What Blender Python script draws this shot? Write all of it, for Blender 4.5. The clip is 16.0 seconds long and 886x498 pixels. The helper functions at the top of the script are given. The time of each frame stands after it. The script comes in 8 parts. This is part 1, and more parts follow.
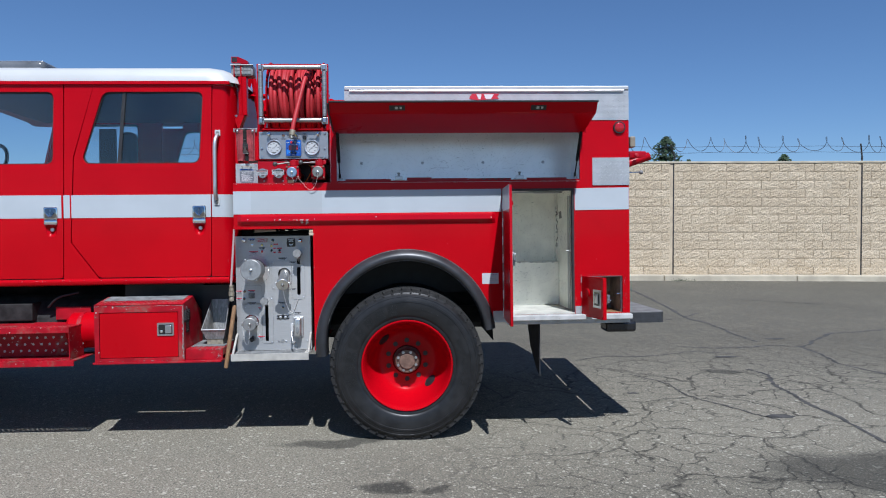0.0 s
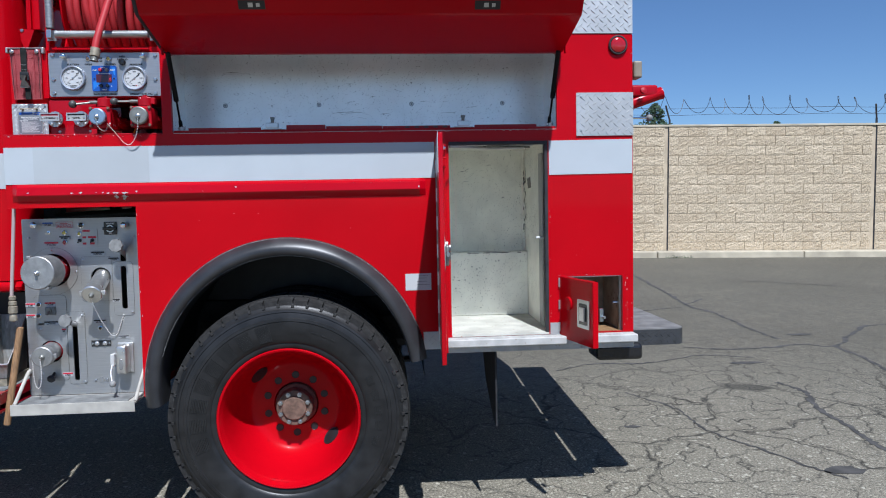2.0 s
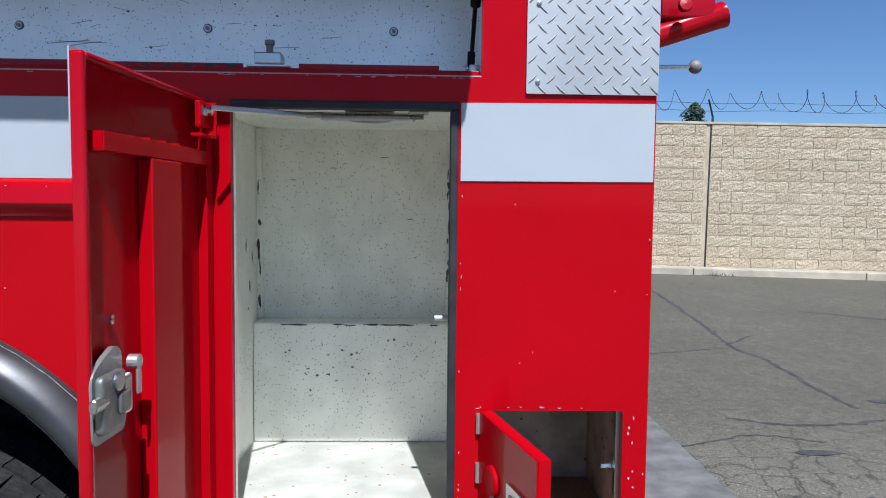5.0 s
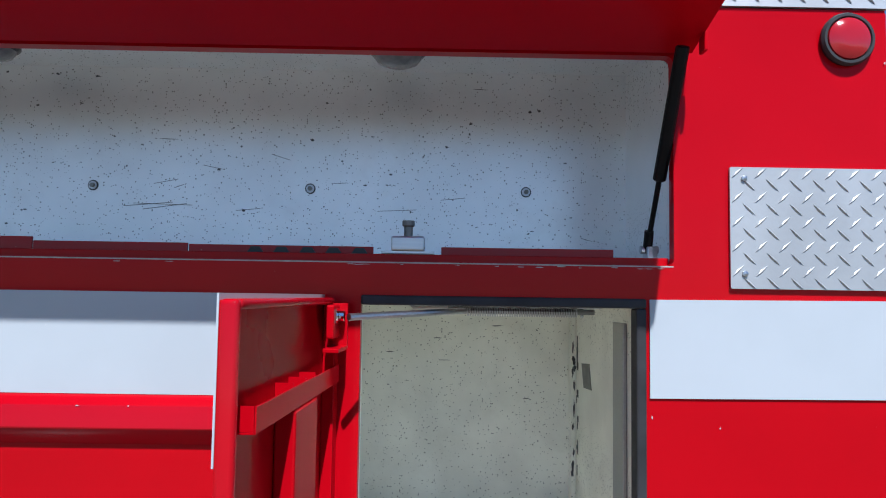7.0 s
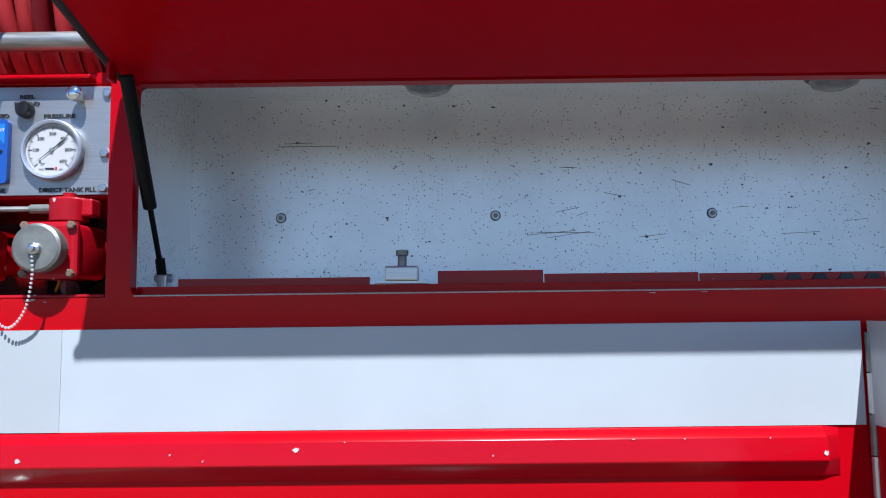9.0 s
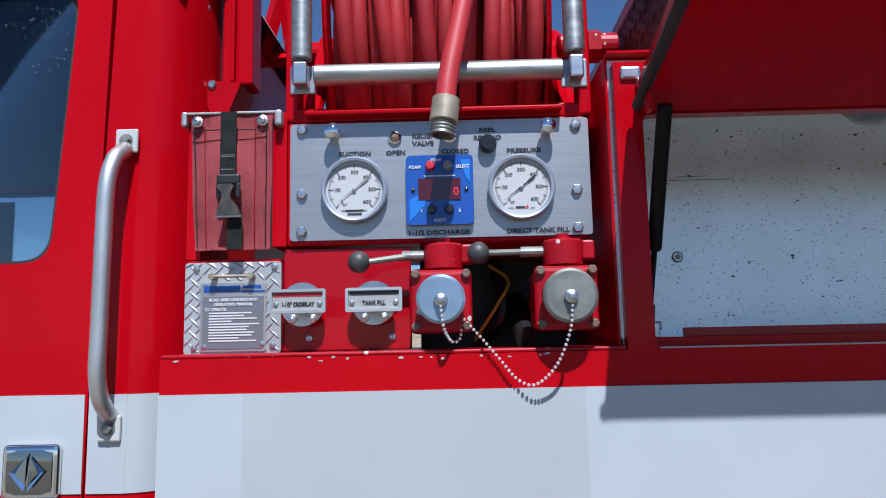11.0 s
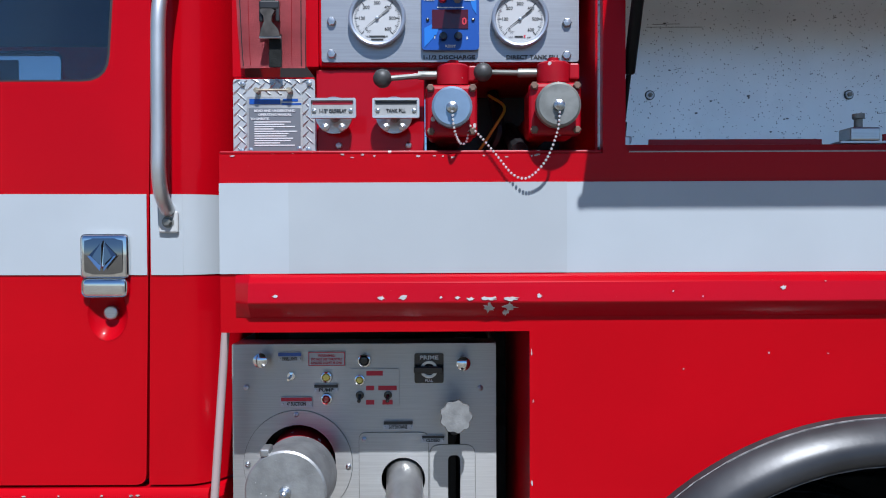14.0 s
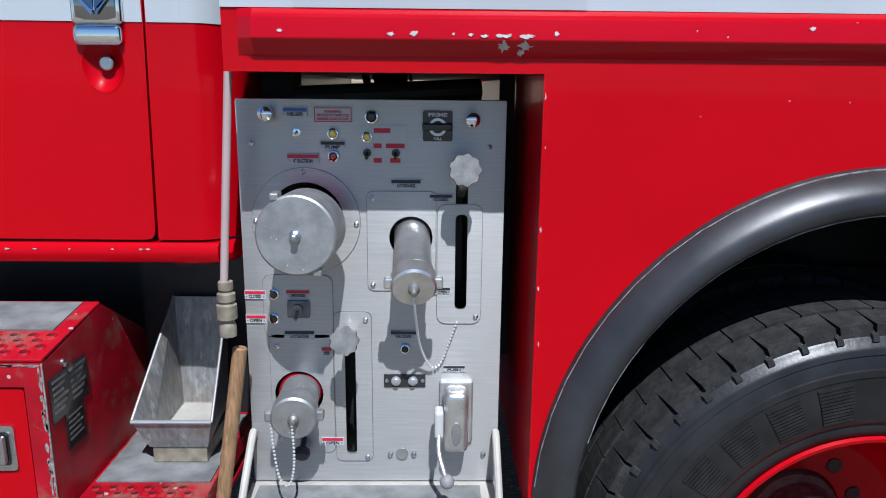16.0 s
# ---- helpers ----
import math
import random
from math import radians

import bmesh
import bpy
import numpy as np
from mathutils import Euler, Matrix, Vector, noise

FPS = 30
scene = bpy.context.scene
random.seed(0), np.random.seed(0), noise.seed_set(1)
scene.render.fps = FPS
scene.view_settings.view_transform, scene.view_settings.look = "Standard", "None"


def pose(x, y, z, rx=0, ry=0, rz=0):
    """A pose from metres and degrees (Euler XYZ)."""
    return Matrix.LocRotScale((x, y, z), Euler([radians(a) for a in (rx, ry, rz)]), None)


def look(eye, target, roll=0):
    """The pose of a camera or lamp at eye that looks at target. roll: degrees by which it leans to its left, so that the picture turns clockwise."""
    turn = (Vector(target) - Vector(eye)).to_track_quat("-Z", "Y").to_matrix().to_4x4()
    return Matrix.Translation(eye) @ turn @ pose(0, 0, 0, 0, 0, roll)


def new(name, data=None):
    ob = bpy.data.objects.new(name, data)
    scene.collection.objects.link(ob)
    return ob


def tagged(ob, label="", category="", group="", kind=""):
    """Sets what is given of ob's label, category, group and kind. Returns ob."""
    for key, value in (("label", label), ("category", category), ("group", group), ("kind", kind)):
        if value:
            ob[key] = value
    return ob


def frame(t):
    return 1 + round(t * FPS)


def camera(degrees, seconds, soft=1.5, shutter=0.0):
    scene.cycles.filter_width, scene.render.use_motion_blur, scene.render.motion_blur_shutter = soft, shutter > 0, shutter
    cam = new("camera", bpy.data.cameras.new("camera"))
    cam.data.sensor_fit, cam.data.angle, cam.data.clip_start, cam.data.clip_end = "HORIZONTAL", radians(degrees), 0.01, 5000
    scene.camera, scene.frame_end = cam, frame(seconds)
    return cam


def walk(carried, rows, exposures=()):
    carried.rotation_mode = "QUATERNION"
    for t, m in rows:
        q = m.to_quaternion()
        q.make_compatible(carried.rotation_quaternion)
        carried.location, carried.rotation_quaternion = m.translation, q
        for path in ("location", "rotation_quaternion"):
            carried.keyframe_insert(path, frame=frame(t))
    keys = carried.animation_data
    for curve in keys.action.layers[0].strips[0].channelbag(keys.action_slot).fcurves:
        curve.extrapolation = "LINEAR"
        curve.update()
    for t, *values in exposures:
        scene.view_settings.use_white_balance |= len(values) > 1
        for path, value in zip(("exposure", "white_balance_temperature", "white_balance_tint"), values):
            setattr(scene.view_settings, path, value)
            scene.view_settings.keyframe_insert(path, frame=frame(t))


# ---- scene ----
cam = camera(63.5, 16.0, 1.05)
PATH = [
    (0, (-0.025, 0.327, 1.397), (0.087, 2.324, 1.357), 0.0),
    (0.5, (0.044, 0.766, 1.416), (0.16, 2.761, 1.364), -0.1),
    (1, (0.182, 1.208, 1.416), (0.307, 3.203, 1.346), -0.3),
    (1.5, (0.309, 1.647, 1.414), (0.441, 3.641, 1.321), -0.4),
    (2, (0.45, 2.057, 1.428), (0.598, 4.048, 1.31), -0.4),
    (2.5, (0.671, 2.437, 1.443), (0.832, 4.425, 1.3), -0.4),
    (3, (0.831, 2.822, 1.446), (0.995, 4.808, 1.276), -0.4),
    (3.2, (0.892, 2.953, 1.456), (1.054, 4.939, 1.273), -0.1),
    (5.3, (1.086, 3.904, 1.557), (1.131, 5.901, 1.46), 1.5),
    (5.5, (1.072, 3.961, 1.587), (1.107, 5.96, 1.521), 1.6),
    (6, (1.035, 4.082, 1.654), (1.046, 6.082, 1.672), 1.8),
    (6.5, (0.983, 4.138, 1.702), (0.987, 6.136, 1.787), 1.7),
    (7, (0.824, 4.105, 1.714), (0.845, 6.101, 1.845), 1.6),
    (7.5, (0.637, 4.053, 1.724), (0.663, 6.047, 1.869), 1.3),
    (8, (0.466, 4.06, 1.726), (0.497, 6.054, 1.873), 0.8),
    (8.5, (0.268, 4.113, 1.725), (0.285, 6.107, 1.884), 0.5),
    (9, (0.02, 4.109, 1.725), (0.006, 6.102, 1.898), 0.1),
    (9.5, (-0.233, 4.073, 1.731), (-0.299, 6.063, 1.922), -0.2),
    (10, (-0.457, 4.14, 1.731), (-0.541, 6.127, 1.942), -0.3),
    (10.2, (-0.532, 4.18, 1.736), (-0.621, 6.166, 1.958), -0.4),
    (12.3, (-0.864, 4.213, 1.766), (-0.775, 6.19, 2.05), -0.3),
    (12.5, (-0.854, 4.166, 1.76), (-0.763, 6.146, 2.027), -0.2),
    (13, (-0.827, 4.051, 1.714), (-0.761, 6.04, 1.918), 0.1),
    (13.5, (-0.808, 3.989, 1.661), (-0.775, 5.986, 1.765), 0.4),
    (14, (-0.794, 3.989, 1.601), (-0.774, 5.988, 1.564), 0.5),
    (14.5, (-0.789, 4.006, 1.547), (-0.776, 5.998, 1.371), 0.5),
    (15, (-0.802, 4.006, 1.487), (-0.784, 5.985, 1.198), 0.7),
    (15.5, (-0.814, 4.0, 1.441), (-0.786, 5.965, 1.065), 1.0),
    (16, (-0.817, 3.998, 1.413), (-0.779, 5.949, 0.974), 1.3),
]
EXPOSURES = [(0, 0.34, 5650, 10), (3.2, 0.52, 5650, 10), (5.5, 0.50, 5650, 10), (7, 0.68, 5650, 10), (8, 0.80, 5650, 10), (9, 0.82, 5650, 10), (10.2, 0.52, 5650, 10), (12.5, 0.40, 5650, 10), (14.5, 0.38, 5650, 10), (16, 0.46, 5650, 10)]
walk(cam, [(t, look(eye, target, roll)) for t, eye, target, roll in PATH], EXPOSURES)
# ---- world and light ----
world = bpy.data.worlds.new("world")
scene.world = world
world.use_nodes = True
SUN_TO = Vector((0.10, -0.67, 1.0)).normalized()
wn = world.node_tree
sky = wn.nodes.new("ShaderNodeTexSky")
sky.sky_type = "NISHITA"
sky.sun_disc = False
sky.sun_elevation = math.asin(SUN_TO.z)
sky.sun_rotation = math.atan2(SUN_TO.x, SUN_TO.y)
sky.air_density, sky.dust_density, sky.ozone_density = 0.9, 0.05, 6.5
wn.nodes["Background"].inputs["Strength"].default_value = 0.070
wn.links.new(sky.outputs["Color"], wn.nodes["Background"].inputs["Color"])
sun = new("sun", bpy.data.lights.new("sun", "SUN"))
sun.data.energy, sun.data.angle, sun.data.color = 5.0, radians(0.55), (1.0, 0.965, 0.92)
sun.rotation_euler = (-SUN_TO).to_track_quat("-Z", "Y").to_euler()


# ---- materials ----
def material(name, color, rough=0.5, metal=0.0, coat=0.0, bump=0.0, bump_scale=200.0, vary=0.0, vary_scale=3.0, second=None,
             spots=0.0, spot_scale=60.0, spot_color=(0.1, 0.1, 0.1), spec=0.5, streak=None, rough_vary=0.0, spot_power=5.0, brushed=0.0):
    """A painted or plain surface: base colour with slow variation, fine grain, specks and relief at real size."""
    m = bpy.data.materials.new(name)
    m.use_nodes = True
    nt = m.node_tree
    nodes, links = nt.nodes, nt.links
    b = nodes["Principled BSDF"]
    b.inputs["Base Color"].default_value = (*color, 1)
    b.inputs["Roughness"].default_value = rough
    b.inputs["Metallic"].default_value = metal
    b.inputs["Specular IOR Level"].default_value = spec
    b.inputs["Coat Weight"].default_value = coat
    b.inputs["Coat Roughness"].default_value = 0.04
    if brushed:  # grain along x spreads the gloss up and down
        tg = nodes.new("ShaderNodeTangent")
        tg.direction_type, tg.axis = "RADIAL", "Z"
        links.new(tg.outputs["Tangent"], b.inputs["Tangent"])
        b.inputs["Anisotropic"].default_value, b.inputs["Anisotropic Rotation"].default_value = brushed, 0.25
    tc = nodes.new("ShaderNodeTexCoord")
    where = tc.outputs["Object"]
    if streak:
        mp = nodes.new("ShaderNodeMapping")
        mp.inputs["Scale"].default_value = streak
        links.new(where, mp.inputs["Vector"])
        where = mp.outputs["Vector"]
    col = None
    if vary:
        n = nodes.new("ShaderNodeTexNoise")
        n.inputs["Scale"].default_value, n.inputs["Detail"].default_value = vary_scale, 6
        links.new(where, n.inputs["Vector"])
        mix = nodes.new("ShaderNodeMix")
        mix.data_type = "RGBA"
        mix.inputs["A"].default_value = (*[c * (1 - vary) for c in color], 1)
        mix.inputs["B"].default_value = (*(second or [min(1, c * (1 + vary)) for c in color]), 1)
        ramp = nodes.new("ShaderNodeMapRange")
        ramp.inputs["From Min"].default_value, ramp.inputs["From Max"].default_value = 0.35, 0.65
        links.new(n.outputs["Fac"], ramp.inputs["Value"])
        links.new(ramp.outputs["Result"], mix.inputs["Factor"])
        col = mix.outputs["Result"]
        if rough_vary:
            rr = nodes.new("ShaderNodeMapRange")
            rr.inputs["To Min"].default_value, rr.inputs["To Max"].default_value = max(0.02, rough - rough_vary), rough + rough_vary
            links.new(n.outputs["Fac"], rr.inputs["Value"])
            links.new(rr.outputs["Result"], b.inputs["Roughness"])
    if spots:
        v = nodes.new("ShaderNodeTexVoronoi")
        v.inputs["Scale"].default_value = spot_scale
        links.new(tc.outputs["Object"], v.inputs["Vector"])
        # the size of each speck follows its cell's own random colour
        sep = nodes.new("ShaderNodeSeparateColor")
        links.new(v.outputs["Color"], sep.inputs["Color"])
        pw = nodes.new("ShaderNodeMath")
        pw.operation = "POWER"
        links.new(sep.outputs["Red"], pw.inputs[0])
        pw.inputs[1].default_value = spot_power
        ml = nodes.new("ShaderNodeMath")
        ml.operation = "MULTIPLY"
        links.new(pw.outputs[0], ml.inputs[0])
        ml.inputs[1].default_value = spots
        lt = nodes.new("ShaderNodeMath")
        lt.operation = "LESS_THAN"
        links.new(v.outputs["Distance"], lt.inputs[0])
        links.new(ml.outputs[0], lt.inputs[1])
        mx = nodes.new("ShaderNodeMix")
        mx.data_type = "RGBA"
        links.new(lt.outputs[0], mx.inputs["Factor"])
        if col:
            links.new(col, mx.inputs["A"])
        else:
            mx.inputs["A"].default_value = (*color, 1)
        mx.inputs["B"].default_value = (*spot_color, 1)
        col = mx.outputs["Result"]
    if col:
        links.new(col, b.inputs["Base Color"])
    if bump:
        n2 = nodes.new("ShaderNodeTexNoise")
        n2.inputs["Scale"].default_value, n2.inputs["Detail"].default_value = bump_scale, 3
        links.new(where, n2.inputs["Vector"])
        bp = nodes.new("ShaderNodeBump")
        bp.inputs["Strength"].default_value, bp.inputs["Distance"].default_value = bump, 0.002
        links.new(n2.outputs["Fac"], bp.inputs["Height"])
        links.new(bp.outputs["Normal"], b.inputs["Normal"])
    return m


RED = material("red_paint", (0.385, 0.0001, 0.0045), 0.30, coat=0.17, spec=0.05, vary=0.07, vary_scale=2.2, bump=0.02, bump_scale=9, spots=0.03, spot_scale=45, spot_color=(0.42, 0.12, 0.11), rough_vary=0.06)
RED_FADED = material("faded_red_paint", (0.3066, 0.00073, 0.0073), 0.34, coat=0.3, spec=0.12, vary=0.06, vary_scale=4, bump=0.02, bump_scale=9, spots=0.06, spot_scale=40, spot_color=(0.5, 0.25, 0.22), rough_vary=0.06)
RED_RAIL = material("waxed_red_paint", (0.37, 0.00022, 0.0062), 0.22, coat=0.27, spec=0.14, vary=0.07, vary_scale=2.2, bump=0.02, bump_scale=9, spots=0.03, spot_scale=45, spot_color=(0.42, 0.12, 0.11), rough_vary=0.05)
RED_WORN = material("worn_red_paint", (0.3212, 0.0015, 0.0088), 0.40, spec=0.25, coat=0.03, vary=0.18, vary_scale=12, bump=0.08, bump_scale=60, spots=0.28, spot_scale=55, spot_color=(0.5, 0.47, 0.45))
RED_CLOTH = material("red_canvas", (0.48, 0.105, 0.115), 0.9, vary=0.2, vary_scale=14, bump=0.7, bump_scale=700, spec=0.2)
HOSE = material("red_rubber_hose", (0.3796, 0.0219, 0.0263), 0.55, vary=0.15, vary_scale=10, bump=0.15, bump_scale=300, spec=0.35)
WHITE_TAPE = material("white_stripe", (0.3979, 0.427, 0.4453), 0.32, vary=0.03, vary_scale=6, bump=0.05, bump_scale=25, spots=0.03, spot_scale=30, spot_color=(0.5, 0.5, 0.5))
GREY_TAPE = material("greyed_stripe", (0.3686, 0.3906, 0.4015), 0.34, vary=0.03, vary_scale=6, bump=0.05, bump_scale=25)
WHITE_PAINT = material("white_roof_paint", (0.47, 0.47, 0.455), 0.35, coat=0.3, vary=0.04, vary_scale=3)
INNER = material("white_compartment_paint", (0.86, 0.885, 0.885), 0.34, metal=0.48, vary=0.05, vary_scale=5, bump=0.03, bump_scale=90, spots=0.36, spot_scale=245, spot_color=(0.04, 0.04, 0.04), spot_power=4.2)
INNER_DIRTY = material("scuffed_compartment_paint", (0.90, 0.90, 0.80), 0.5, vary=0.07, vary_scale=8, bump=0.12, bump_scale=120, spots=0.36, spot_scale=245, spot_color=(0.04, 0.04, 0.035), spot_power=4.2)
SCUFF = material("bare_scuff", (0.07, 0.075, 0.075), 0.6, vary=0.3, vary_scale=60)
CHIP = material("chipped_primer", (0.4088, 0.3796, 0.3577), 0.6, vary=0.15, vary_scale=80)
RUBBER = material("black_rubber", (0.022, 0.022, 0.024), 0.6, vary=0.3, vary_scale=20, bump=0.2, bump_scale=90, spec=0.4)
FENDER = material("black_fender_rubber", (0.024, 0.0245, 0.027), 0.38, vary=0.25, vary_scale=9, bump=0.12, bump_scale=40, spec=0.5, rough_vary=0.08)
TYRE = material("tyre_rubber", (0.014, 0.014, 0.0145), 0.37, vary=0.3, vary_scale=16, bump=0.18, bump_scale=120, spec=0.34)
TREAD = material("dusty_tread_rubber", (0.032, 0.031, 0.030), 0.85, vary=0.35, vary_scale=30, bump=0.4, bump_scale=200, spec=0.2, spots=0.16, spot_scale=140, spot_color=(0.11, 0.105, 0.10))
BLACK = material("black_paint", (0.012, 0.012, 0.013), 0.45, vary=0.3, vary_scale=15, bump=0.1, bump_scale=80)
DROP = material("dried_water_drop", (0.09, 0.105, 0.13), 0.30, spec=0.35)
STRUT = material("black_strut_paint", (0.006, 0.006, 0.0065), 0.5, spec=0.15)
BLACK_GLOSS = material("gloss_black_plastic", (0.012, 0.012, 0.013), 0.25, coat=0.2)
GREASE = material("grimy_chassis_steel", (0.02, 0.019, 0.018), 0.75, vary=0.5, vary_scale=14, bump=0.3, bump_scale=60, spec=0.25)
RUST = material("rusty_hub_steel", (0.146, 0.0912, 0.0657), 0.7, metal=0.2, vary=0.35, vary_scale=40, bump=0.3, bump_scale=160)
STEEL = material("brushed_stainless", (0.527, 0.5355, 0.544), 0.30, metal=1.0, vary=0.07, vary_scale=6, bump=0.10, bump_scale=60, streak=(2, 60, 60), rough_vary=0.05)
GAUGE_STEEL = material("dull_gauge_stainless", (0.36, 0.365, 0.375), 0.40, metal=0.8, vary=0.06, vary_scale=5, bump=0.05, bump_scale=40, streak=(2, 40, 90))
PANEL = material("brushed_panel_stainless", (0.43, 0.425, 0.41), 0.42, metal=0.85, vary=0.06, vary_scale=5, bump=0.08, bump_scale=40, streak=(2, 40, 90), rough_vary=0.05, brushed=0.75)
ALLOY = material("cast_aluminium", (0.34, 0.34, 0.3315), 0.5, metal=0.75, vary=0.15, vary_scale=30, bump=0.25, bump_scale=150, spots=0.16, spot_scale=110, spot_color=(0.75, 0.75, 0.73))
DIAMOND = material("diamond_plate_aluminium", (0.442, 0.4505, 0.4505), 0.50, metal=0.6, vary=0.08, vary_scale=9, bump=0.10, bump_scale=150, spots=0.06, spot_scale=50, spot_color=(0.4, 0.38, 0.33))
# chrome with its base colour lowered so that ground reflections come out dark
DARK_CHROME = material("darkened_chrome", (0.28, 0.28, 0.29), 0.05, metal=1.0, bump=0.015, bump_scale=40)
CHROME = material("chrome", (0.80, 0.80, 0.80), 0.07, metal=1.0, bump=0.02, bump_scale=60)
SATIN = material("satin_tube_steel", (0.578, 0.578, 0.5695), 0.42, metal=0.85, vary=0.08, vary_scale=14, bump=0.05, bump_scale=90)
GUN = material("dark_zinc", (0.22, 0.22, 0.20), 0.5, metal=0.7, vary=0.2, vary_scale=40)
KNOB_DARK = material("weathered_black_knob", (0.045, 0.044, 0.042), 0.5, vary=0.25, vary_scale=60)
GREY_PLASTIC = material("grey_plastic", (0.20, 0.20, 0.195), 0.55, vary=0.15, vary_scale=60)
BLUE = material("blue_faceplate", (0.0109, 0.0657, 0.3066), 0.35, coat=0.3, vary=0.05)
BLUE_LIGHT = material("light_blue_print", (0.0219, 0.1606, 0.5475), 0.35, coat=0.3)
DIAL = material("white_dial", (0.44, 0.445, 0.45), 0.5)
BEZEL = material("grey_blue_bezel", (0.34, 0.374, 0.442), 0.35, metal=0.5)
INK = material("black_print", (0.02, 0.02, 0.02), 0.5)
RED_INK = material("red_print", (0.45, 0.01, 0.03), 0.5)
WHITE_INK = material("white_print", (0.584, 0.584, 0.584), 0.5)
RED_LENS = material("red_lens", (0.34, 0.006, 0.010), 0.12, coat=0.6, bump=0.2, bump_scale=80)
AMBER = material("yellow_lens", (0.75, 0.6, 0.12), 0.15, coat=0.5)
CLEAR_LENS = material("clear_lens", (0.24, 0.24, 0.23), 0.15, coat=0.5, vary=0.2, vary_scale=60)
DISPLAY = material("dark_red_display", (0.06, 0.004, 0.006), 0.12, coat=0.6)
TAN_HOSE = material("faded_pink_tube", (0.4015, 0.3066, 0.292), 0.5, vary=0.1)
BRASS_OLD = material("weathered_brass", (0.292, 0.2555, 0.1898), 0.55, metal=0.4, vary=0.25, vary_scale=40)
WOOD = material("worn_wooden_handle", (0.2409, 0.1387, 0.0657), 0.6, vary=0.3, vary_scale=8, bump=0.2, bump_scale=60, streak=(30, 30, 3))
GRIP_GREY = material("grey_grit_tread", (0.146, 0.1496, 0.146), 0.85, vary=0.3, vary_scale=18, bump=0.6, bump_scale=350)
CONCRETE = material("pale_concrete", (0.415, 0.366, 0.272), 0.85, vary=0.18, vary_scale=2.5, bump=0.4, bump_scale=90)
SEAT_CLOTH = material("dark_seat_vinyl", (0.03, 0.03, 0.035), 0.6)
YELLOW_WIRE = material("yellow_cable", (0.55, 0.38, 0.03), 0.5)
DUSTY = material("dusty_tread_top", (0.146, 0.1424, 0.1351), 0.75, vary=0.25, vary_scale=14, bump=0.3, bump_scale=120)
KNOB_GREY = material("weathered_knob", (0.1955, 0.1955, 0.187), 0.6, metal=0.2, vary=0.25, vary_scale=40, bump=0.3, bump_scale=200)
TROUGH = material("dull_galvanised_sheet", (0.289, 0.289, 0.2805), 0.5, metal=0.55, vary=0.22, vary_scale=14, bump=0.15, bump_scale=60, streak=(6, 6, 2), spots=0.1, spot_scale=40, spot_color=(0.5, 0.42, 0.3))
WORN_EDGE = material("bare_worn_edge", (0.219, 0.1971, 0.1825), 0.6, vary=0.5, vary_scale=90)
SILL_PAINT = material("dirty_white_tread_paint", (0.4088, 0.4052, 0.3869), 0.5, vary=0.14, vary_scale=18, bump=0.15, bump_scale=120, spots=0.25, spot_scale=70, spot_color=(0.3, 0.27, 0.23))
FLOOR_PAINT = material("scuffed_floor_paint", (0.50, 0.49, 0.43), 0.55, vary=0.16, vary_scale=9, bump=0.1, bump_scale=120, spots=0.30, spot_scale=60, spot_color=(0.32, 0.20, 0.12))
LAMP_BEIGE = material("aged_lamp_plastic", (0.2336, 0.1971, 0.146), 0.5, vary=0.1, vary_scale=20)
GREY_LABEL = material("grey_name_label", (0.3066, 0.3066, 0.2993), 0.5, vary=0.06, vary_scale=80)
SCRATCH = material("shallow_scratch", (0.20, 0.20, 0.195), 0.6)
STRAP = material("black_webbing", (0.014, 0.015, 0.014), 0.85, vary=0.3, vary_scale=60, bump=0.6, bump_scale=500, spec=0.2)
BUCKLE = material("scratched_buckle", (0.085, 0.072, 0.060), 0.4, metal=0.5, vary=0.3, vary_scale=60)
LENS_SMOKE = material("smoked_lens", (0.10, 0.105, 0.11), 0.18, coat=0.4, vary=0.4, vary_scale=5)
ROLLER = material("worn_roller_steel", (0.348, 0.348, 0.331), 0.42, metal=0.85, vary=0.22, vary_scale=4, bump=0.10, bump_scale=60, streak=(3, 30, 30), rough_vary=0.08)
BUMPER = material("painted_tread_bumper", (0.030, 0.031, 0.033), 0.38, vary=0.3, vary_scale=18, bump=0.1, bump_scale=90)
LOCKER = material("dirty_locker_paint", (0.30, 0.28, 0.23), 0.6, vary=0.3, vary_scale=14, bump=0.2, bump_scale=80, spots=0.25, spot_scale=50, spot_color=(0.10, 0.07, 0.05))
# tread plate coloured dark for the cover end that faces away from the sun
SHADED_TREAD = material("shaded_tread_plate", (0.085, 0.06, 0.055), 0.5, metal=0.3, vary=0.3, vary_scale=12, bump=0.1, bump_scale=90)
WIRE = material("galvanised_wire", (0.07, 0.07, 0.075), 0.5, metal=0.4)
POLISHED = material("polished_aluminium", (0.60, 0.595, 0.57), 0.30, metal=0.85, vary=0.12, vary_scale=25, bump=0.06, bump_scale=90, rough_vary=0.08)
RED_STEP = material("scuffed_step_paint", (0.3066, 0.0022, 0.0102), 0.45, spec=0.25, vary=0.22, vary_scale=10, bump=0.12, bump_scale=50, spots=0.28, spot_scale=55, spot_color=(0.4, 0.36, 0.33))
RUBBER_MARK = material("dusty_raised_rubber", (0.014, 0.014, 0.014), 0.45, vary=0.3, vary_scale=40, bump=0.3, bump_scale=300, spec=0.3)


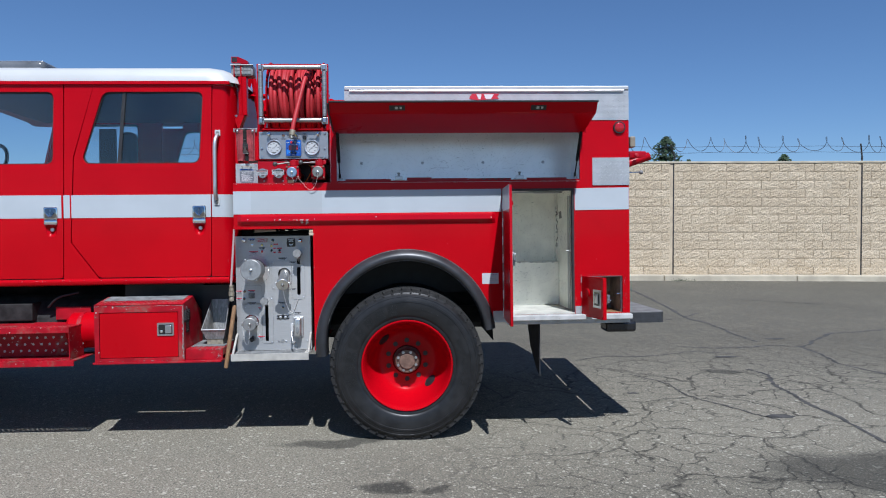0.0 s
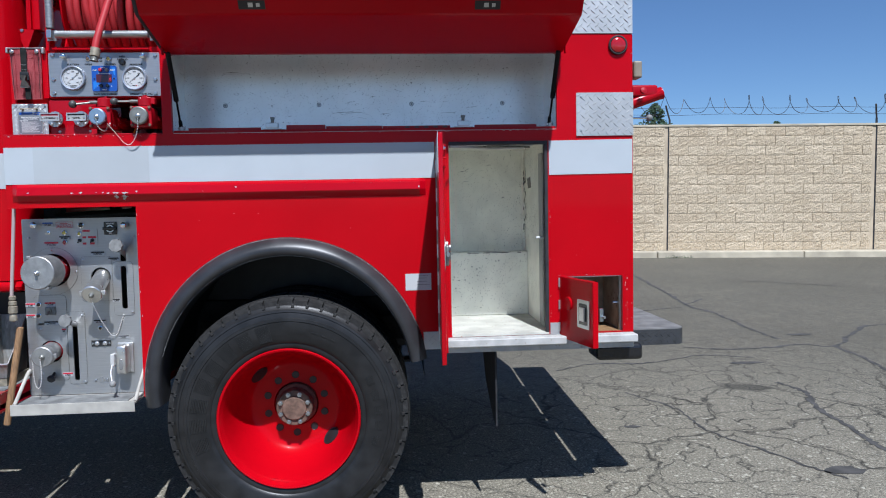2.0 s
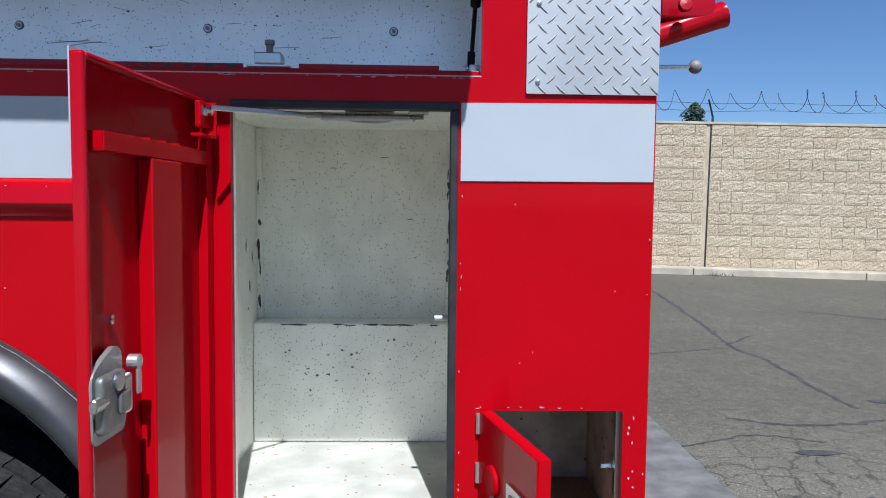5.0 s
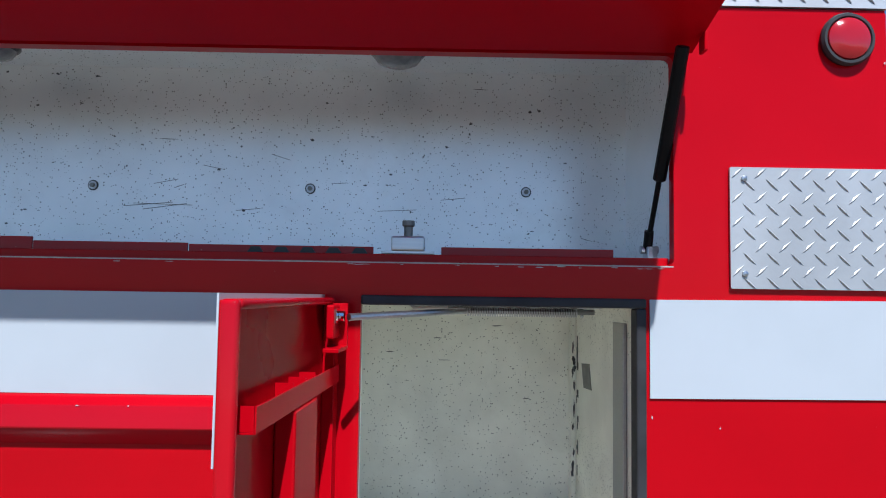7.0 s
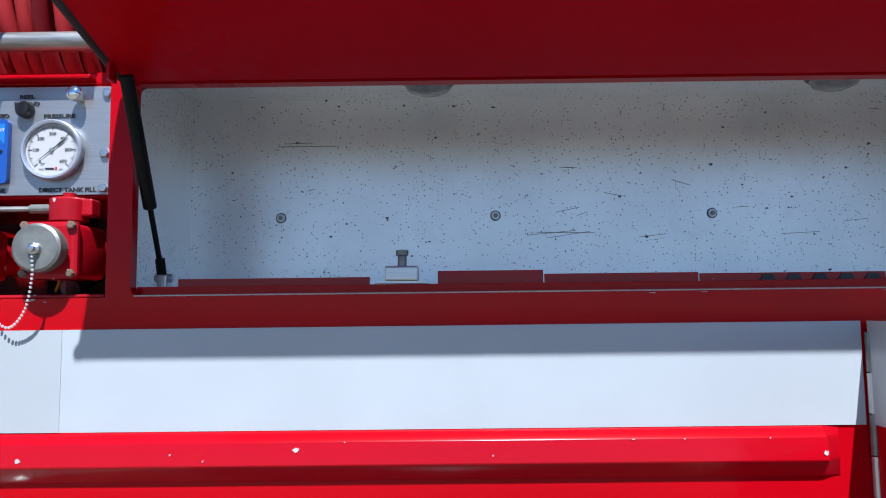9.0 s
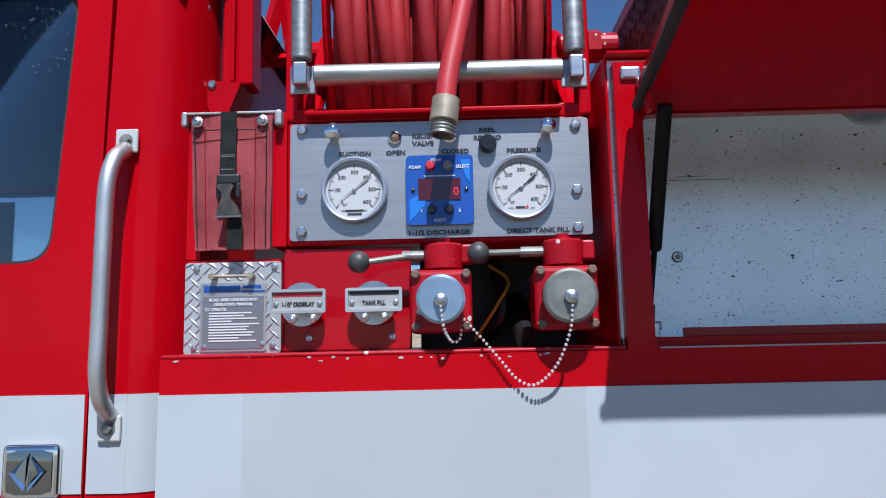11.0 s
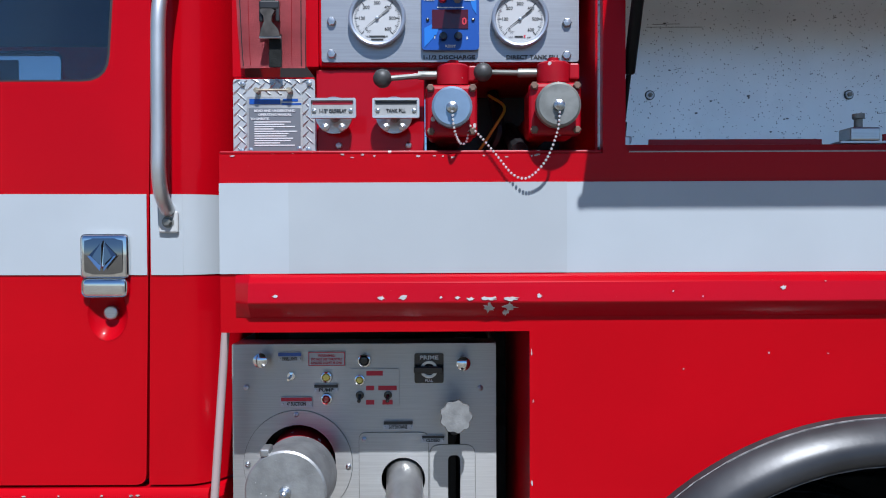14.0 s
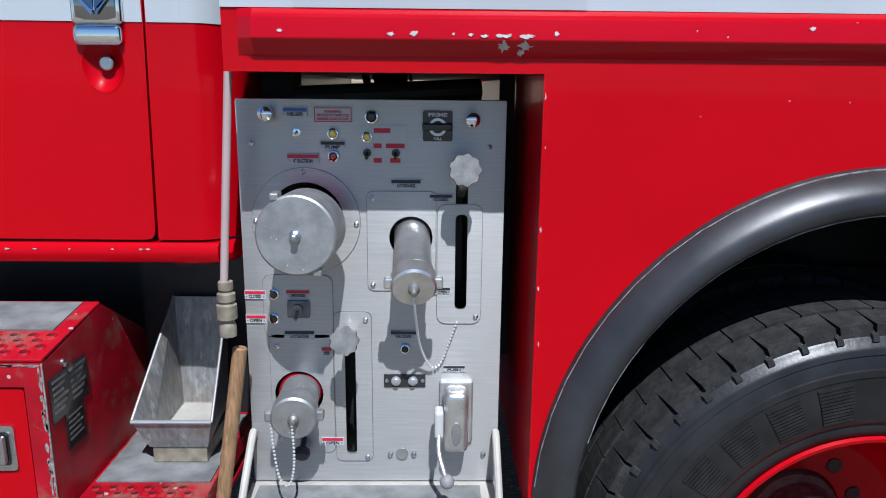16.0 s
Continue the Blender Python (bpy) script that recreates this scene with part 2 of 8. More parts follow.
def weather(mat, tone, lo, hi, scale, most=0.8, stretch=(1, 1, 1)):
    """Lays ragged patches of dirt or bare metal over a finished surface."""
    nt = mat.node_tree
    b = nt.nodes["Principled BSDF"]
    tc, mp, n = (nt.nodes.new(k) for k in ("ShaderNodeTexCoord", "ShaderNodeMapping", "ShaderNodeTexNoise"))
    mp.inputs["Scale"].default_value = stretch
    nt.links.new(tc.outputs["Object"], mp.inputs["Vector"])
    nt.links.new(mp.outputs["Vector"], n.inputs["Vector"])
    n.inputs["Scale"].default_value, n.inputs["Detail"].default_value, n.inputs["Roughness"].default_value = scale, 8, 0.72
    r, x = nt.nodes.new("ShaderNodeMapRange"), nt.nodes.new("ShaderNodeMix")
    for k, v in (("From Min", lo), ("From Max", hi), ("To Min", 0.0), ("To Max", most)):
        r.inputs[k].default_value = v
    nt.links.new(n.outputs["Fac"], r.inputs["Value"])
    x.data_type = "RGBA"
    nt.links.new(r.outputs["Result"], x.inputs["Factor"])
    old = b.inputs["Base Color"]
    if old.is_linked:
        nt.links.new(old.links[0].from_socket, x.inputs["A"])
    else:
        x.inputs["A"].default_value = old.default_value
    x.inputs["B"].default_value = (*tone, 1)
    nt.links.new(x.outputs["Result"], b.inputs["Base Color"])


weather(RED_STEP, (0.16, 0.11, 0.085), 0.52, 0.66, 7, 0.75)
weather(RED_STEP, (0.40, 0.33, 0.29), 0.66, 0.70, 26, 0.9)
weather(TROUGH, (0.30, 0.22, 0.14), 0.50, 0.68, 9, 0.7)
weather(TROUGH, (0.62, 0.61, 0.58), 0.56, 0.62, 30, 0.5, (1, 1, 0.3))
weather(TREAD, (0.010, 0.010, 0.010), 0.42, 0.58, 60, 0.75)
weather(PANEL, (0.42, 0.40, 0.36), 0.52, 0.72, 6, 0.45)
weather(INNER_DIRTY, (0.60, 0.57, 0.46), 0.54, 0.74, 7, 0.30)
weather(INNER, (0.60, 0.60, 0.57), 0.55, 0.75, 6, 0.25)
CHAIN = material("bead_chain_steel", (0.80, 0.79, 0.76), 0.28, metal=0.6)
DIRTY_WHITE = material("dirty_white_paint", (0.365, 0.3468, 0.3066), 0.6, vary=0.15, vary_scale=14, bump=0.15, bump_scale=90, spots=0.12, spot_scale=50, spot_color=(0.25, 0.22, 0.18))
DARK_PLATE = material("dark_etched_plate", (0.16, 0.17, 0.185), 0.45, metal=0.3)
BLUE_CAP = material("blue_anodised_cap", (0.2628, 0.3504, 0.4526), 0.32, metal=0.6, vary=0.06, vary_scale=40)


def glass_material(name, tint, rough=0.02):
    m = bpy.data.materials.new(name)
    m.use_nodes = True
    nt = m.node_tree
    nt.nodes.remove(nt.nodes["Principled BSDF"])
    out = nt.nodes["Material Output"]
    clear = nt.nodes.new("ShaderNodeBsdfTransparent")
    clear.inputs["Color"].default_value = (*tint, 1)
    gloss = nt.nodes.new("ShaderNodeBsdfGlossy")
    gloss.inputs["Roughness"].default_value = rough
    fr = nt.nodes.new("ShaderNodeFresnel")
    fr.inputs["IOR"].default_value = 1.65
    mix = nt.nodes.new("ShaderNodeMixShader")
    nt.links.new(fr.outputs["Fac"], mix.inputs["Fac"])
    nt.links.new(clear.outputs["BSDF"], mix.inputs[1])
    nt.links.new(gloss.outputs["BSDF"], mix.inputs[2])
    nt.links.new(mix.outputs["Shader"], out.inputs["Surface"])
    return m


GLASS = glass_material("tinted_window_glass", (0.84, 0.88, 0.90))


def asphalt_material():
    """Old asphalt: aggregate grain, pale worn patches, alligator cracks, long cracks, oil."""
    m = bpy.data.materials.new("old_cracked_asphalt")
    m.use_nodes = True
    nt = m.node_tree
    N, L = nt.nodes, nt.links
    b = N["Principled BSDF"]
    tc = N.new("ShaderNodeTexCoord")
    obj = tc.outputs["Object"]

    def noise_tex(scale, detail=4, rough=0.55, vec=obj):
        n = N.new("ShaderNodeTexNoise")
        n.inputs["Scale"].default_value, n.inputs["Detail"].default_value, n.inputs["Roughness"].default_value = scale, detail, rough
        L.new(vec, n.inputs["Vector"])
        return n

    def remap(value, a, c, d=0.0, e=1.0):
        r = N.new("ShaderNodeMapRange")
        for k, v in (("From Min", a), ("From Max", c), ("To Min", d), ("To Max", e)):
            r.inputs[k].default_value = v
        L.new(value, r.inputs["Value"])
        return r.outputs["Result"]

    def blend(fac, a, c, mode="MIX"):
        x = N.new("ShaderNodeMix")
        x.data_type, x.blend_type = "RGBA", mode
        for k, v in (("Factor", fac), ("A", a), ("B", c)):
            if isinstance(v, (int, float)):
                x.inputs[k].default_value = v
            elif isinstance(v, tuple):
                x.inputs[k].default_value = (*v, 1)
            else:
                L.new(v, x.inputs[k])
        return x.outputs["Result"]

    def math_node(op, a, c):
        x = N.new("ShaderNodeMath")
        x.operation = op
        for i, v in enumerate((a, c)):
            if isinstance(v, (int, float)):
                x.inputs[i].default_value = v
            else:
                L.new(v, x.inputs[i])
        return x.outputs[0]

    # warped coordinates for the cracks
    w = noise_tex(2.2, 5)
    sub = N.new("ShaderNodeVectorMath")
    sub.operation = "MULTIPLY_ADD"
    L.new(w.outputs["Color"], sub.inputs[0])
    sub.inputs[1].default_value = (0.55, 0.55, 0)
    L.new(obj, sub.inputs[2])
    warped = sub.outputs["Vector"]

    def cracks(scale, width, rnd=1.0):
        v = N.new("ShaderNodeTexVoronoi")
        v.feature = "DISTANCE_TO_EDGE"
        v.voronoi_dimensions = "2D"
        v.inputs["Scale"].default_value, v.inputs["Randomness"].default_value = scale, rnd
        L.new(warped, v.inputs["Vector"])
        return remap(v.outputs["Distance"], 0.0, width * 1.25, 1.0, 0.0)

    grain = noise_tex(260, 2, 0.7)
    speck = N.new("ShaderNodeTexVoronoi")
    speck.inputs["Scale"].default_value = 110
    L.new(obj, speck.inputs["Vector"])
    patch = noise_tex(0.45, 6)
    mid = noise_tex(3.5, 6)
    base = blend(remap(patch.outputs["Fac"], 0.35, 0.68), (0.215, 0.193, 0.160), (0.365, 0.330, 0.275))
    base = blend(remap(mid.outputs["Fac"], 0.3, 0.75), base, (0.245, 0.226, 0.195))
    base = blend(remap(grain.outputs["Fac"], 0.35, 0.68, 0.0, 0.62), base, (0.06, 0.057, 0.052))
    mottle = noise_tex(85, 5, 0.8)
    base = blend(remap(mottle.outputs["Fac"], 0.38, 0.58, 0.7, 0.0), base, (0.075, 0.070, 0.062))
    base = blend(remap(speck.outputs["Distance"], 0.05, 0.26, 0.8, 0.0), base, (0.50, 0.465, 0.40))
    blotch = noise_tex(13, 7, 0.78)
    base = blend(remap(blotch.outputs["Fac"], 0.36, 0.60, 0.55, 0.0), base, (0.085, 0.079, 0.068))
    where = noise_tex(0.30, 3)
    sep = N.new("ShaderNodeSeparateXYZ")
    L.new(obj, sep.inputs["Vector"])
    # the paving is broken up behind the truck's rear, sounder in front of it
    broken = math_node("MULTIPLY", remap(sep.outputs["X"], -0.3, 1.6, 0.12, 1.0), remap(sep.outputs["Y"], 9.5, 7.0, 0.0, 1.0))
    fine = math_node("MULTIPLY", math_node("MULTIPLY", cracks(4.0, 0.038), remap(where.outputs["Fac"], 0.34, 0.46)), broken)
    broad = math_node("MULTIPLY", cracks(1.05, 0.018), broken)
    rag = remap(noise_tex(9.0, 5, 0.7).outputs["Fac"], 0.38, 0.54, 0.45, 1.0)
    both = math_node("MULTIPLY", rag, math_node("MAXIMUM", fine, broad))
    # driven smooth and bleached pale along the truck's near side
    lane = math_node("MAXIMUM", remap(sep.outputs["Y"], 3.6, 5.2, 0.30, 1.0), remap(sep.outputs["X"], 1.2, -0.6, 0.0, 1.0))
    worn = math_node("MULTIPLY", math_node("MULTIPLY", remap(sep.outputs["Y"], 9.0, 5.5, 0.0, 0.74), lane), remap(sep.outputs["X"], 7.5, 2.5, 0.6, 1.0))
    base = blend(worn, base, blend(remap(mottle.outputs["Fac"], 0.41, 0.59), (0.15, 0.138, 0.117), (0.52, 0.48, 0.41)))
    # sparse pale pebbles and dark pits in the worn binder
    for scale_, power, tone in ((70, 3.2, (0.80, 0.76, 0.66)), (55, 5.0, (0.045, 0.042, 0.038)), (38, 9.0, (0.90, 0.87, 0.79))):
        peb = N.new("ShaderNodeTexVoronoi")
        peb.inputs["Scale"].default_value = scale_
        L.new(obj, peb.inputs["Vector"])
        pc = N.new("ShaderNodeSeparateColor")
        L.new(peb.outputs["Color"], pc.inputs["Color"])
        size = math_node("MULTIPLY", math_node("POWER", pc.outputs["Red"], power), 0.55)
        base = blend(math_node("MULTIPLY", math_node("LESS_THAN", peb.outputs["Distance"], size), remap(sep.outputs["Y"], 8.0, 5.8, 0.06, 0.42)), base, tone)
    base = blend(both, base, (0.042, 0.039, 0.035))
    # oil spots where vehicles stood
    for cx, cy, rx, ry, k in ((-0.04, 4.29, 0.17, 0.10, 0.75), (0.19, 4.22, 0.07, 0.06, 0.6), (-0.48, 5.18, 0.36, 0.10, 0.6), (3.0, 4.35, 0.95, 0.42, 0.62),
                              (3.2, 7.3, 0.25, 0.12, 0.6), (-1.9, 3.9, 0.09, 0.05, 0.6)):
        mp = N.new("ShaderNodeMapping")
        mp.inputs["Location"].default_value = (-cx / rx, -cy / ry, 0)
        mp.inputs["Scale"].default_value = (1 / rx, 1 / ry, 0)
        L.new(warped, mp.inputs["Vector"])
        ln = N.new("ShaderNodeVectorMath")
        ln.operation = "LENGTH"
        off = N.new("ShaderNodeVectorMath")
        off.operation = "SUBTRACT"
        L.new(mp.outputs["Vector"], off.inputs[0])
        off.inputs[1].default_value = (0.27 / rx, 0.27 / ry, 0)
        L.new(off.outputs["Vector"], ln.inputs[0])
        base = blend(remap(ln.outputs["Value"], 0.7, 1.15, k, 0.0), base, (0.022, 0.022, 0.022))
    base = blend(1.0, base, (0.66, 0.65, 0.583), "MULTIPLY")
    L.new(base, b.inputs["Base Color"])
    b.inputs["Roughness"].default_value = 0.88
    b.inputs["Specular IOR Level"].default_value = 0.3
    h = math_node("SUBTRACT", math_node("ADD", math_node("ADD", math_node("MULTIPLY", grain.outputs["Fac"], 0.5), math_node("MULTIPLY", mottle.outputs["Fac"], 1.2)), speck.outputs["Distance"]), math_node("MULTIPLY", both, 2.0))
    bp = N.new("ShaderNodeBump")
    bp.inputs["Strength"].default_value, bp.inputs["Distance"].default_value = 0.55, 0.006
    L.new(h, bp.inputs["Height"])
    L.new(bp.outputs["Normal"], b.inputs["Normal"])
    return m


ASPHALT = asphalt_material()


def block_material():
    """Split-face concrete block: tan, each block its own tone, rough broken face."""
    m = bpy.data.materials.new("split_face_block")
    m.use_nodes = True
    N, L = m.node_tree.nodes, m.node_tree.links
    b = N["Principled BSDF"]
    tc, info = N.new("ShaderNodeTexCoord"), N.new("ShaderNodeObjectInfo")
    geo = N.new("ShaderNodeNewGeometry")
    add = N.new("ShaderNodeMath")
    add.operation = "ADD"
    L.new(info.outputs["Random"], add.inputs[0])
    L.new(geo.outputs["Random Per Island"], add.inputs[1])
    fr = N.new("ShaderNodeMath")
    fr.operation = "FRACT"
    L.new(add.outputs[0], fr.inputs[0])
    ramp = N.new("ShaderNodeValToRGB")
    ramp.color_ramp.elements[0].color = (0.488, 0.393, 0.268, 1)
    ramp.color_ramp.elements[1].color = (0.562, 0.462, 0.324, 1)
    mid = ramp.color_ramp.elements.new(0.5)
    mid.color = (0.525, 0.429, 0.298, 1)
    L.new(fr.outputs[0], ramp.inputs["Fac"])
    pos = geo.outputs["Position"]
    n = N.new("ShaderNodeTexNoise")
    n.inputs["Scale"].default_value, n.inputs["Detail"].default_value, n.inputs["Roughness"].default_value = 30, 6, 0.68
    L.new(pos, n.inputs["Vector"])
    mx = N.new("ShaderNodeMix")
    mx.data_type, mx.blend_type = "RGBA", "MULTIPLY"
    mx.inputs["Factor"].default_value = 0.5
    L.new(ramp.outputs["Color"], mx.inputs["A"])
    r2 = N.new("ShaderNodeMapRange")
    for k, v in (("From Min", 0.3), ("From Max", 0.7), ("To Min", 0.50), ("To Max", 1.22)):
        r2.inputs[k].default_value = v
    L.new(n.outputs["Fac"], r2.inputs["Value"])
    L.new(r2.outputs["Result"], mx.inputs["B"])
    L.new(mx.outputs["Result"], b.inputs["Base Color"])
    b.inputs["Roughness"].default_value = 0.95
    bp = N.new("ShaderNodeBump")
    bp.inputs["Strength"].default_value, bp.inputs["Distance"].default_value = 1.0, 0.03
    L.new(n.outputs["Fac"], bp.inputs["Height"])
    L.new(bp.outputs["Normal"], b.inputs["Normal"])
    return m


BLOCK = block_material()
MORTAR = material("grey_mortar", (0.4526, 0.3723, 0.262), 0.95, vary=0.15, vary_scale=4)


def leaf_material():
    m = material("conifer_leaf", (0.035, 0.06, 0.028), 0.6, vary=0.5, vary_scale=3, spec=0.3)
    return m


LEAF = leaf_material()
BARK = material("bark", (0.10, 0.075, 0.05), 0.9, vary=0.3, vary_scale=8, bump=0.5, bump_scale=30)

# ---- building helpers ----
RAKE = Matrix.Translation((0, 0, 0.51)) @ Matrix.Rotation(-0.013, 4, "Y") @ Matrix.Translation((0, 0, -0.51))
S = 5.213  # the truck's side skin


def part(name, bm, mat, parent=None, label="", smooth=False, rake=True):
    """Link a bmesh as one mesh object under a thing or part; rake leans it with the truck's stance."""
    if rake:
        bm.transform(RAKE)
    bmesh.ops.recalc_face_normals(bm, faces=bm.faces)
    me = bpy.data.meshes.new(name)
    bm.to_mesh(me)
    bm.free()
    me.materials.append(mat)
    if smooth:
        me.polygons.foreach_set("use_smooth", [True] * len(me.polygons))
        me.set_sharp_from_angle(angle=radians(smooth if smooth is not True else 35))
    ob = new(name, me)
    if parent:
        ob.parent = parent
        ob.matrix_parent_inverse = Matrix.Translation(-parent.location)
    if label:
        ob["label"] = label
    return ob


def join(*bms):
    out = bms[0]
    for o in bms[1:]:
        me = bpy.data.meshes.new("tmp")
        o.to_mesh(me)
        out.from_mesh(me)
        bpy.data.meshes.remove(me)
        o.free()
    return out


def box(x0, x1, y0, y1, z0, z1, bev=0.0, seg=2):
    bm = bmesh.new()
    bmesh.ops.create_cube(bm, size=1, matrix=Matrix.LocRotScale(((x0 + x1) / 2, (y0 + y1) / 2, (z0 + z1) / 2), None, (abs(x1 - x0), abs(y1 - y0), abs(z1 - z0))))
    if bev:
        bmesh.ops.bevel(bm, geom=bm.edges[:], offset=bev, segments=seg, affect="EDGES", profile=0.5)
    return bm


def lathe(profile, origin, axis=(0, 1, 0), n=32, phase=0.0):
    """A turned shape: profile of (radius, distance along the axis) from the origin."""
    bm = bmesh.new()
    ax = Vector(axis).normalized()
    q = Vector((0, 0, 1)).rotation_difference(ax)
    rings = []
    for r, h in profile:
        if r < 1e-6:
            rings.append([bm.verts.new(Vector(origin) + ax * h)])
        else:
            rings.append([bm.verts.new(Vector(origin) + q @ Vector((r * math.cos(a), r * math.sin(a), h)))
                          for a in (phase + 2 * math.pi * i / n for i in range(n))])
    for a, b in zip(rings, rings[1:]):
        for i in range(n):
            j = (i + 1) % n
            if len(a) == 1 and len(b) == 1:
                continue
            if len(a) == 1:
                bm.faces.new((a[0], b[i], b[j]))
            elif len(b) == 1:
                bm.faces.new((a[i], b[0], a[j]))
            else:
                bm.faces.new((a[i], b[i], b[j], a[j]))
    return bm


def rod(p0, p1, r, n=16, bev=0.0, r1=None):
    """A capped round bar from p0 to p1."""
    p0, p1 = Vector(p0), Vector(p1)
    d = (p1 - p0).length
    r1 = r if r1 is None else r1
    bev = min(bev, d * 0.4, r * 0.9)
    prof = [(0, 0), (r - bev, 0), (r, bev), (r1, d - bev), (r1 - bev, d), (0, d)] if bev else [(0, 0), (r, 0), (r1, d), (0, d)]
    return lathe(prof, p0, p1 - p0, n)


def ball(c, r, n=16):
    prof = [(r * math.sin(math.pi * i / 10), -r * math.cos(math.pi * i / 10)) for i in range(11)]
    prof[0], prof[-1] = (0, -r), (0, r)
    return lathe(prof, c, (0, 0, 1), n)


def smooth_path(pts, per=8):
    """Catmull-Rom through the points."""
    P = [Vector(p) for p in pts]
    P = [P[0] * 2 - P[1], *P, P[-1] * 2 - P[-2]]
    out = []
    for a, b, c, d in zip(P, P[1:], P[2:], P[3:]):
        for i in range(per):
            t = i / per
            out.append(0.5 * (2 * b + (c - a) * t + (2 * a - 5 * b + 4 * c - d) * t * t + (3 * b - a - 3 * c + d) * t ** 3))
    out.append(P[-2])
    return out


def tube(path, r, n=10, closed=False):
    """A round tube along a path of points."""
    bm = bmesh.new()
    P = [Vector(p) for p in path]
    rings = []
    up = Vector((0.13, 0.27, 0.95)).normalized()
    for i, p in enumerate(P):
        a = P[(i - 1) % len(P)] if closed or i else P[0]
        b = P[(i + 1) % len(P)] if closed or i < len(P) - 1 else P[-1]
        d = (b - a).normalized()
        u = up - d * up.dot(d)
        if u.length < 1e-3:
            u = d.orthogonal()
        u.normalize()
        up = u
        v = d.cross(u)
        rings.append([bm.verts.new(p + r * (math.cos(t) * u + math.sin(t) * v)) for t in (2 * math.pi * k / n for k in range(n))])
    pairs = list(zip(rings, rings[1:]))
    if closed:
        pairs.append((rings[-1], rings[0]))
    for a, b in pairs:
        for k in range(n):
            bm.faces.new((a[k], a[(k + 1) % n], b[(k + 1) % n], b[k]))
    if not closed:
        bm.faces.new(rings[0])
        bm.faces.new(rings[-1])
    return bm


def rounded(poly, r, n=5):
    """Round the corners of an outline of (x, z)."""
    out = []
    for i, p in enumerate(poly):
        a, b, c = Vector(poly[i - 1]), Vector(p), Vector(poly[(i + 1) % len(poly)])
        k = min(r, (a - b).length * 0.45, (c - b).length * 0.45)
        p0, p1 = b + (a - b).normalized() * k, b + (c - b).normalized() * k
        for j in range(n + 1):
            t = j / n
            out.append(tuple((1 - t) ** 2 * p0 + 2 * t * (1 - t) * b + t * t * p1))
    return out


def rect(x0, x1, z0, z1):
    return [(x0, z0), (x1, z0), (x1, z1), (x0, z1)]


def plate(outer, holes=(), y0=S, y1=S + 0.02):
    """A flat sheet in the x-z plane with real holes, from y0 back to y1."""
    bm = bmesh.new()
    edges = []
    for loop in (outer, *holes):
        vs = [bm.verts.new((x, y0, z)) for x, z in loop]
        edges += [bm.edges.new((vs[i], vs[(i + 1) % len(vs)])) for i in range(len(vs))]
    bmesh.ops.triangle_fill(bm, use_beauty=True, use_dissolve=False, edges=edges)
    front = bm.faces[:]
    res = bmesh.ops.extrude_face_region(bm, geom=front, use_keep_orig=True)
    bmesh.ops.translate(bm, vec=(0, y1 - y0, 0), verts=[v for v in res["geom"] if isinstance(v, bmesh.types.BMVert)])
    bmesh.ops.recalc_face_normals(bm, faces=bm.faces)
    return bm


def sweep(profile, x0, x1, taper=0.0):
    """A rail along x with a profile of (y, z); taper pulls the ends' profile in."""
    bm = bmesh.new()
    ymax = max(y for y, z in profile)
    rows = []
    for x, k in ((x0, 0.0), (x0 + taper, 1.0), (x1 - taper, 1.0), (x1, 0.0)) if taper else ((x0, 1.0), (x1, 1.0)):
        rows.append([bm.verts.new((x, ymax + (y - ymax) * (k if k else 0.05), z)) for y, z in profile])
    n = len(profile)
    for a, b in zip(rows, rows[1:]):
        for i in range(n):
            bm.faces.new((a[i], a[(i + 1) % n], b[(i + 1) % n], b[i]))
    bm.faces.new(rows[0])
    bm.faces.new(rows[-1])
    return bm


def chain_box(a, b, c, y0, y1):
    """A tapering box along x through three stations, each (x, z of its foot, z of its top)."""
    bm = bmesh.new()
    rings_ = [[bm.verts.new((x, y, z)) for y, z in ((y0, z0), (y1, z0), (y1, z1), (y0, z1))] for x, z0, z1 in (a, b, c)]
    for p, q in zip(rings_, rings_[1:]):
        for k in range(4):
            bm.faces.new((p[k], p[(k + 1) % 4], q[(k + 1) % 4], q[k]))
    bm.faces.new(rings_[0])
    bm.faces.new(rings_[-1])
    return bm


def chipped(bm, amount=0.004, scale=7):
    for v in bm.verts:
        v.co += noise.noise_vector(v.co * scale) * amount
    return bm


def words(text, x, z, size, y, align="CENTER", depth=0.0008, width=None, bold=0.03):
    """Flat lettering in the built-in font on a face that looks to -y; x, z is the middle of the line's foot."""
    cu = bpy.data.curves.new("letters", "FONT")
    cu.body, cu.size, cu.align_x, cu.extrude, cu.resolution_u, cu.offset = text, size, align, depth, 2, size * bold
    ob = bpy.data.objects.new("letters", cu)
    me = bpy.data.meshes.new_from_object(ob)
    bm = bmesh.new()
    bm.from_mesh(me)
    bpy.data.objects.remove(ob)
    bpy.data.curves.remove(cu)
    bpy.data.meshes.remove(me)
    if width and bm.verts:
        xs = [v.co.x for v in bm.verts]
        k = width / max(1e-6, max(xs) - min(xs))
        bmesh.ops.scale(bm, vec=(k, 1, 1), verts=bm.verts)
    bm.transform(Matrix.Translation((x, y, z)) @ Matrix.Rotation(radians(90), 4, "X"))
    return bm


def bars(x0, x1, z_top, pitch, height, y, lengths):
    """Lines of unreadable print, as plain bars."""
    out = []
    for i, f in enumerate(lengths):
        z = z_top - i * pitch
        out.append(box(x0, x0 + (x1 - x0) * f, y - 0.0006, y, z - height, z))
    return join(*out)


def thing(name, label, category, where=(0, 0, 0), **kw):
    e = new(name)
    e.location = where
    return tagged(e, label, category, **kw)

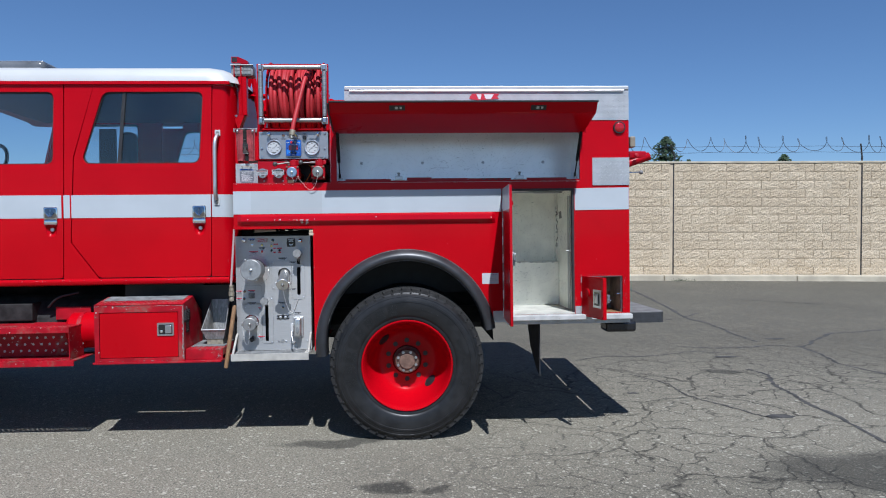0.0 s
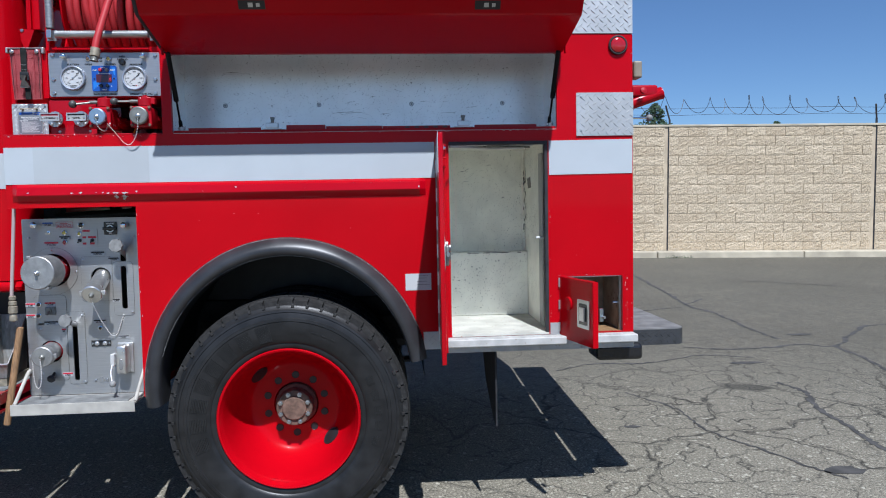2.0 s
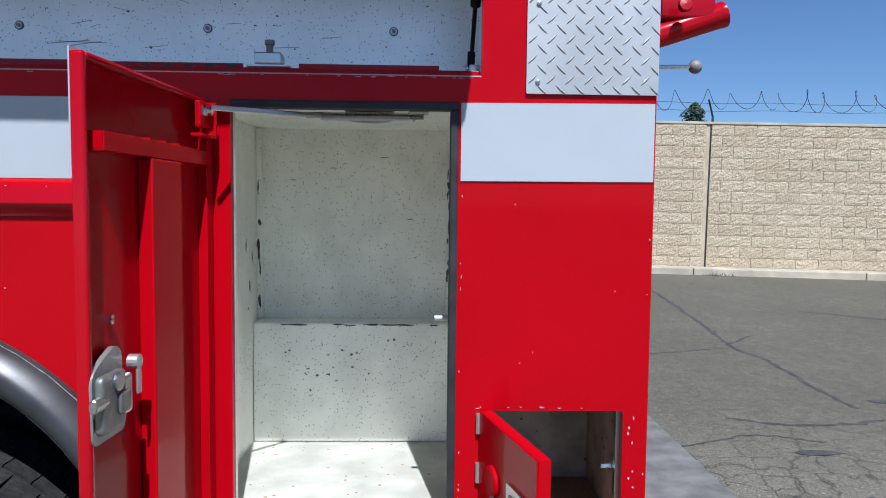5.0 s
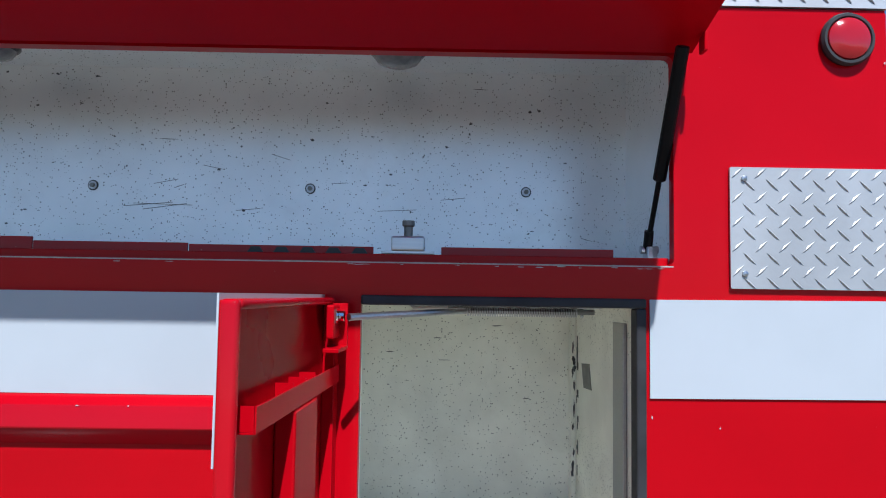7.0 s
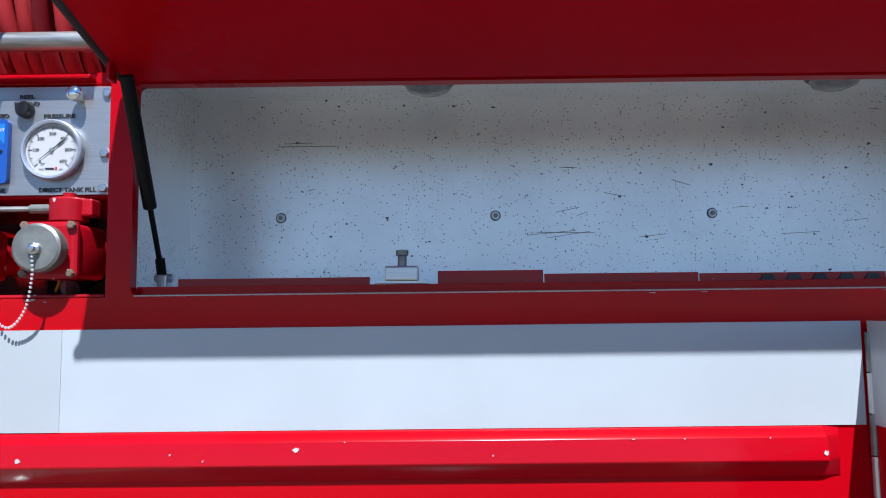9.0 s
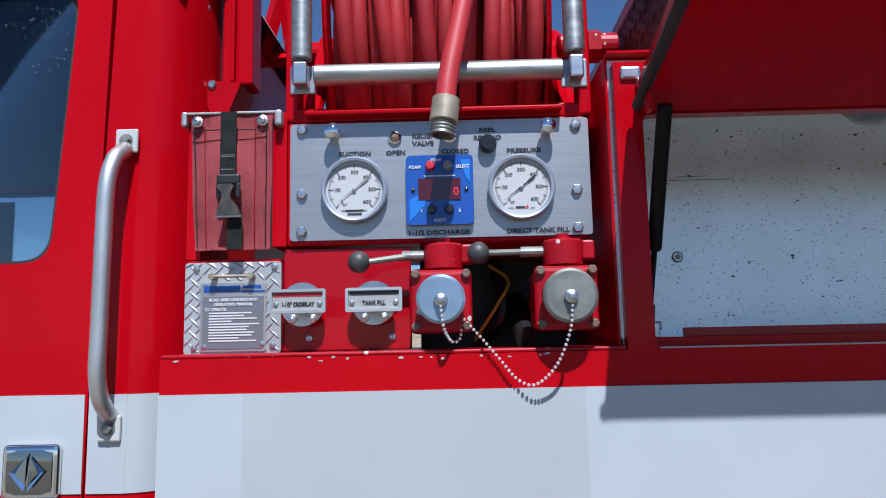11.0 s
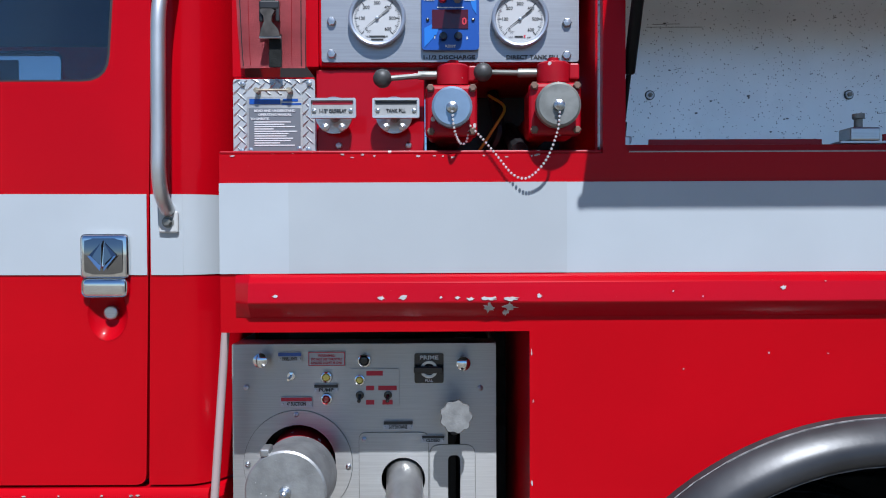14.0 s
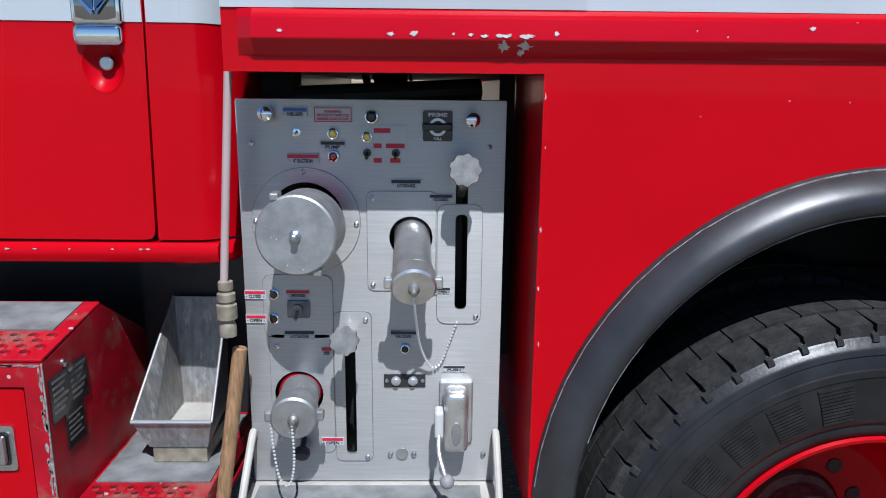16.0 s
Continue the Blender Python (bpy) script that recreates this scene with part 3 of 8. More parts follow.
# ---- ground, kerb and far wall ----
WALL_A, WALL_B = Vector((-6.0, 18.0)), Vector((30.0, 14.8))  # the wall's foot line in plan


def wall_y(x):
    t = (x - WALL_A.x) / (WALL_B.x - WALL_A.x)
    return WALL_A.y + t * (WALL_B.y - WALL_A.y)


def ground_height(x, y):
    """The lot is level round the truck and rises a little towards the wall."""
    u = max(0.0, min(1.0, (y - 6.5) / 10.0))
    return 0.335 * (u * u * (3 - 2 * u) * 0.4 + u * 0.6)


bm = bmesh.new()
xs = [-2000, -300, -60, -20, -10, -6, -4, -2, 0, 2, 4, 6, 8, 10, 13, 17, 25, 60, 300, 2000]
ys = [-2000, -300, -60, -20, -8, -3, 0, 3, 5, 6, 6.5, 7, 8, 9, 10, 11, 12, 13, 14, 15, 16, 16.5, 17, 18, 20, 30, 60, 300, 2000]
grid = [[bm.verts.new((x, y, ground_height(x, y))) for x in xs] for y in ys]
for ra, rb in zip(grid, grid[1:]):
    for i in range(len(xs) - 1):
        bm.faces.new((ra[i], ra[i + 1], rb[i + 1], rb[i]))
tagged(part("ground", bm, ASPHALT, smooth=True, rake=False), "grey cracked old asphalt lot with oil spots", "ground", kind="structure")

DIRN = (WALL_B - WALL_A).normalized()
ANG = math.atan2(DIRN.y, DIRN.x)
LEN = (WALL_B - WALL_A).length
FOOT = 0.335
WALL_M = Matrix.Translation((WALL_A.x, WALL_A.y, FOOT)) @ Matrix.Rotation(ANG, 4, "Z")
# kerb with joints
kerb = tagged(new("kerb"), "pale concrete kerb at the wall's foot", "kerb", kind="structure")
k = 0
xk = 0.0
while xk < LEN:
    bm = box(xk + 0.006, min(LEN, xk + 3.02) - 0.006, -0.42, -0.02, -0.25, 0.125, 0.02)
    bm.transform(WALL_M)
    part("kerb_stone", bm, CONCRETE, kerb, rake=False)
    xk += 3.02

# ---- fire truck: body ----
truck = thing("fire_truck", "red and white wildland fire engine, parked with side compartments open", "fire truck", (0, 6.4, 0))

arch_c, arch_a, arch_b = (0.003, 0.655), 0.565, 0.602


def arch(a, b, t0, t1, n=28):
    return [(arch_c[0] + a * math.cos(radians(t0 + (t1 - t0) * i / n)), arch_c[1] + b * math.sin(radians(t0 + (t1 - t0) * i / n))) for i in range(n + 1)]


XL, XR, XU = -1.148, 1.552, -0.4935
outline = [(XL, 1.751), (XU, 1.751), (XU, 2.168), (XR, 2.168), (XR, 0.835), (0.69, 0.835), (0.69, 0.785), (0.565, 0.785)]
outline += arch(arch_a, arch_b, 14, 180)[:] + [(-0.562, 0.62), (-0.62, 0.62), (-0.62, 1.447), (XL, 1.447)]
UP = rounded(rect(-0.455, 1.212, 1.752 + 0.002, 2.088), 0.012, 3)
TALL = rounded(rect(0.727, 1.168, 0.8375, 1.703), 0.01, 3)
SMALL = rounded(rect(1.217, 1.506, 0.838, 1.094), 0.008, 3)
# the band above the ledge is left of the upper box: cut the outline so the ledge stays closed
part("side_panel", plate(outline, (UP, TALL, SMALL), S, S + 0.022), RED, truck, "glossy red painted body side with stone chips", smooth=30)
# body shell: top, rear, far side, floor
part("body_rear", box(XR - 0.02, XR + 0.006, S + 0.004, 7.60, 0.80, 2.168, 0.004), RED, truck)
part("body_far_side", box(-0.60, XR - 0.02, 7.58, 7.60, 0.85, 2.168), RED, truck)
part("body_deck", box(-0.385, XR - 0.024, S + 0.03, 7.575, 2.232, 2.245), RED_FADED, truck)
part("body_floor", box(-0.55, XR - 0.03, 5.9, 7.57, 0.80, 0.835), GREASE, truck)
part("tank_box", box(-0.48, XR - 0.05, 5.98, 7.5, 0.86, 2.10), BLACK, truck)

# white stripe
stripe_a = [(XL, 1.5475), (0.664, 1.5475), (0.664, 1.703), (XL, 1.702)]
stripe_b = [(1.173, 1.551), (XR, 1.553), (XR, 1.705), (1.173, 1.702)]
part("white_stripe", plate(stripe_a, (), S - 0.003, S - 0.0002), WHITE_TAPE, truck, "white reflective stripe")
part("white_stripe", plate(stripe_b, (), S - 0.003, S - 0.0002), WHITE_TAPE, truck, "white reflective stripe")
part("stripe_patch", plate([(-1.03, 1.5478), (-0.556, 1.5478), (-0.556, 1.7025), (-1.03, 1.702)], (), S - 0.0042, S - 0.0032), GREY_TAPE, truck, "greyer replaced piece of stripe")

# rub rail
rail_profile = [(S, 1.548), (S - 0.003, 1.5465), (S - 0.0155, 1.5345), (S - 0.0172, 1.5320), (S - 0.0180, 1.5285), (S - 0.0226, 1.5030), (S - 0.0230, 1.5005), (S - 0.0222, 1.4980), (S - 0.0030, 1.4745), (S, 1.4720)]
rub = part("rub_rail", sweep(rail_profile, -1.122, 0.622, 0.026), RED_RAIL, truck, "red pressed rub rail with paint chipped to white", smooth=18)
rng = random.Random(4)
CHIPS = [(-0.872, 1.507, 0.012, 0.008), (-0.836, 1.508, 0.014, 0.010), (-0.690, 1.4885, 0.020, 0.017), (-0.655, 1.4895, 0.024, 0.016), (-0.662, 1.480, 0.010, 0.010), (-0.690, 1.5055, 0.026, 0.008), (-0.653, 1.5050, 0.026, 0.008),
         (-0.606, 1.509, 0.009, 0.008), (-0.722, 1.505, 0.012, 0.005), (-0.744, 1.507, 0.010, 0.005), (-0.772, 1.508, 0.006, 0.004), (-1.05, 1.511, 0.010, 0.005), (0.592, 1.510, 0.007, 0.008),
         (-0.193, 1.522, 0.011, 0.007), (-0.38, 1.516, 0.004, 0.003), (-0.33, 1.507, 0.003, 0.003), (0.10, 1.511, 0.003, 0.003)]
for cx, cz, w, h in CHIPS:
    pts = [(cx + 0.5 * w * math.cos(a) * rng.uniform(0.4, 1.25), cz + 0.5 * h * math.sin(a) * rng.uniform(0.4, 1.25)) for a in (2 * math.pi * i / 17 for i in range(17))]
    bm = plate(pts, (), 0, 0.001)
    for v in bm.verts:  # lie on the rail's faces
        z = v.co.z
        out = float(np.interp(z, [1.472, 1.4745, 1.498, 1.5005, 1.503, 1.5285, 1.532, 1.5345, 1.5465, 1.548], [0, 0.003, 0.0222, 0.0230, 0.0226, 0.0180, 0.0172, 0.0155, 0.003, 0]))
        v.co.y += S - out - 0.0018
    part("paint_chip", bm, CHIP, rub)

# fender flare: a rounded rubber moulding round the wheel arch
bm = bmesh.new()
ring = []
section = [(1.005, 0.0), (1.0, -0.012), (0.985, -0.026), (0.955, -0.046), (0.925, -0.055), (0.895, -0.050), (0.882, -0.036), (0.878, -0.01), (0.878, 0.10)]
A0, A1, NA = 8.5, 187, 56
for i in range(NA + 1):
    t = radians(A0 + (A1 - A0) * i / NA)
    row = []
    for f, dy in section:
        row.append(bm.verts.new((arch_c[0] + 0.615 * f * math.cos(t), S + dy, arch_c[1] + 0.642 * f * math.sin(t))))
    ring.append(row)
for a, b in zip(ring, ring[1:]):
    for j in range(len(section) - 1):
        bm.faces.new((a[j], a[j + 1], b[j + 1], b[j]))
bm.faces.new(ring[0])
bm.faces.new(ring[-1])
flare = part("fender_flare", bm, FENDER, truck, "scuffed black rubber fender flare", smooth=50)
# pale scuffs along the flare's outer edge
FENDER_SCUFF = material("scuffed_rubber_edge", (0.17, 0.17, 0.17), 0.6, vary=0.5, vary_scale=60)
for t0, t1, f, dy, r_ in ((20, 176, 1.0, -0.0126, 0.0011), (92, 118, 0.999, -0.0132, 0.0016), (30, 165, 0.8835, -0.0386, 0.0010), (95, 112, 0.884, -0.0388, 0.0015)):
    part("scuff_line", tube([(arch_c[0] + 0.615 * f * math.cos(radians(t0 + (t1 - t0) * i / 24)), S + dy, arch_c[1] + 0.642 * f * math.sin(radians(t0 + (t1 - t0) * i / 24))) for i in range(25)], r_, 5), FENDER_SCUFF, flare)
# wheel-well liner
bm = bmesh.new()
rows = [[bm.verts.new((x, y, z)) for x, z in arch(0.60, 0.64, 0, 180, 24)] for y in (S + 0.03, 6.0)]
for i in range(24):
    bm.faces.new((rows[0][i], rows[0][i + 1], rows[1][i + 1], rows[1][i]))
bm.faces.new(rows[1])
part("wheel_well", bm, BLACK, truck, smooth=True)

# pump bay side wall and ceiling edges
part("pump_bay_wall", box(-0.62, -0.598, S + 0.024, 6.9, 0.62, 1.447), RED, truck)
# black block run far back to keep skylight out and darken the bay
part("pump_bay_light_block", box(XL, -0.50, S + 0.024, 7.30, 1.456, 1.749), BLACK, truck)
part("ledge", box(XL, XU - 0.002, S + 0.001, 5.75, 1.7515, 1.757, 0.002), RED_WORN, truck, "chipped red ledge")

# ---- upper compartment ----
upper = part("upper_compartment", box(-0.4975, 1.245, 5.573, 5.585, 1.765, 2.18), INNER, truck, "white painted compartment with chips and scratches")
part("side_wall", box(-0.4975, -0.4938, S + 0.024, 5.5728, 1.768, 2.1675), INNER, upper)
part("side_wall", box(1.233, 1.245, 5.24, 5.5728, 1.768, 2.1675), INNER, upper)
part("compartment_floor", box(-0.4936, 1.245, 5.24, 5.5728, 1.755, 1.767), INNER, upper)
part("compartment_ceiling", box(-0.4975, 1.245, S + 0.024, 5.5728, 2.168, 2.18), INNER, upper)
part("opening_flange", box(-0.454, 1.211, S + 0.0225, S + 0.026, 1.7515, 1.768, 0.001), RED, upper, "red turned-in lip")
for bx in (-0.306, 0.136, 0.581, 1.026):
    bolt = part("bolt", join(lathe([(0, 0), (0.0082, 0), (0.0082, 0.002), (0, 0.002)], (bx, 5.571, 1.9195), (0, -1, 0), 16)), STEEL, upper, "round-headed bolt")
    part("washer", lathe([(0.0084, 0), (0.0108, 0.0004), (0.0108, 0.001), (0.0084, 0.001)], (bx, 5.5725, 1.9195), (0, -1, 0), 20), SCUFF, bolt)
    part("bolt_head", lathe([(0.0052, 0.002), (0.005, 0.006), (0, 0.0065)], (bx, 5.571, 1.9195), (0, -1, 0), 6), GUN, bolt)
rng = random.Random(11)
for i in range(64):  # larger knocks and scratches on the back wall
    cx, cz = rng.uniform(-0.47, 1.2), rng.uniform(1.80, 2.19)
    w, h = (rng.uniform(0.003, 0.009), rng.uniform(0.002, 0.006)) if i % 12 else (rng.uniform(0.02, 0.05), 0.0011)
    tilt = rng.uniform(-0.35, 0.35)
    pts = []
    for j in range(8):
        a = 2 * math.pi * j / 8
        px, pz = 0.5 * w * math.cos(a) * rng.uniform(0.6, 1.2), 0.5 * h * math.sin(a) * rng.uniform(0.6, 1.2)
        pts.append((cx + px * math.cos(tilt) - pz * math.sin(tilt), cz + px * math.sin(tilt) + pz * math.cos(tilt)))
    part("paint_knock", plate(pts, (), 5.5718, 5.5728), SCUFF, upper)
for lx in (-0.036, 0.797):
    striker = part("latch_striker", box(lx - 0.026, lx + 0.026, 5.222, 5.262, 1.7725, 1.796, 0.003), STEEL, upper, "steel striker block")
    part("striker_post", lathe([(0, 0), (0.007, 0), (0.007, 0.016), (0.010, 0.018), (0.010, 0.026), (0, 0.027)], (lx, 5.245, 1.796), (0, 0, 1), 14), GUN, striker)
    part("striker_base", box(lx - 0.042, lx + 0.042, 5.225, 5.258, 1.7690, 1.7722), STEEL, striker)
for x0, x1, z1 in ((-0.40, -0.09, 1.781), (0.02, 0.19, 1.7895), (0.192, 0.44, 1.783), (0.442, 0.74, 1.781), (0.85, 1.13, 1.782)):
    part("floor_rail", box(x0, x1, 5.263, 5.268, 1.768, z1, 0.001), RED_FADED, upper, "red floor rail")
for i in range(5):
    part("rail_notch", plate([(0.536 + 0.042 * i, 1.7685), (0.564 + 0.042 * i, 1.7685), (0.557 + 0.042 * i, 1.7785), (0.543 + 0.042 * i, 1.7785)], (), 5.2605, 5.2625), BLACK, upper)
for dx in (0.005, 0.765):
    dome = part("dome_light", lathe([(0.052, 0), (0.052, 0.014), (0.046, 0.020)], (dx, 5.42, 2.1678), (0, 0, -1), 28), BLACK_GLOSS, upper, "round dome light in a dark ring", smooth=30)
    part("lens", lathe([(0.047, 0.018), (0.038, 0.031), (0.020, 0.038), (0.0, 0.040)], (dx, 5.42, 2.1678), (0, 0, -1), 28), CLEAR_LENS, dome, smooth=True)
# gas struts
for bx, tx in ((-0.440, -0.441), (1.196, 1.206)):
    foot, head = Vector((bx, 5.300, 1.788)), Vector((tx, 5.150, 2.082))
    mid = foot.lerp(head, 0.36)
    strut = part("gas_strut", rod(mid, head, 0.0105, 14, 0.002), STRUT, truck, "black gas strut")
    part("piston", rod(foot, mid, 0.0045, 10), STRUT, strut)
    part("foot_socket", rod(foot - Vector((0, 0, 0.006)), foot + Vector((0, -0.012, 0.028)), 0.008, 10), STRUT, strut)
    part("foot_bracket", join(box(bx - 0.004, bx + 0.012, 5.285, 5.315, 1.767, 1.79, 0.002), rod((bx - 0.012, 5.30, 1.785), (bx + 0.018, 5.30, 1.785), 0.007, 12, 0.001)), STEEL, strut)

# ---- the raised lid ----
LX0, LX1 = -0.462, 1.236
lid_prof = [(4.830, 2.232), (4.835, 2.222), (4.872, 2.168), (4.882, 2.162), (5.196, 2.087), (5.204, 2.092), (5.204, 2.128), (5.195, 2.136)]
lid = part("lid", sweep(lid_prof, LX0, LX1), RED, truck, "raised red top-hinged compartment lid")
part("lid_edge_seal", sweep([(4.826, 2.236), (4.826, 2.228), (4.836, 2.223), (4.838, 2.238)], LX0 - 0.004, LX1 + 0.004), RUBBER, lid, "black rubber edge seal")


def on_lip(t0, t1, proud):
    """A thin profile lying on the lid's turned-down front lip."""
    n_ = (-0.825, -0.565)
    pts_ = [(4.835 + 0.037 * t, 2.222 - 0.054 * t) for t in (t0, t1)]
    return [(p[0] + n_[0] * proud, p[1] + n_[1] * proud) for p in pts_] + [(p[0] - n_[0] * 0.006, p[1] - n_[1] * 0.006) for p in pts_[::-1]]


for lx in (-0.038, 0.86):
    latch = part("slam_latch", sweep(on_lip(0.25, 0.78, 0.0010), lx - 0.05, lx + 0.05), BLACK, lid, "black recess with a steel latch")
    part("latch_bolt", sweep(on_lip(0.38, 0.64, 0.0022), lx - 0.014, lx + 0.004), STEEL, latch)
    part("latch_bolt", sweep(on_lip(0.40, 0.62, 0.0022), lx + 0.016, lx + 0.030), STEEL, latch)
part("lid_end_seal", tube([(LX0 - 0.006, 4.838, 2.222), (LX0 - 0.006, 4.874, 2.170), (LX0 - 0.006, 4.884, 2.165), (LX0 - 0.006, 5.19, 2.093)], 0.008, 10), RUBBER, lid, "black rubber end seal", smooth=True)
part("lid_hinge", rod((LX0, 5.206, 2.134), (LX1, 5.206, 2.134), 0.007, 10), SATIN, truck)
for ex in (LX0 - 0.001, LX1 + 0.001):
    part("strut_bracket", box(ex - 0.003, ex + 0.003, 5.138, 5.162, 2.072, 2.102, 0.002), RED, lid)

# ---- diamond-plate hose bed cover ----


def diamond_bars(x0, x1, z0, z1, pitch, y, length, lift=0.3):
    """Raised lozenges of tread plate on a face that looks to -y, rows leaning alternately, cut at the plate's edges."""
    verts, faces = [], []
    i, z = 0, z0 + pitch * lift
    h, w = length / 2, length * 0.095
    while z < z1:
        a = radians(43) * (1 if i % 2 else -1)
        d, e = Vector((math.cos(a), 0, math.sin(a))), Vector((-math.sin(a), 0, math.cos(a)))
        x = x0 + pitch * (0.25 if i % 2 else 0.75)
        while x < x1:
            c, up, k = Vector((x, y, z)), Vector((0, -0.0020, 0)), len(verts)
            for p in (c + d * h, c + e * w, c - d * h, c - e * w, c + d * h * 0.55 + up, c - d * h * 0.55 + up):
                verts.append((min(max(p.x, x0), x1), p.y, min(max(p.z, z0), z1)))
            faces += [(k, k + 1, k + 4), (k + 1, k + 2, k + 5), (k + 4, k + 1, k + 5), (k + 2, k + 3, k + 5), (k + 3, k, k + 4), (k + 5, k + 3, k + 4)]
            x += pitch
        z += pitch * 0.522
        i += 1
    me = bpy.data.meshes.new("tmp")
    me.from_pydata(verts, [], faces)
    bm = bmesh.new()
    bm.from_mesh(me)
    bpy.data.meshes.remove(me)
    return bm


cover = part("hose_bed_cover", join(plate([(-0.395, 2.17), (1.555, 2.17), (1.555, 2.377), (-0.395, 2.377)], (), S - 0.004, S + 0.004),
                                    box(-0.395, 1.555, S - 0.010, 7.5, 2.377, 2.403, 0.004), box(1.548, 1.555, S + 0.004, 7.5, 2.17, 2.377)),
             DIAMOND, truck, "bright aluminium tread-plate hose bed cover")
part("tread_pattern", diamond_bars(-0.39, 1.55, 2.175, 2.375, 0.037, S - 0.0045, 0.028), DIAMOND, cover)
end_plate = part("cover_end", box(-0.395, -0.388, S + 0.005, 7.5, 2.17, 2.3765), SHADED_TREAD, cover, "tread-plate end, coloured dark for its shaded side")
bm = diamond_bars(0.0, 2.2, 2.18, 2.37, 0.037, 0.0, 0.028)
bm.transform(Matrix.Translation((-0.3954, 7.45, 0)) @ Matrix.Rotation(radians(-90), 4, "Z"))
part("tread_pattern", bm, SHADED_TREAD, end_plate)
part("cover_rod", rod((-0.36, S - 0.014, 2.372), (1.52, S - 0.014, 2.372), 0.005, 8), SATIN, cover)
part("maker_badge", join(plate([(0.47, 2.352), (0.66, 2.352), (0.64, 2.332), (0.655, 2.317), (0.50, 2.306), (0.45, 2.319)], (), S - 0.008, S - 0.0072)), RED_INK, cover, "red plain badge shape")
part("badge_mark", join(plate([(0.50, 2.347), (0.535, 2.347), (0.53, 2.314), (0.515, 2.314)], (), S - 0.0095, S - 0.0085), plate([(0.55, 2.347), (0.62, 2.347), (0.60, 2.314), (0.565, 2.314)], (), S - 0.0095, S - 0.0085)), WHITE_INK, cover)

# tread-plate patch
patch_plate = part("tread_plate_patch", plate(rounded(rect(1.298, 1.556, 1.721, 1.911), 0.003, 2), (), S - 0.006, S - 0.0022), DIAMOND, truck, "bright aluminium tread-plate patch")
part("tread_pattern", diamond_bars(1.300, 1.556, 1.722, 1.910, 0.0368, S - 0.0062, 0.0275, 0.2), DIAMOND, patch_plate)
for px, pz in ((1.320, 1.893), (1.320, 1.744)):
    part("screw", lathe([(0, 0), (0.005, 0.0005), (0.0045, 0.003), (0, 0.004)], (px, S - 0.006, pz), (0, -1, 0), 12), STEEL, patch_plate)
# red marker light
marker = part("marker_light", lathe([(0.034, 0), (0.042, 0), (0.043, 0.007), (0.040, 0.012), (0.036, 0.012), (0.033, 0.006), (0, 0.006)], (1.488, S - 0.001, 2.118), (0, -1, 0), 36), RUBBER, truck, "round red marker light in a black rubber ring", smooth=True)
part("lens", lathe([(0.034, 0.006), (0.033, 0.012), (0.024, 0.017), (0.012, 0.019), (0, 0.0195)], (1.488, S - 0.001, 2.118), (0, -1, 0), 32), RED_LENS, marker, smooth=True)

# ---- tall compartment ----
tall = part("tall_compartment", box(0.628, 1.19, 5.84, 5.85, 0.85, 1.72), INNER_DIRTY, truck, "white painted compartment with flaked scuffs")
part("side_wall", box(0.628, 0.640, S + 0.04, 5.8398, 0.835, 1.7095), INNER_DIRTY, tall)
part("hinge_jamb", box(0.628, 0.7265, S + 0.0225, S + 0.0395, 0.835, 1.7095), INNER_DIRTY, tall)
part("side_wall", box(1.178, 1.190, S + 0.03, 5.8398, 0.835, 1.7095), INNER_DIRTY, tall)
part("latch_jamb", box(1.1685, 1.1778, S + 0.0225, S + 0.0395, 0.848, 1.7095), INNER_DIRTY, tall)
part("compartment_ceiling", box(0.628, 1.19, S + 0.03, 5.8398, 1.71, 1.72), INNER_DIRTY, tall)
part("compartment_floor", box(0.641, 1.177, S + 0.041, 5.80, 0.836, 0.847), FLOOR_PAINT, tall, "scuffed floor with rust marks")
part("floor_front", box(0.7285, 1.167, S - 0.0016, S + 0.0405, 0.8365, 0.847), FLOOR_PAINT, tall)
part("raised_back_box", box(0.641, 1.177, 5.752, 5.8395, 0.848, 1.178, 0.004), INNER_DIRTY, tall)
# welded angle in the two back corners
for x, d in ((0.6405, 0.012), (1.1658, 0.012)):
    part("corner_angle", box(x, x + d, 5.806, 5.8395, 1.18, 1.708, 0.002), INNER_DIRTY, tall)
rng = random.Random(5)


def ragged(cx, cz, w, h, n=11):
    """A torn outline round a flake of lost paint."""
    return [(cx + 0.5 * w * math.cos(a) * rng.uniform(0.45, 1.2), cz + 0.5 * h * math.sin(a) * rng.uniform(0.45, 1.2)) for a in (2 * math.pi * j / n for j in range(n))]


for i in range(26):  # knocks on the face of the raised box, thickest round its middle
    cx, cz = 0.915 + rng.gauss(0, 0.085), 1.085 + rng.gauss(0, 0.045)
    if 0.66 < cx < 1.16 and 0.9 < cz < 1.165:
        part("paint_flake", plate(ragged(cx, cz, rng.uniform(0.003, 0.013), rng.uniform(0.003, 0.009)), (), 5.7508, 5.7518), SCUFF, tall)
for i in range(12):  # bare metal along its top edge
    cx = rng.uniform(0.70, 1.14)
    part("paint_flake", plate(ragged(cx, 1.173 + rng.uniform(-0.003, 0.002), rng.uniform(0.015, 0.06), rng.uniform(0.003, 0.006)), (), 5.7508, 5.7518), SCUFF, tall)
for i in range(16):  # scratches high on the back
    part("paint_flake", plate(ragged(rng.uniform(0.67, 1.14), rng.uniform(1.45, 1.69), rng.uniform(0.004, 0.030), rng.uniform(0.0015, 0.004)), (), 5.8388, 5.8398), SCUFF if i % 2 else SCRATCH, tall)
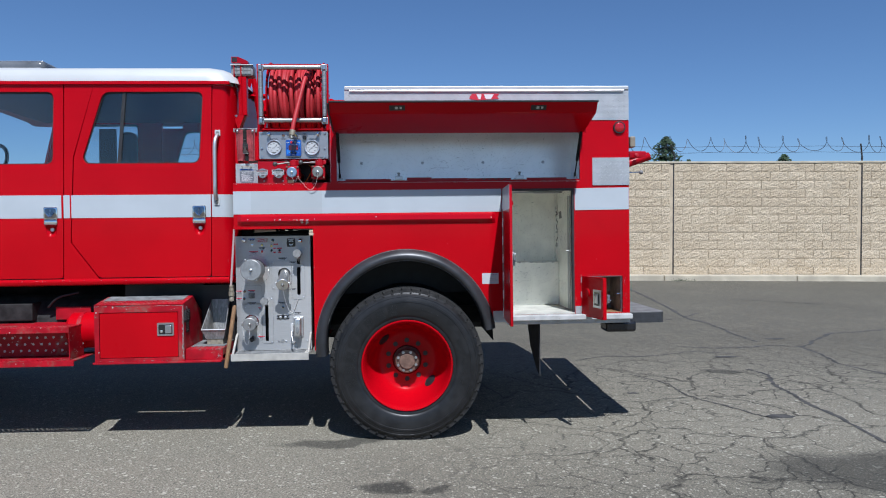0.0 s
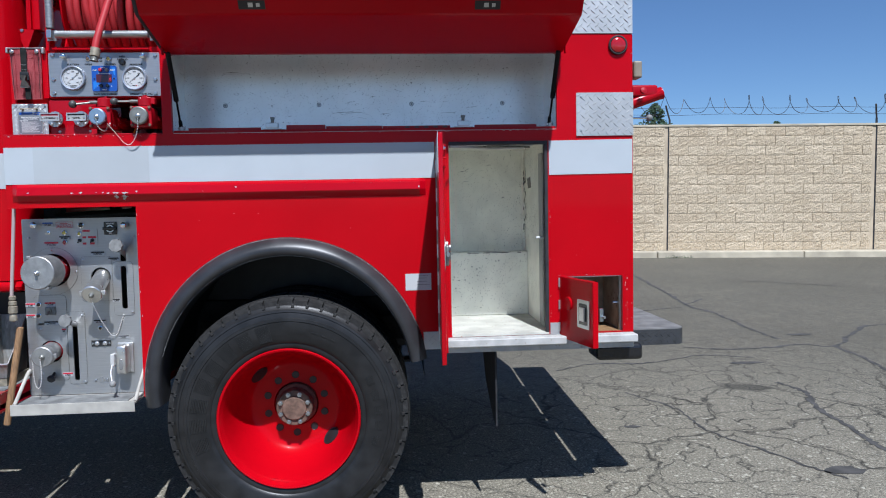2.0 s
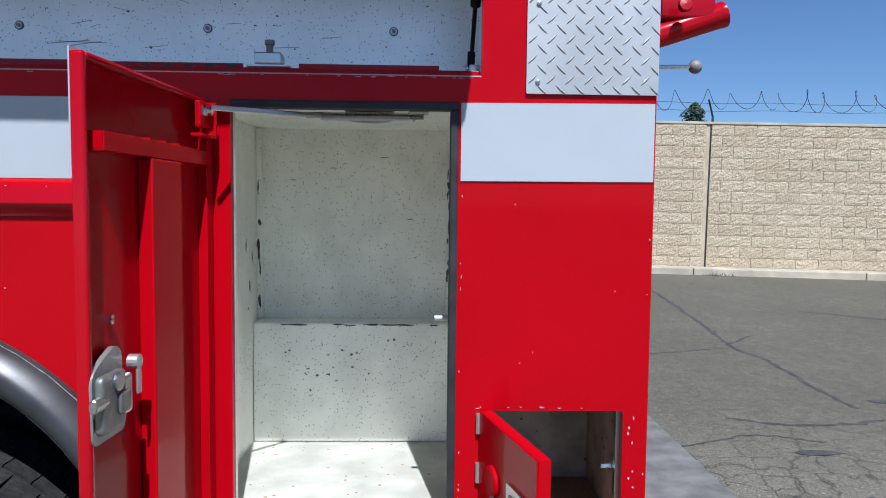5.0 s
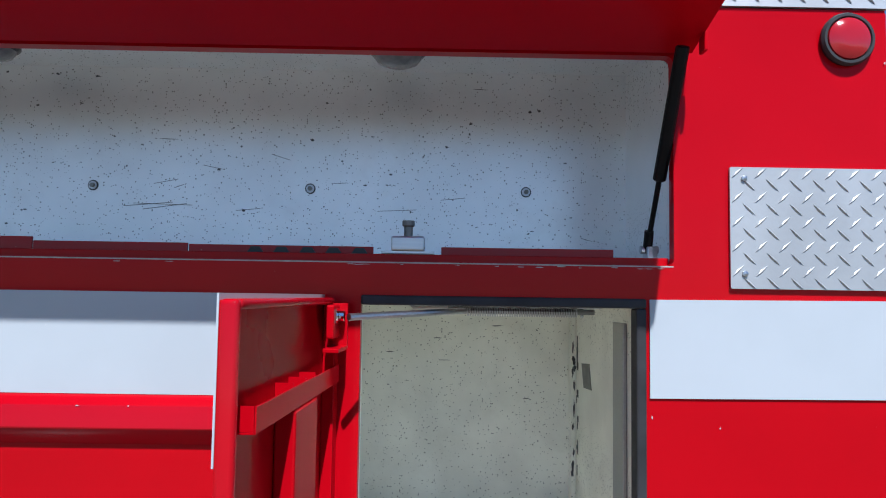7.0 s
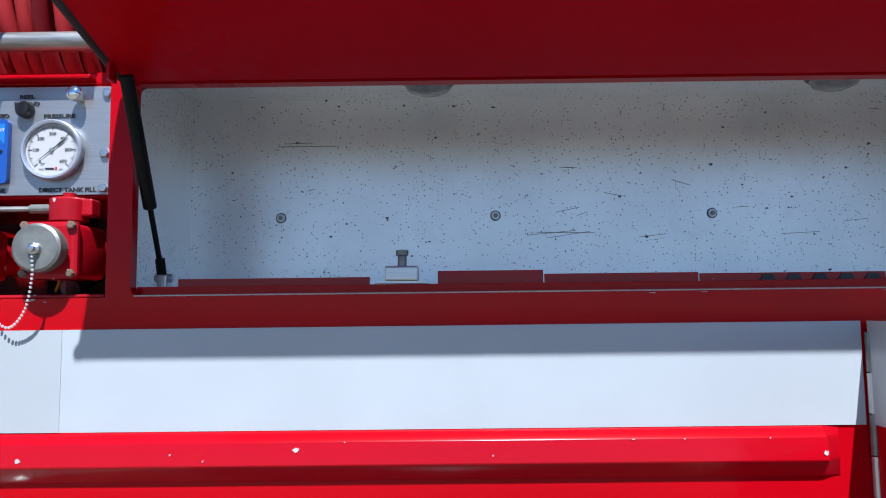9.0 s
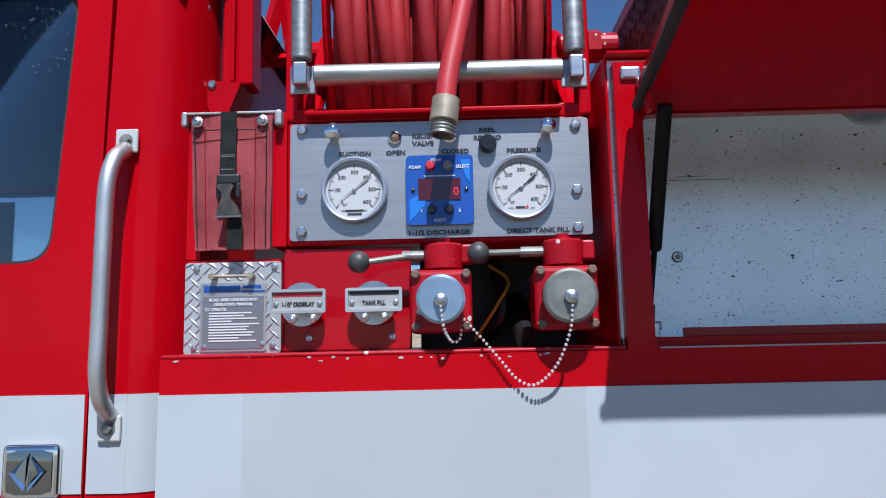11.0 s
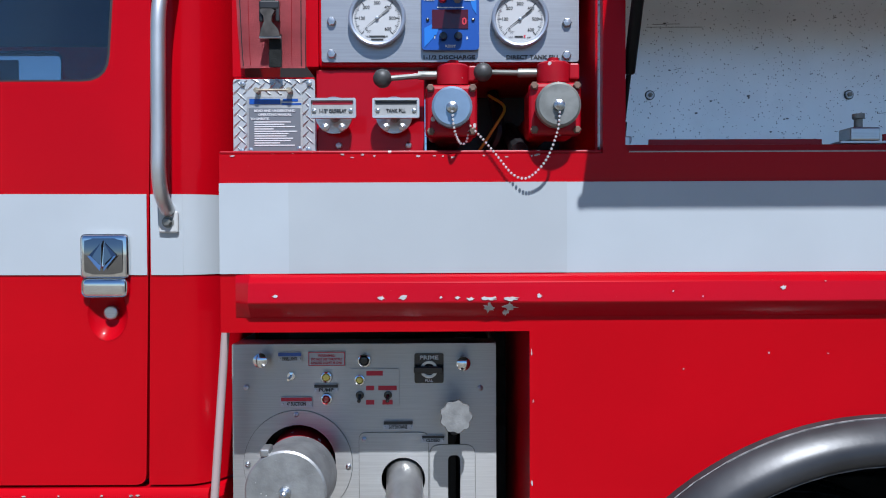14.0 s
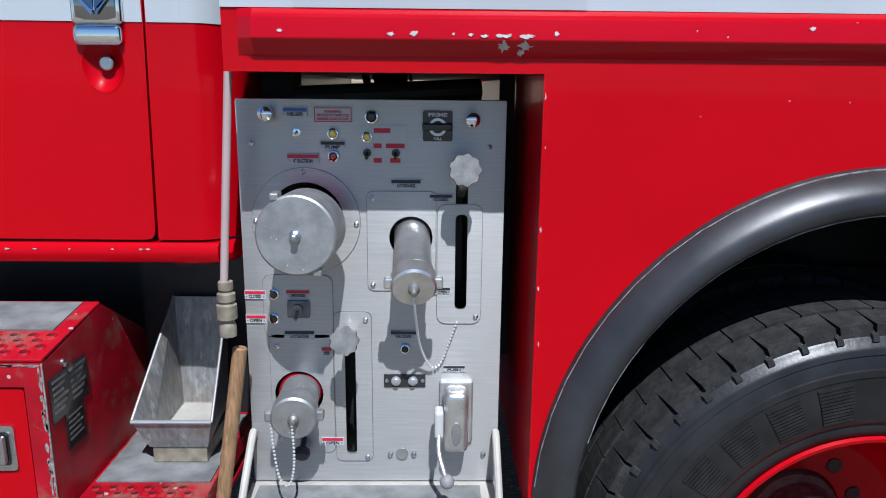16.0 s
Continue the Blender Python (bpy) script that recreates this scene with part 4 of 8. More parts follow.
for i in range(22):  # paint gone along the corner angles
    left = i % 2
    cx, cz = (0.6475 if left else 1.1712) + rng.uniform(-0.003, 0.003), rng.uniform(1.20, 1.62)
    part("paint_flake", plate(ragged(cx, cz, rng.uniform(0.004, 0.009), rng.uniform(0.012, 0.050)), (), 5.805, 5.8058), SCUFF, tall)
for i in range(14):
    z, y = rng.uniform(1.18, 1.62), 5.800 - rng.uniform(0, 0.012)
    part("paint_flake", box(1.1768, 1.1779, y - rng.uniform(0.004, 0.012), y, z, z + rng.uniform(0.008, 0.035)), SCUFF, tall)
for i in range(9):  # scuffs on the hinge-side wall
    bm = plate(ragged(0, 0, rng.uniform(0.004, 0.012), rng.uniform(0.006, 0.05)), (), 0, 0.001)
    bm.transform(Matrix.Translation((0.6415, rng.uniform(5.35, 5.75), rng.uniform(1.0, 1.6))) @ Matrix.Rotation(radians(90), 4, "Z"))
    part("paint_flake", bm, SCUFF, tall)
bm = plate([(-0.050, -0.026), (0.030, -0.030), (0.052, 0.022), (-0.028, 0.028)], (), 0, 0.001)
bm.transform(Matrix.Translation((1.1778, 5.690, 1.533)) @ Matrix.Rotation(radians(90), 4, "Z"))
part("bare_patch", bm, GUN, tall, "square of bare grey metal")
part("wall_channel", box(1.170, 1.1777, 5.358, 5.430, 0.85, 1.66, 0.002), PANEL, tall, "bare metal channel")
# black rubber door seal round the opening
part("door_seal", join(box(0.727, 1.168, S - 0.004, S + 0.03, 1.688, 1.703, 0.003), box(1.152, 1.168, S - 0.004, S + 0.03, 0.846, 1.6875, 0.003)), RUBBER, tall, "black rubber door seal")
part("catch_plate", box(1.1735, 1.1777, S + 0.05, S + 0.09, 1.10, 1.40, 0.002), STEEL, tall)
part("catch_pin", rod((1.176, S + 0.065, 1.270), (1.125, S + 0.065, 1.270), 0.006, 12, 0.001), SATIN, tall)
ceil_dome = part("dome_light", lathe([(0.055, 0), (0.055, 0.014), (0.045, 0.022), (0, 0.026)], (0.98, 5.42, 1.7095), (0, 0, -1), 24), BLACK_GLOSS, tall, "dark round compartment lamp")
part("door_stay", rod((0.722, 5.10, 1.672), (0.895, 5.27, 1.680), 0.005, 10), STEEL, truck, "steel door stay rod")
bm = tube([(0.892 + 0.180 * i / 540, 5.27 + 0.0078 * math.cos(i * 2 * math.pi / 12), 1.680 + 0.0078 * math.sin(i * 2 * math.pi / 12)) for i in range(541)], 0.0015, 5)
part("stay_spring", bm, STEEL, tall, "coil spring")
part("spring_rod", rod((0.88, 5.27, 1.680), (1.10, 5.27, 1.680), 0.0045, 8), GUN, tall)
part("stay_clip", box(0.862, 0.900, 5.262, 5.278, 1.676, 1.687, 0.002), GUN, tall)
part("stay_hook", tube([(0.800, 5.285, 1.709), (0.800, 5.285, 1.690), (0.806, 5.285, 1.684), (0.870, 5.280, 1.684)], 0.003, 8), STEEL, tall)
part("stay_hook", tube([(1.115, 5.285, 1.703), (1.086, 5.285, 1.703), (1.080, 5.285, 1.697), (1.080, 5.27, 1.672)], 0.003, 8), STEEL, tall)
part("stay_bracket", box(1.070, 1.110, 5.255, 5.285, 1.686, 1.709, 0.002), STEEL, tall)

# ---- tall door, swung out ----


def door_frame(hinge, degrees_open):
    """Maps door coordinates (u from the hinge, v outwards from the skin when shut, z) to the truck."""
    a = radians(degrees_open)
    return Matrix.Translation((hinge[0], hinge[1], 0)) @ Matrix.Rotation(-a, 4, "Z")


DM = door_frame((0.677, S - 0.006), 93.0)


def door_part(name, bm, mat, parent, m=None, label="", smooth=False):
    if m is None:  # the pan is shallow
        for v in bm.verts:
            if v.co.y > 0:
                v.co.y *= 0.62
    bm.transform(m or DM)
    return part(name, bm, mat, parent, label, smooth)


# in the shut position the door runs along +x from the hinge with its outer face at y = 0 and its pan behind it
DW, DZ0, DZ1 = 0.464, 0.815, 1.697
skin = door_part("compartment_door", box(0, DW, -0.004, 0.0, DZ0, DZ1, 0.0015), RED, truck, None, "open red pan door with inner bracing")
for fl in (box(DW - 0.012, DW + 0.001, -0.0045, 0.022, DZ0, DZ1 + 0.001, 0.0055, 4), box(0.0, DW - 0.0122, -0.0045, 0.022, DZ1 - 0.009, DZ1 + 0.001, 0.0045, 3), box(0.0, DW - 0.0062, 0.0002, 0.020, DZ0, DZ0 + 0.004, 0.0015), box(0.0, 0.004, 0.0002, 0.019, DZ0 + 0.0042, DZ1 - 0.0062)):
    door_part("door_flange", fl, RED_RAIL, skin, smooth=40)
door_part("door_return", box(0.002, 0.032, 0.0004, 0.018, DZ0 + 0.006, DZ1 - 0.010, 0.001), RED, skin, DM)
door_part("hat_brace", box(0.172, 0.287, 0.0004, 0.025, DZ0 + 0.01, 1.572, 0.003), RED, skin, DM, "wide vertical red channel brace")
cross = door_part("cross_brace", box(0.022, 0.432, 0.0215, 0.0235, 1.573, 1.599, 0.0008), RED, skin, DM, "horizontal red channel brace")
door_part("brace_shelf", box(0.022, 0.432, 0.0004, 0.0213, 1.573, 1.575), RED, cross, DM)
door_part("brace_end", box(0.430, 0.432, 0.0004, 0.0213, 1.5752, 1.599), RED, cross, DM)
for u in (0.172, 0.226, 0.285):
    door_part("brace_gusset", box(u, u + 0.002, 0.0004, 0.0213, 1.5752, 1.603), RED, cross, DM)
door_part("stay_pocket", join(box(0.030, 0.036, 0.0242, 0.060, 1.622, 1.690, 0.001), box(0.0362, 0.105, 0.0242, 0.060, 1.622, 1.628, 0.001)), RED, skin)
door_part("stay_box", join(box(0.030, 0.085, 0.0242, 0.042, 1.640, 1.688, 0.003)), RED, skin)
door_part("stay_eye", join(rod((0.05, 0.045, 1.672), (0.05, 0.057, 1.672), 0.008, 12, 0.001), box(0.025, 0.075, 0.0422, 0.045, 1.662, 1.682)), CHROME, skin)
door_part("door_stripe", plate([(0.002, 1.549), (DW - 0.001, 1.549), (DW - 0.001, 1.703), (0.002, 1.703)], (), -0.0062, -0.0042), WHITE_TAPE, skin, None, "white reflective stripe")
lk = door_part("paddle_latch", plate(rounded([(0.372, 1.18), (0.462, 1.18), (0.464, 1.275), (0.435, 1.292), (0.398, 1.306), (0.380, 1.296)], 0.012, 4), (), 0.014, 0.026), ALLOY, skin, None, "cast latch mechanism inside the door", smooth=30)
door_part("latch_case", box(0.395, 0.462, 0.0262, 0.050, 1.195, 1.274, 0.008, 3), GUN, lk, smooth=40)
door_part("latch_jaw", join(box(0.368, 0.400, 0.0262, 0.044, 1.205, 1.262, 0.006), rod((0.425, 0.050, 1.262), (0.425, 0.060, 1.262), 0.013, 16, 0.002)), STEEL, lk)
door_part("latch_cam", box(0.395, 0.425, 0.0502, 0.060, 1.215, 1.245, 0.004), GUN, lk)
door_part("latch_bolt", rod((0.445, 0.041, 1.24), (0.480, 0.041, 1.24), 0.010, 12, 0.002), STEEL, lk)
door_part("latch_pivot", rod((0.350, 0.020, 1.272), (0.350, 0.048, 1.272), 0.011, 14, 0.002), SATIN, lk)
door_part("latch_link", box(0.343, 0.357, 0.040, 0.047, 1.225, 1.270, 0.003), SATIN, lk)
door_part("buffer", lathe([(0, 0), (0.008, 0), (0.007, 0.014), (0, 0.016)], (0.389, 0.0005, 1.340), (0, 1, 0), 12), CHROME, skin)
# long hinge made of knuckles
for i in range(14):
    z = DZ0 + 0.01 + i * (DZ1 - DZ0 - 0.02) / 14
    part("hinge_knuckle", rod((0.673, S - 0.008, z + 0.001), (0.673, S - 0.008, z + (DZ1 - DZ0 - 0.02) / 14 - 0.001), 0.0066, 10), GUN if i % 2 else SATIN, truck)

# ---- small compartment and door ----
small = part("small_compartment", join(box(1.2055, 1.515, 5.52, 5.53, 0.83, 1.10), box(1.2055, 1.2165, S + 0.024, 5.52, 0.83, 1.10), box(1.5065, 1.515, S + 0.024, 5.52, 0.83, 1.10), box(1.2165, 1.5065, S + 0.024, 5.52, 1.0945, 1.10)), LOCKER, truck, "small compartment in dirty worn paint")
part("wooden_floor", box(1.217, 1.506, S + 0.022, 5.518, 0.828, 0.840), WOOD, small, "worn board floor")
part("opening_flange", join(box(1.498, 1.506, S + 0.0225, S + 0.04, 0.841, 1.094), box(1.2175, 1.4975, S + 0.0225, S + 0.035, 1.088, 1.094)), STEEL, small)
part("door_keeper", rod((1.50, S + 0.05, 0.965), (1.475, S + 0.05, 0.965), 0.007, 12, 0.001), CHROME, small)
SM = door_frame((1.219, S - 0.006), 76)
sd = door_part("small_door", box(0, 0.288, -0.003, 0.0, 0.822, 1.096, 0.001), RED, truck, SM, "open small red locker door")
for fl in (box(0.285, 0.288, 0.0002, 0.022, 0.822, 1.096), box(0, 0.2848, 0.0002, 0.022, 1.0935, 1.096), box(0, 0.2848, 0.0002, 0.022, 0.822, 0.825)):
    door_part("door_flange", fl, RED, sd, SM)
door_part("handle_plate", plate(rounded(rect(0.165, 0.265, 0.895, 1.015), 0.006, 3), (), -0.008, -0.0034), STEEL, sd, SM, "square stainless flush handle")
door_part("handle_recess", plate(rounded(rect(0.180, 0.250, 0.910, 1.0), 0.006, 3), (), -0.0095, -0.0084), BLACK_GLOSS, sd, SM)
door_part("handle_paddle", box(0.196, 0.236, -0.017, -0.0098, 0.925, 0.985, 0.003), STEEL, sd, SM)
door_part("door_disc", lathe([(0, 0), (0.03, 0.0), (0.03, 0.006), (0.026, 0.009), (0, 0.009)], (0.085, -0.0034, 0.985), (0, -1, 0), 24), RED, sd, SM, "red round blank")
door_part("inner_catch", join(box(0.27, 0.284, 0.031, 0.05, 0.93, 0.985, 0.003), rod((0.28, 0.045, 0.95), (0.30, 0.045, 0.95), 0.006, 10)), STEEL, sd, SM)
for z in (0.85, 0.95, 1.05):
    part("small_hinge", rod((1.214, S - 0.006, z), (1.214, S - 0.006, z + 0.04), 0.005, 10), SATIN, sd)

# ---- rear sill step, kick plates, label ----
sill = part("sill_step", box(0.678, 1.556, 5.150, 5.30, 0.800, 0.834, 0.004, 2), SILL_PAINT, truck, "white painted tread-plate sill step")
part("sill_flange", box(0.690, 1.545, 5.175, 5.20, 0.772, 0.7998, 0.003), SILL_PAINT, sill)
bm = diamond_bars(0.685, 1.552, 5.153, 5.212, 0.036, 0.0, 0.026)
bm.transform(Matrix.Translation((0, 0, 0.8341)) @ Matrix.Rotation(radians(-90), 4, "X"))
part("tread_pattern", bm, SILL_PAINT, sill)
kick = part("kick_plate", plate(rect(0.60, 0.692, 0.786, 0.865), (), S - 0.005, S - 0.001), DIAMOND, truck, "small tread-plate kick plate")
part("tread_pattern", diamond_bars(0.60, 0.692, 0.786, 0.866, 0.030, S - 0.0052, 0.022), DIAMOND, kick)
kick = part("kick_plate", plate(rect(1.172, 1.213, 0.836, 0.888), (), S - 0.005, S - 0.001), DIAMOND, truck, "small tread-plate kick plate")
part("tread_pattern", diamond_bars(1.172, 1.213, 0.836, 0.888, 0.030, S - 0.0052, 0.022), DIAMOND, kick)
lab = part("data_label", plate(rect(0.525, 0.639, 1.052, 1.126), (), S - 0.0016, S - 0.0004), DIAL, truck, "white data label with grey print")
part("print", join(bars(0.585, 0.630, 1.117, 0.010, 0.0025, S - 0.0018, (0.9, 0.75)), bars(0.575, 0.632, 1.092, 0.014, 0.002, S - 0.0018, (0.8, 1.0))), GREY_PLASTIC, lab)

# ---- rear bumper and rear fittings ----
BUMP = [(1.575, 5.30), (1.79, 5.30), (1.815, 5.308), (1.832, 5.328), (1.838, 5.36), (1.838, 7.55), (1.575, 7.55)]


def slab(outline_, z0, z1):
    """A flat slab with an outline in plan."""
    bm = bmesh.new()
    lo_ = [bm.verts.new((x, y, z0)) for x, y in outline_]
    hi_ = [bm.verts.new((x, y, z1)) for x, y in outline_]
    bm.faces.new(lo_)
    bm.faces.new(hi_)
    for i in range(len(outline_)):
        k = (i + 1) % len(outline_)
        bm.faces.new((lo_[i], lo_[k], hi_[k], hi_[i]))
    return bm


bump_part = part("rear_bumper", slab(BUMP, 0.752, 0.824), BUMPER, truck, "black tread-plate rear bumper step")
part("tread_pattern", diamond_bars(1.58, 1.79, 0.756, 0.822, 0.030, 5.2996, 0.024), BUMPER, bump_part)
part("bumper_top", slab([(x, y + 0.003 if y < 6 else y - 0.01) for x, y in BUMP], 0.8242, 0.8275), DUSTY, bump_part, "dusty grey tread top")
part("bumper_bracket", box(1.40, 1.615, 5.25, 5.42, 0.695, 0.7715, 0.02, 3), BLACK_GLOSS, truck)
spout = part("rear_spout", lathe([(0, 0), (0.030, 0), (0.030, 0.11), (0.0285, 0.115), (0.0285, 0.287), (0.030, 0.290), (0.030, 0.300), (0.026, 0.301), (0.025, 0.25), (0, 0.25)], (1.50, 5.46, 1.850), (1.0, 0.0, 0.335), 32), RED_RAIL, truck, "glossy red rear outlet pipe", smooth=40)
part("spout_saddle", chipped(box(1.558, 1.757, 5.432, 5.488, 1.925, 1.981, 0.010, 3), 0.004, 22), RED_FADED, spout, smooth=40)
part("spout_cap", lathe([(0.012, 0), (0.012, 0.008), (0.016, 0.010), (0.014, 0.018), (0, 0.020)], (1.672, 5.408, 1.945), (0, -1, 0.2), 12), RED_WORN, spout)

lever = part("rear_lever", rod((1.556, 5.487, 1.828), (1.72, 5.487, 1.831), 0.005, 12), CHROME, truck, "chrome lever with a dark ball knob")
part("knob", ball((1.733, 5.487, 1.831), 0.016), GREY_PLASTIC, lever, "dark ball knob", smooth=True)
part("lever_boss", rod((1.55, 5.487, 1.828), (1.575, 5.487, 1.828), 0.03, 16, 0.004), RED, lever)
scene_lamp = part("rear_lamp", box(1.600, 1.640, 5.32, 5.40, 1.995, 2.072, 0.008), LAMP_BEIGE, truck, "small boxed rear lamp")
part("lamp_foot", rod((1.556, 5.36, 2.03), (1.604, 5.36, 2.03), 0.018, 12), GUN, scene_lamp)
bm = plate([(5.27, 0.80), (5.80, 0.80), (5.62, 0.55), (5.36, 0.415), (5.272, 0.405)], (), 0, 0.008)
bm.transform(Matrix.Translation((0.935, 0, 0)) @ Matrix.Rotation(radians(90), 4, "Z"))
part("mud_flap", bm, RUBBER, truck, "black rubber mud flap")


def flakes(spots_, y, parent, seed, mat=None):
    """Paint chipped to primer: small ragged flakes on a face that looks to -y, each (x, z, width, height)."""
    r = random.Random(seed)
    out = []
    for cx, cz, w, h in spots_:
        pts = [(cx + 0.5 * w * math.cos(a) * r.uniform(0.45, 1.2), cz + 0.5 * h * math.sin(a) * r.uniform(0.45, 1.2)) for a in (2 * math.pi * i / 8 for i in range(8))]
        out.append(plate(pts, (), y - 0.0012, y - 0.0002))
    ob = part("paint_chip", join(*out), mat or CHIP, parent)
    ob["kind"] = "stuff"


rng = random.Random(77)
U = rng.uniform
# along the pump opening, the openings' edges, the rear edge and over the broad side
flakes([(-0.617 + U(0, 0.006), U(0.75, 1.44), U(0.002, 0.006), U(0.004, 0.014)) for _ in range(5)], S, truck, 1)
flakes([(1.174 + U(0, 0.003), U(0.86, 1.54), U(0.0015, 0.003), U(0.003, 0.008)) for _ in range(9)], S, truck, 2)
flakes([(XR - 0.003 - U(0, 0.003), U(0.85, 2.1), U(0.0015, 0.003), U(0.003, 0.007)) for _ in range(7)], S - 0.0015, truck, 3)
flakes([(U(1.21, 1.55), 1.099 + U(0, 0.003), U(0.004, 0.010), U(0.0015, 0.003)) for _ in range(8)] + [(1.512 + U(0, 0.02), U(0.85, 1.08), U(0.002, 0.005), U(0.003, 0.008)) for _ in range(9)], S, truck, 4)
# one pale strip draws the edge's highlight together with its chipped paint
part("worn_edge", box(-0.449, 1.211, S - 0.0008, S + 0.021, 1.7525, 1.7545), CHIP, truck, "pale highlight line along the chipped opening edge")
flakes([(U(0.3, 1.2), 1.7505 + U(-0.001, 0.0008), U(0.006, 0.02), U(0.001, 0.0018)) for _ in range(16)], S, truck, 5)
flakes([(U(-0.6, 0.68), U(1.3, 1.46), U(0.002, 0.004), U(0.002, 0.004)) for _ in range(4)] + [(U(1.2, 1.54), U(1.12, 1.53), U(0.002, 0.004), U(0.002, 0.004)) for _ in range(4)], S, truck, 6)
flakes([(U(-1.14, -0.53), 1.7475 + U(-0.003, 0.003), U(0.004, 0.010), U(0.002, 0.005)) for _ in range(16)], S, truck, 7)
flakes([(U(-1.1, 0.6), 1.532, U(0.003, 0.006), U(0.0015, 0.003)) for _ in range(4)], S - 0.0182, truck, 8)
# long scratches on the upper compartment's back wall
for x0_, x1_, z_, tilt_ in ((-0.314, -0.188, 2.069, 0.0), (-0.30, -0.24, 2.075, 0.02), (0.20, 0.30, 1.878, 0.09), (0.22, 0.34, 1.884, -0.02), (0.24, 0.33, 1.872, 0.14), (0.26, 0.31, 1.925, 0.2), (0.36, 0.40, 1.965, -0.2),
                            (0.43, 0.48, 1.872, 0.1), (0.50, 0.54, 1.99, -0.3), (0.72, 0.80, 1.875, 0.05), (0.85, 0.90, 1.90, 0.1)):
    bm = box(0, x1_ - x0_, 5.5716, 5.5728, -0.0005, 0.0005)
    bm.transform(Matrix.Translation((x0_, 0, z_)) @ Matrix.Rotation(-tilt_, 4, "Y"))
    part("scratch", bm, SCRATCH, upper)

# ---- wheels ----
HUB = (0.004, 0.509)


def build_wheel(cx, cz, face_y, parent, rimmed=True):
    """A truck tyre on a deep-dish ten-hole disc; face_y is the outer sidewall."""
    R = 0.527
    o = (cx, face_y, cz)
    wheel = new("wheel")
    wheel.parent = parent
    wheel.matrix_parent_inverse = Matrix.Translation(-parent.location)
    if rimmed:
        tagged(wheel, "red dished disc wheel with a worn black tyre")
    side = [(0.298, 0.02), (0.305, 0.006), (0.312, 0.001), (0.325, -0.003), (0.334, -0.002), (0.338, -0.007), (0.352, -0.011), (0.372, -0.0155), (0.392, -0.0178), (0.412, -0.0185), (0.430, -0.0180), (0.432, -0.0205), (0.444, -0.0195), (0.446, -0.0160),
            (0.458, -0.0135), (0.468, -0.0105), (0.470, -0.0130), (0.479, -0.0105), (0.482, -0.0050), (0.494, 0.002), (0.503, 0.010), (0.510, 0.020), (0.513, 0.032), (0.514, 0.06), (0.514, 0.225), (0.508, 0.25), (0.49, 0.268), (0.42, 0.278), (0.33, 0.27), (0.298, 0.25)]
    tyre = part("tyre", lathe(side, o, (0, 1, 0), 112), TYRE, wheel, "worn black truck tyre", smooth=40)
    # tread lugs, with shoulder notches
    bm = bmesh.new()
    n = 50
    for i in range(n):
        a0 = 2 * math.pi * i / n
        for y0, y1, rr, sh in ((0.008, 0.066, 0.0, 0.0), (0.073, 0.137, 0.002, 0.5), (0.143, 0.206, 0.002, 0.0), (0.212, 0.266, 0.0, 0.5)):
            off = sh * 2 * math.pi / n
            shoulder = rr == 0.0
            vs = []
            for yy in (y0, y1):
                outer = shoulder and yy in (0.008, 0.266)
                k0, k1 = (0.05, 0.93) if outer else ((0.0, 0.97) if shoulder else (0.0, 0.95))
                lean = 0.05 if shoulder and not outer else 0.0
                for q_ in (k0 + lean, 0.5 * (k0 + k1) + lean * 0.6, k1 + lean):
                    a = 2 * math.pi * (i + q_) / n + off
                    for r in (0.494 if outer else 0.503, R + rr - (0.008 if outer else 0)):
                        vs.append(bm.verts.new((cx + r * math.cos(a), face_y + yy - (0.003 if r < 0.51 and outer and yy < 0.1 else 0), cz + r * math.sin(a))))
            f = lambda *k: bm.faces.new([vs[j] for j in k])
            f(1, 3, 9, 7), f(3, 5, 11, 9)
            f(0, 2, 3, 1), f(2, 4, 5, 3)
            f(6, 7, 9, 8), f(8, 9, 11, 10)
            f(0, 1, 7, 6), f(4, 10, 11, 5)
        # small shoulder nub
        am = a0 + 0.02 * 2 * math.pi / n
        t, r = Vector((-math.sin(am), 0, math.cos(am))), Vector((math.cos(am), 0, math.sin(am)))
        c = Vector((cx, face_y, cz)) + r * 0.497
        p = [bm.verts.new(c + t * u_ + r * w_ + Vector((0, d_, 0))) for u_, w_, d_ in ((-0.008, -0.010, 0.004), (0.008, -0.010, 0.004), (0.007, 0.008, 0.006), (-0.007, 0.008, 0.006), (-0.006, -0.006, -0.004), (0.006, -0.006, -0.004), (0.005, 0.005, -0.001), (-0.005, 0.005, -0.001))]
        for k in ((4, 5, 6, 7), (0, 1, 5, 4), (1, 2, 6, 5), (2, 3, 7, 6), (3, 0, 4, 7)):
            bm.faces.new([p[j] for j in k])
    part("tread", bm, TREAD, tyre, "dusty tread lugs")
    if not rimmed:
        return wheel
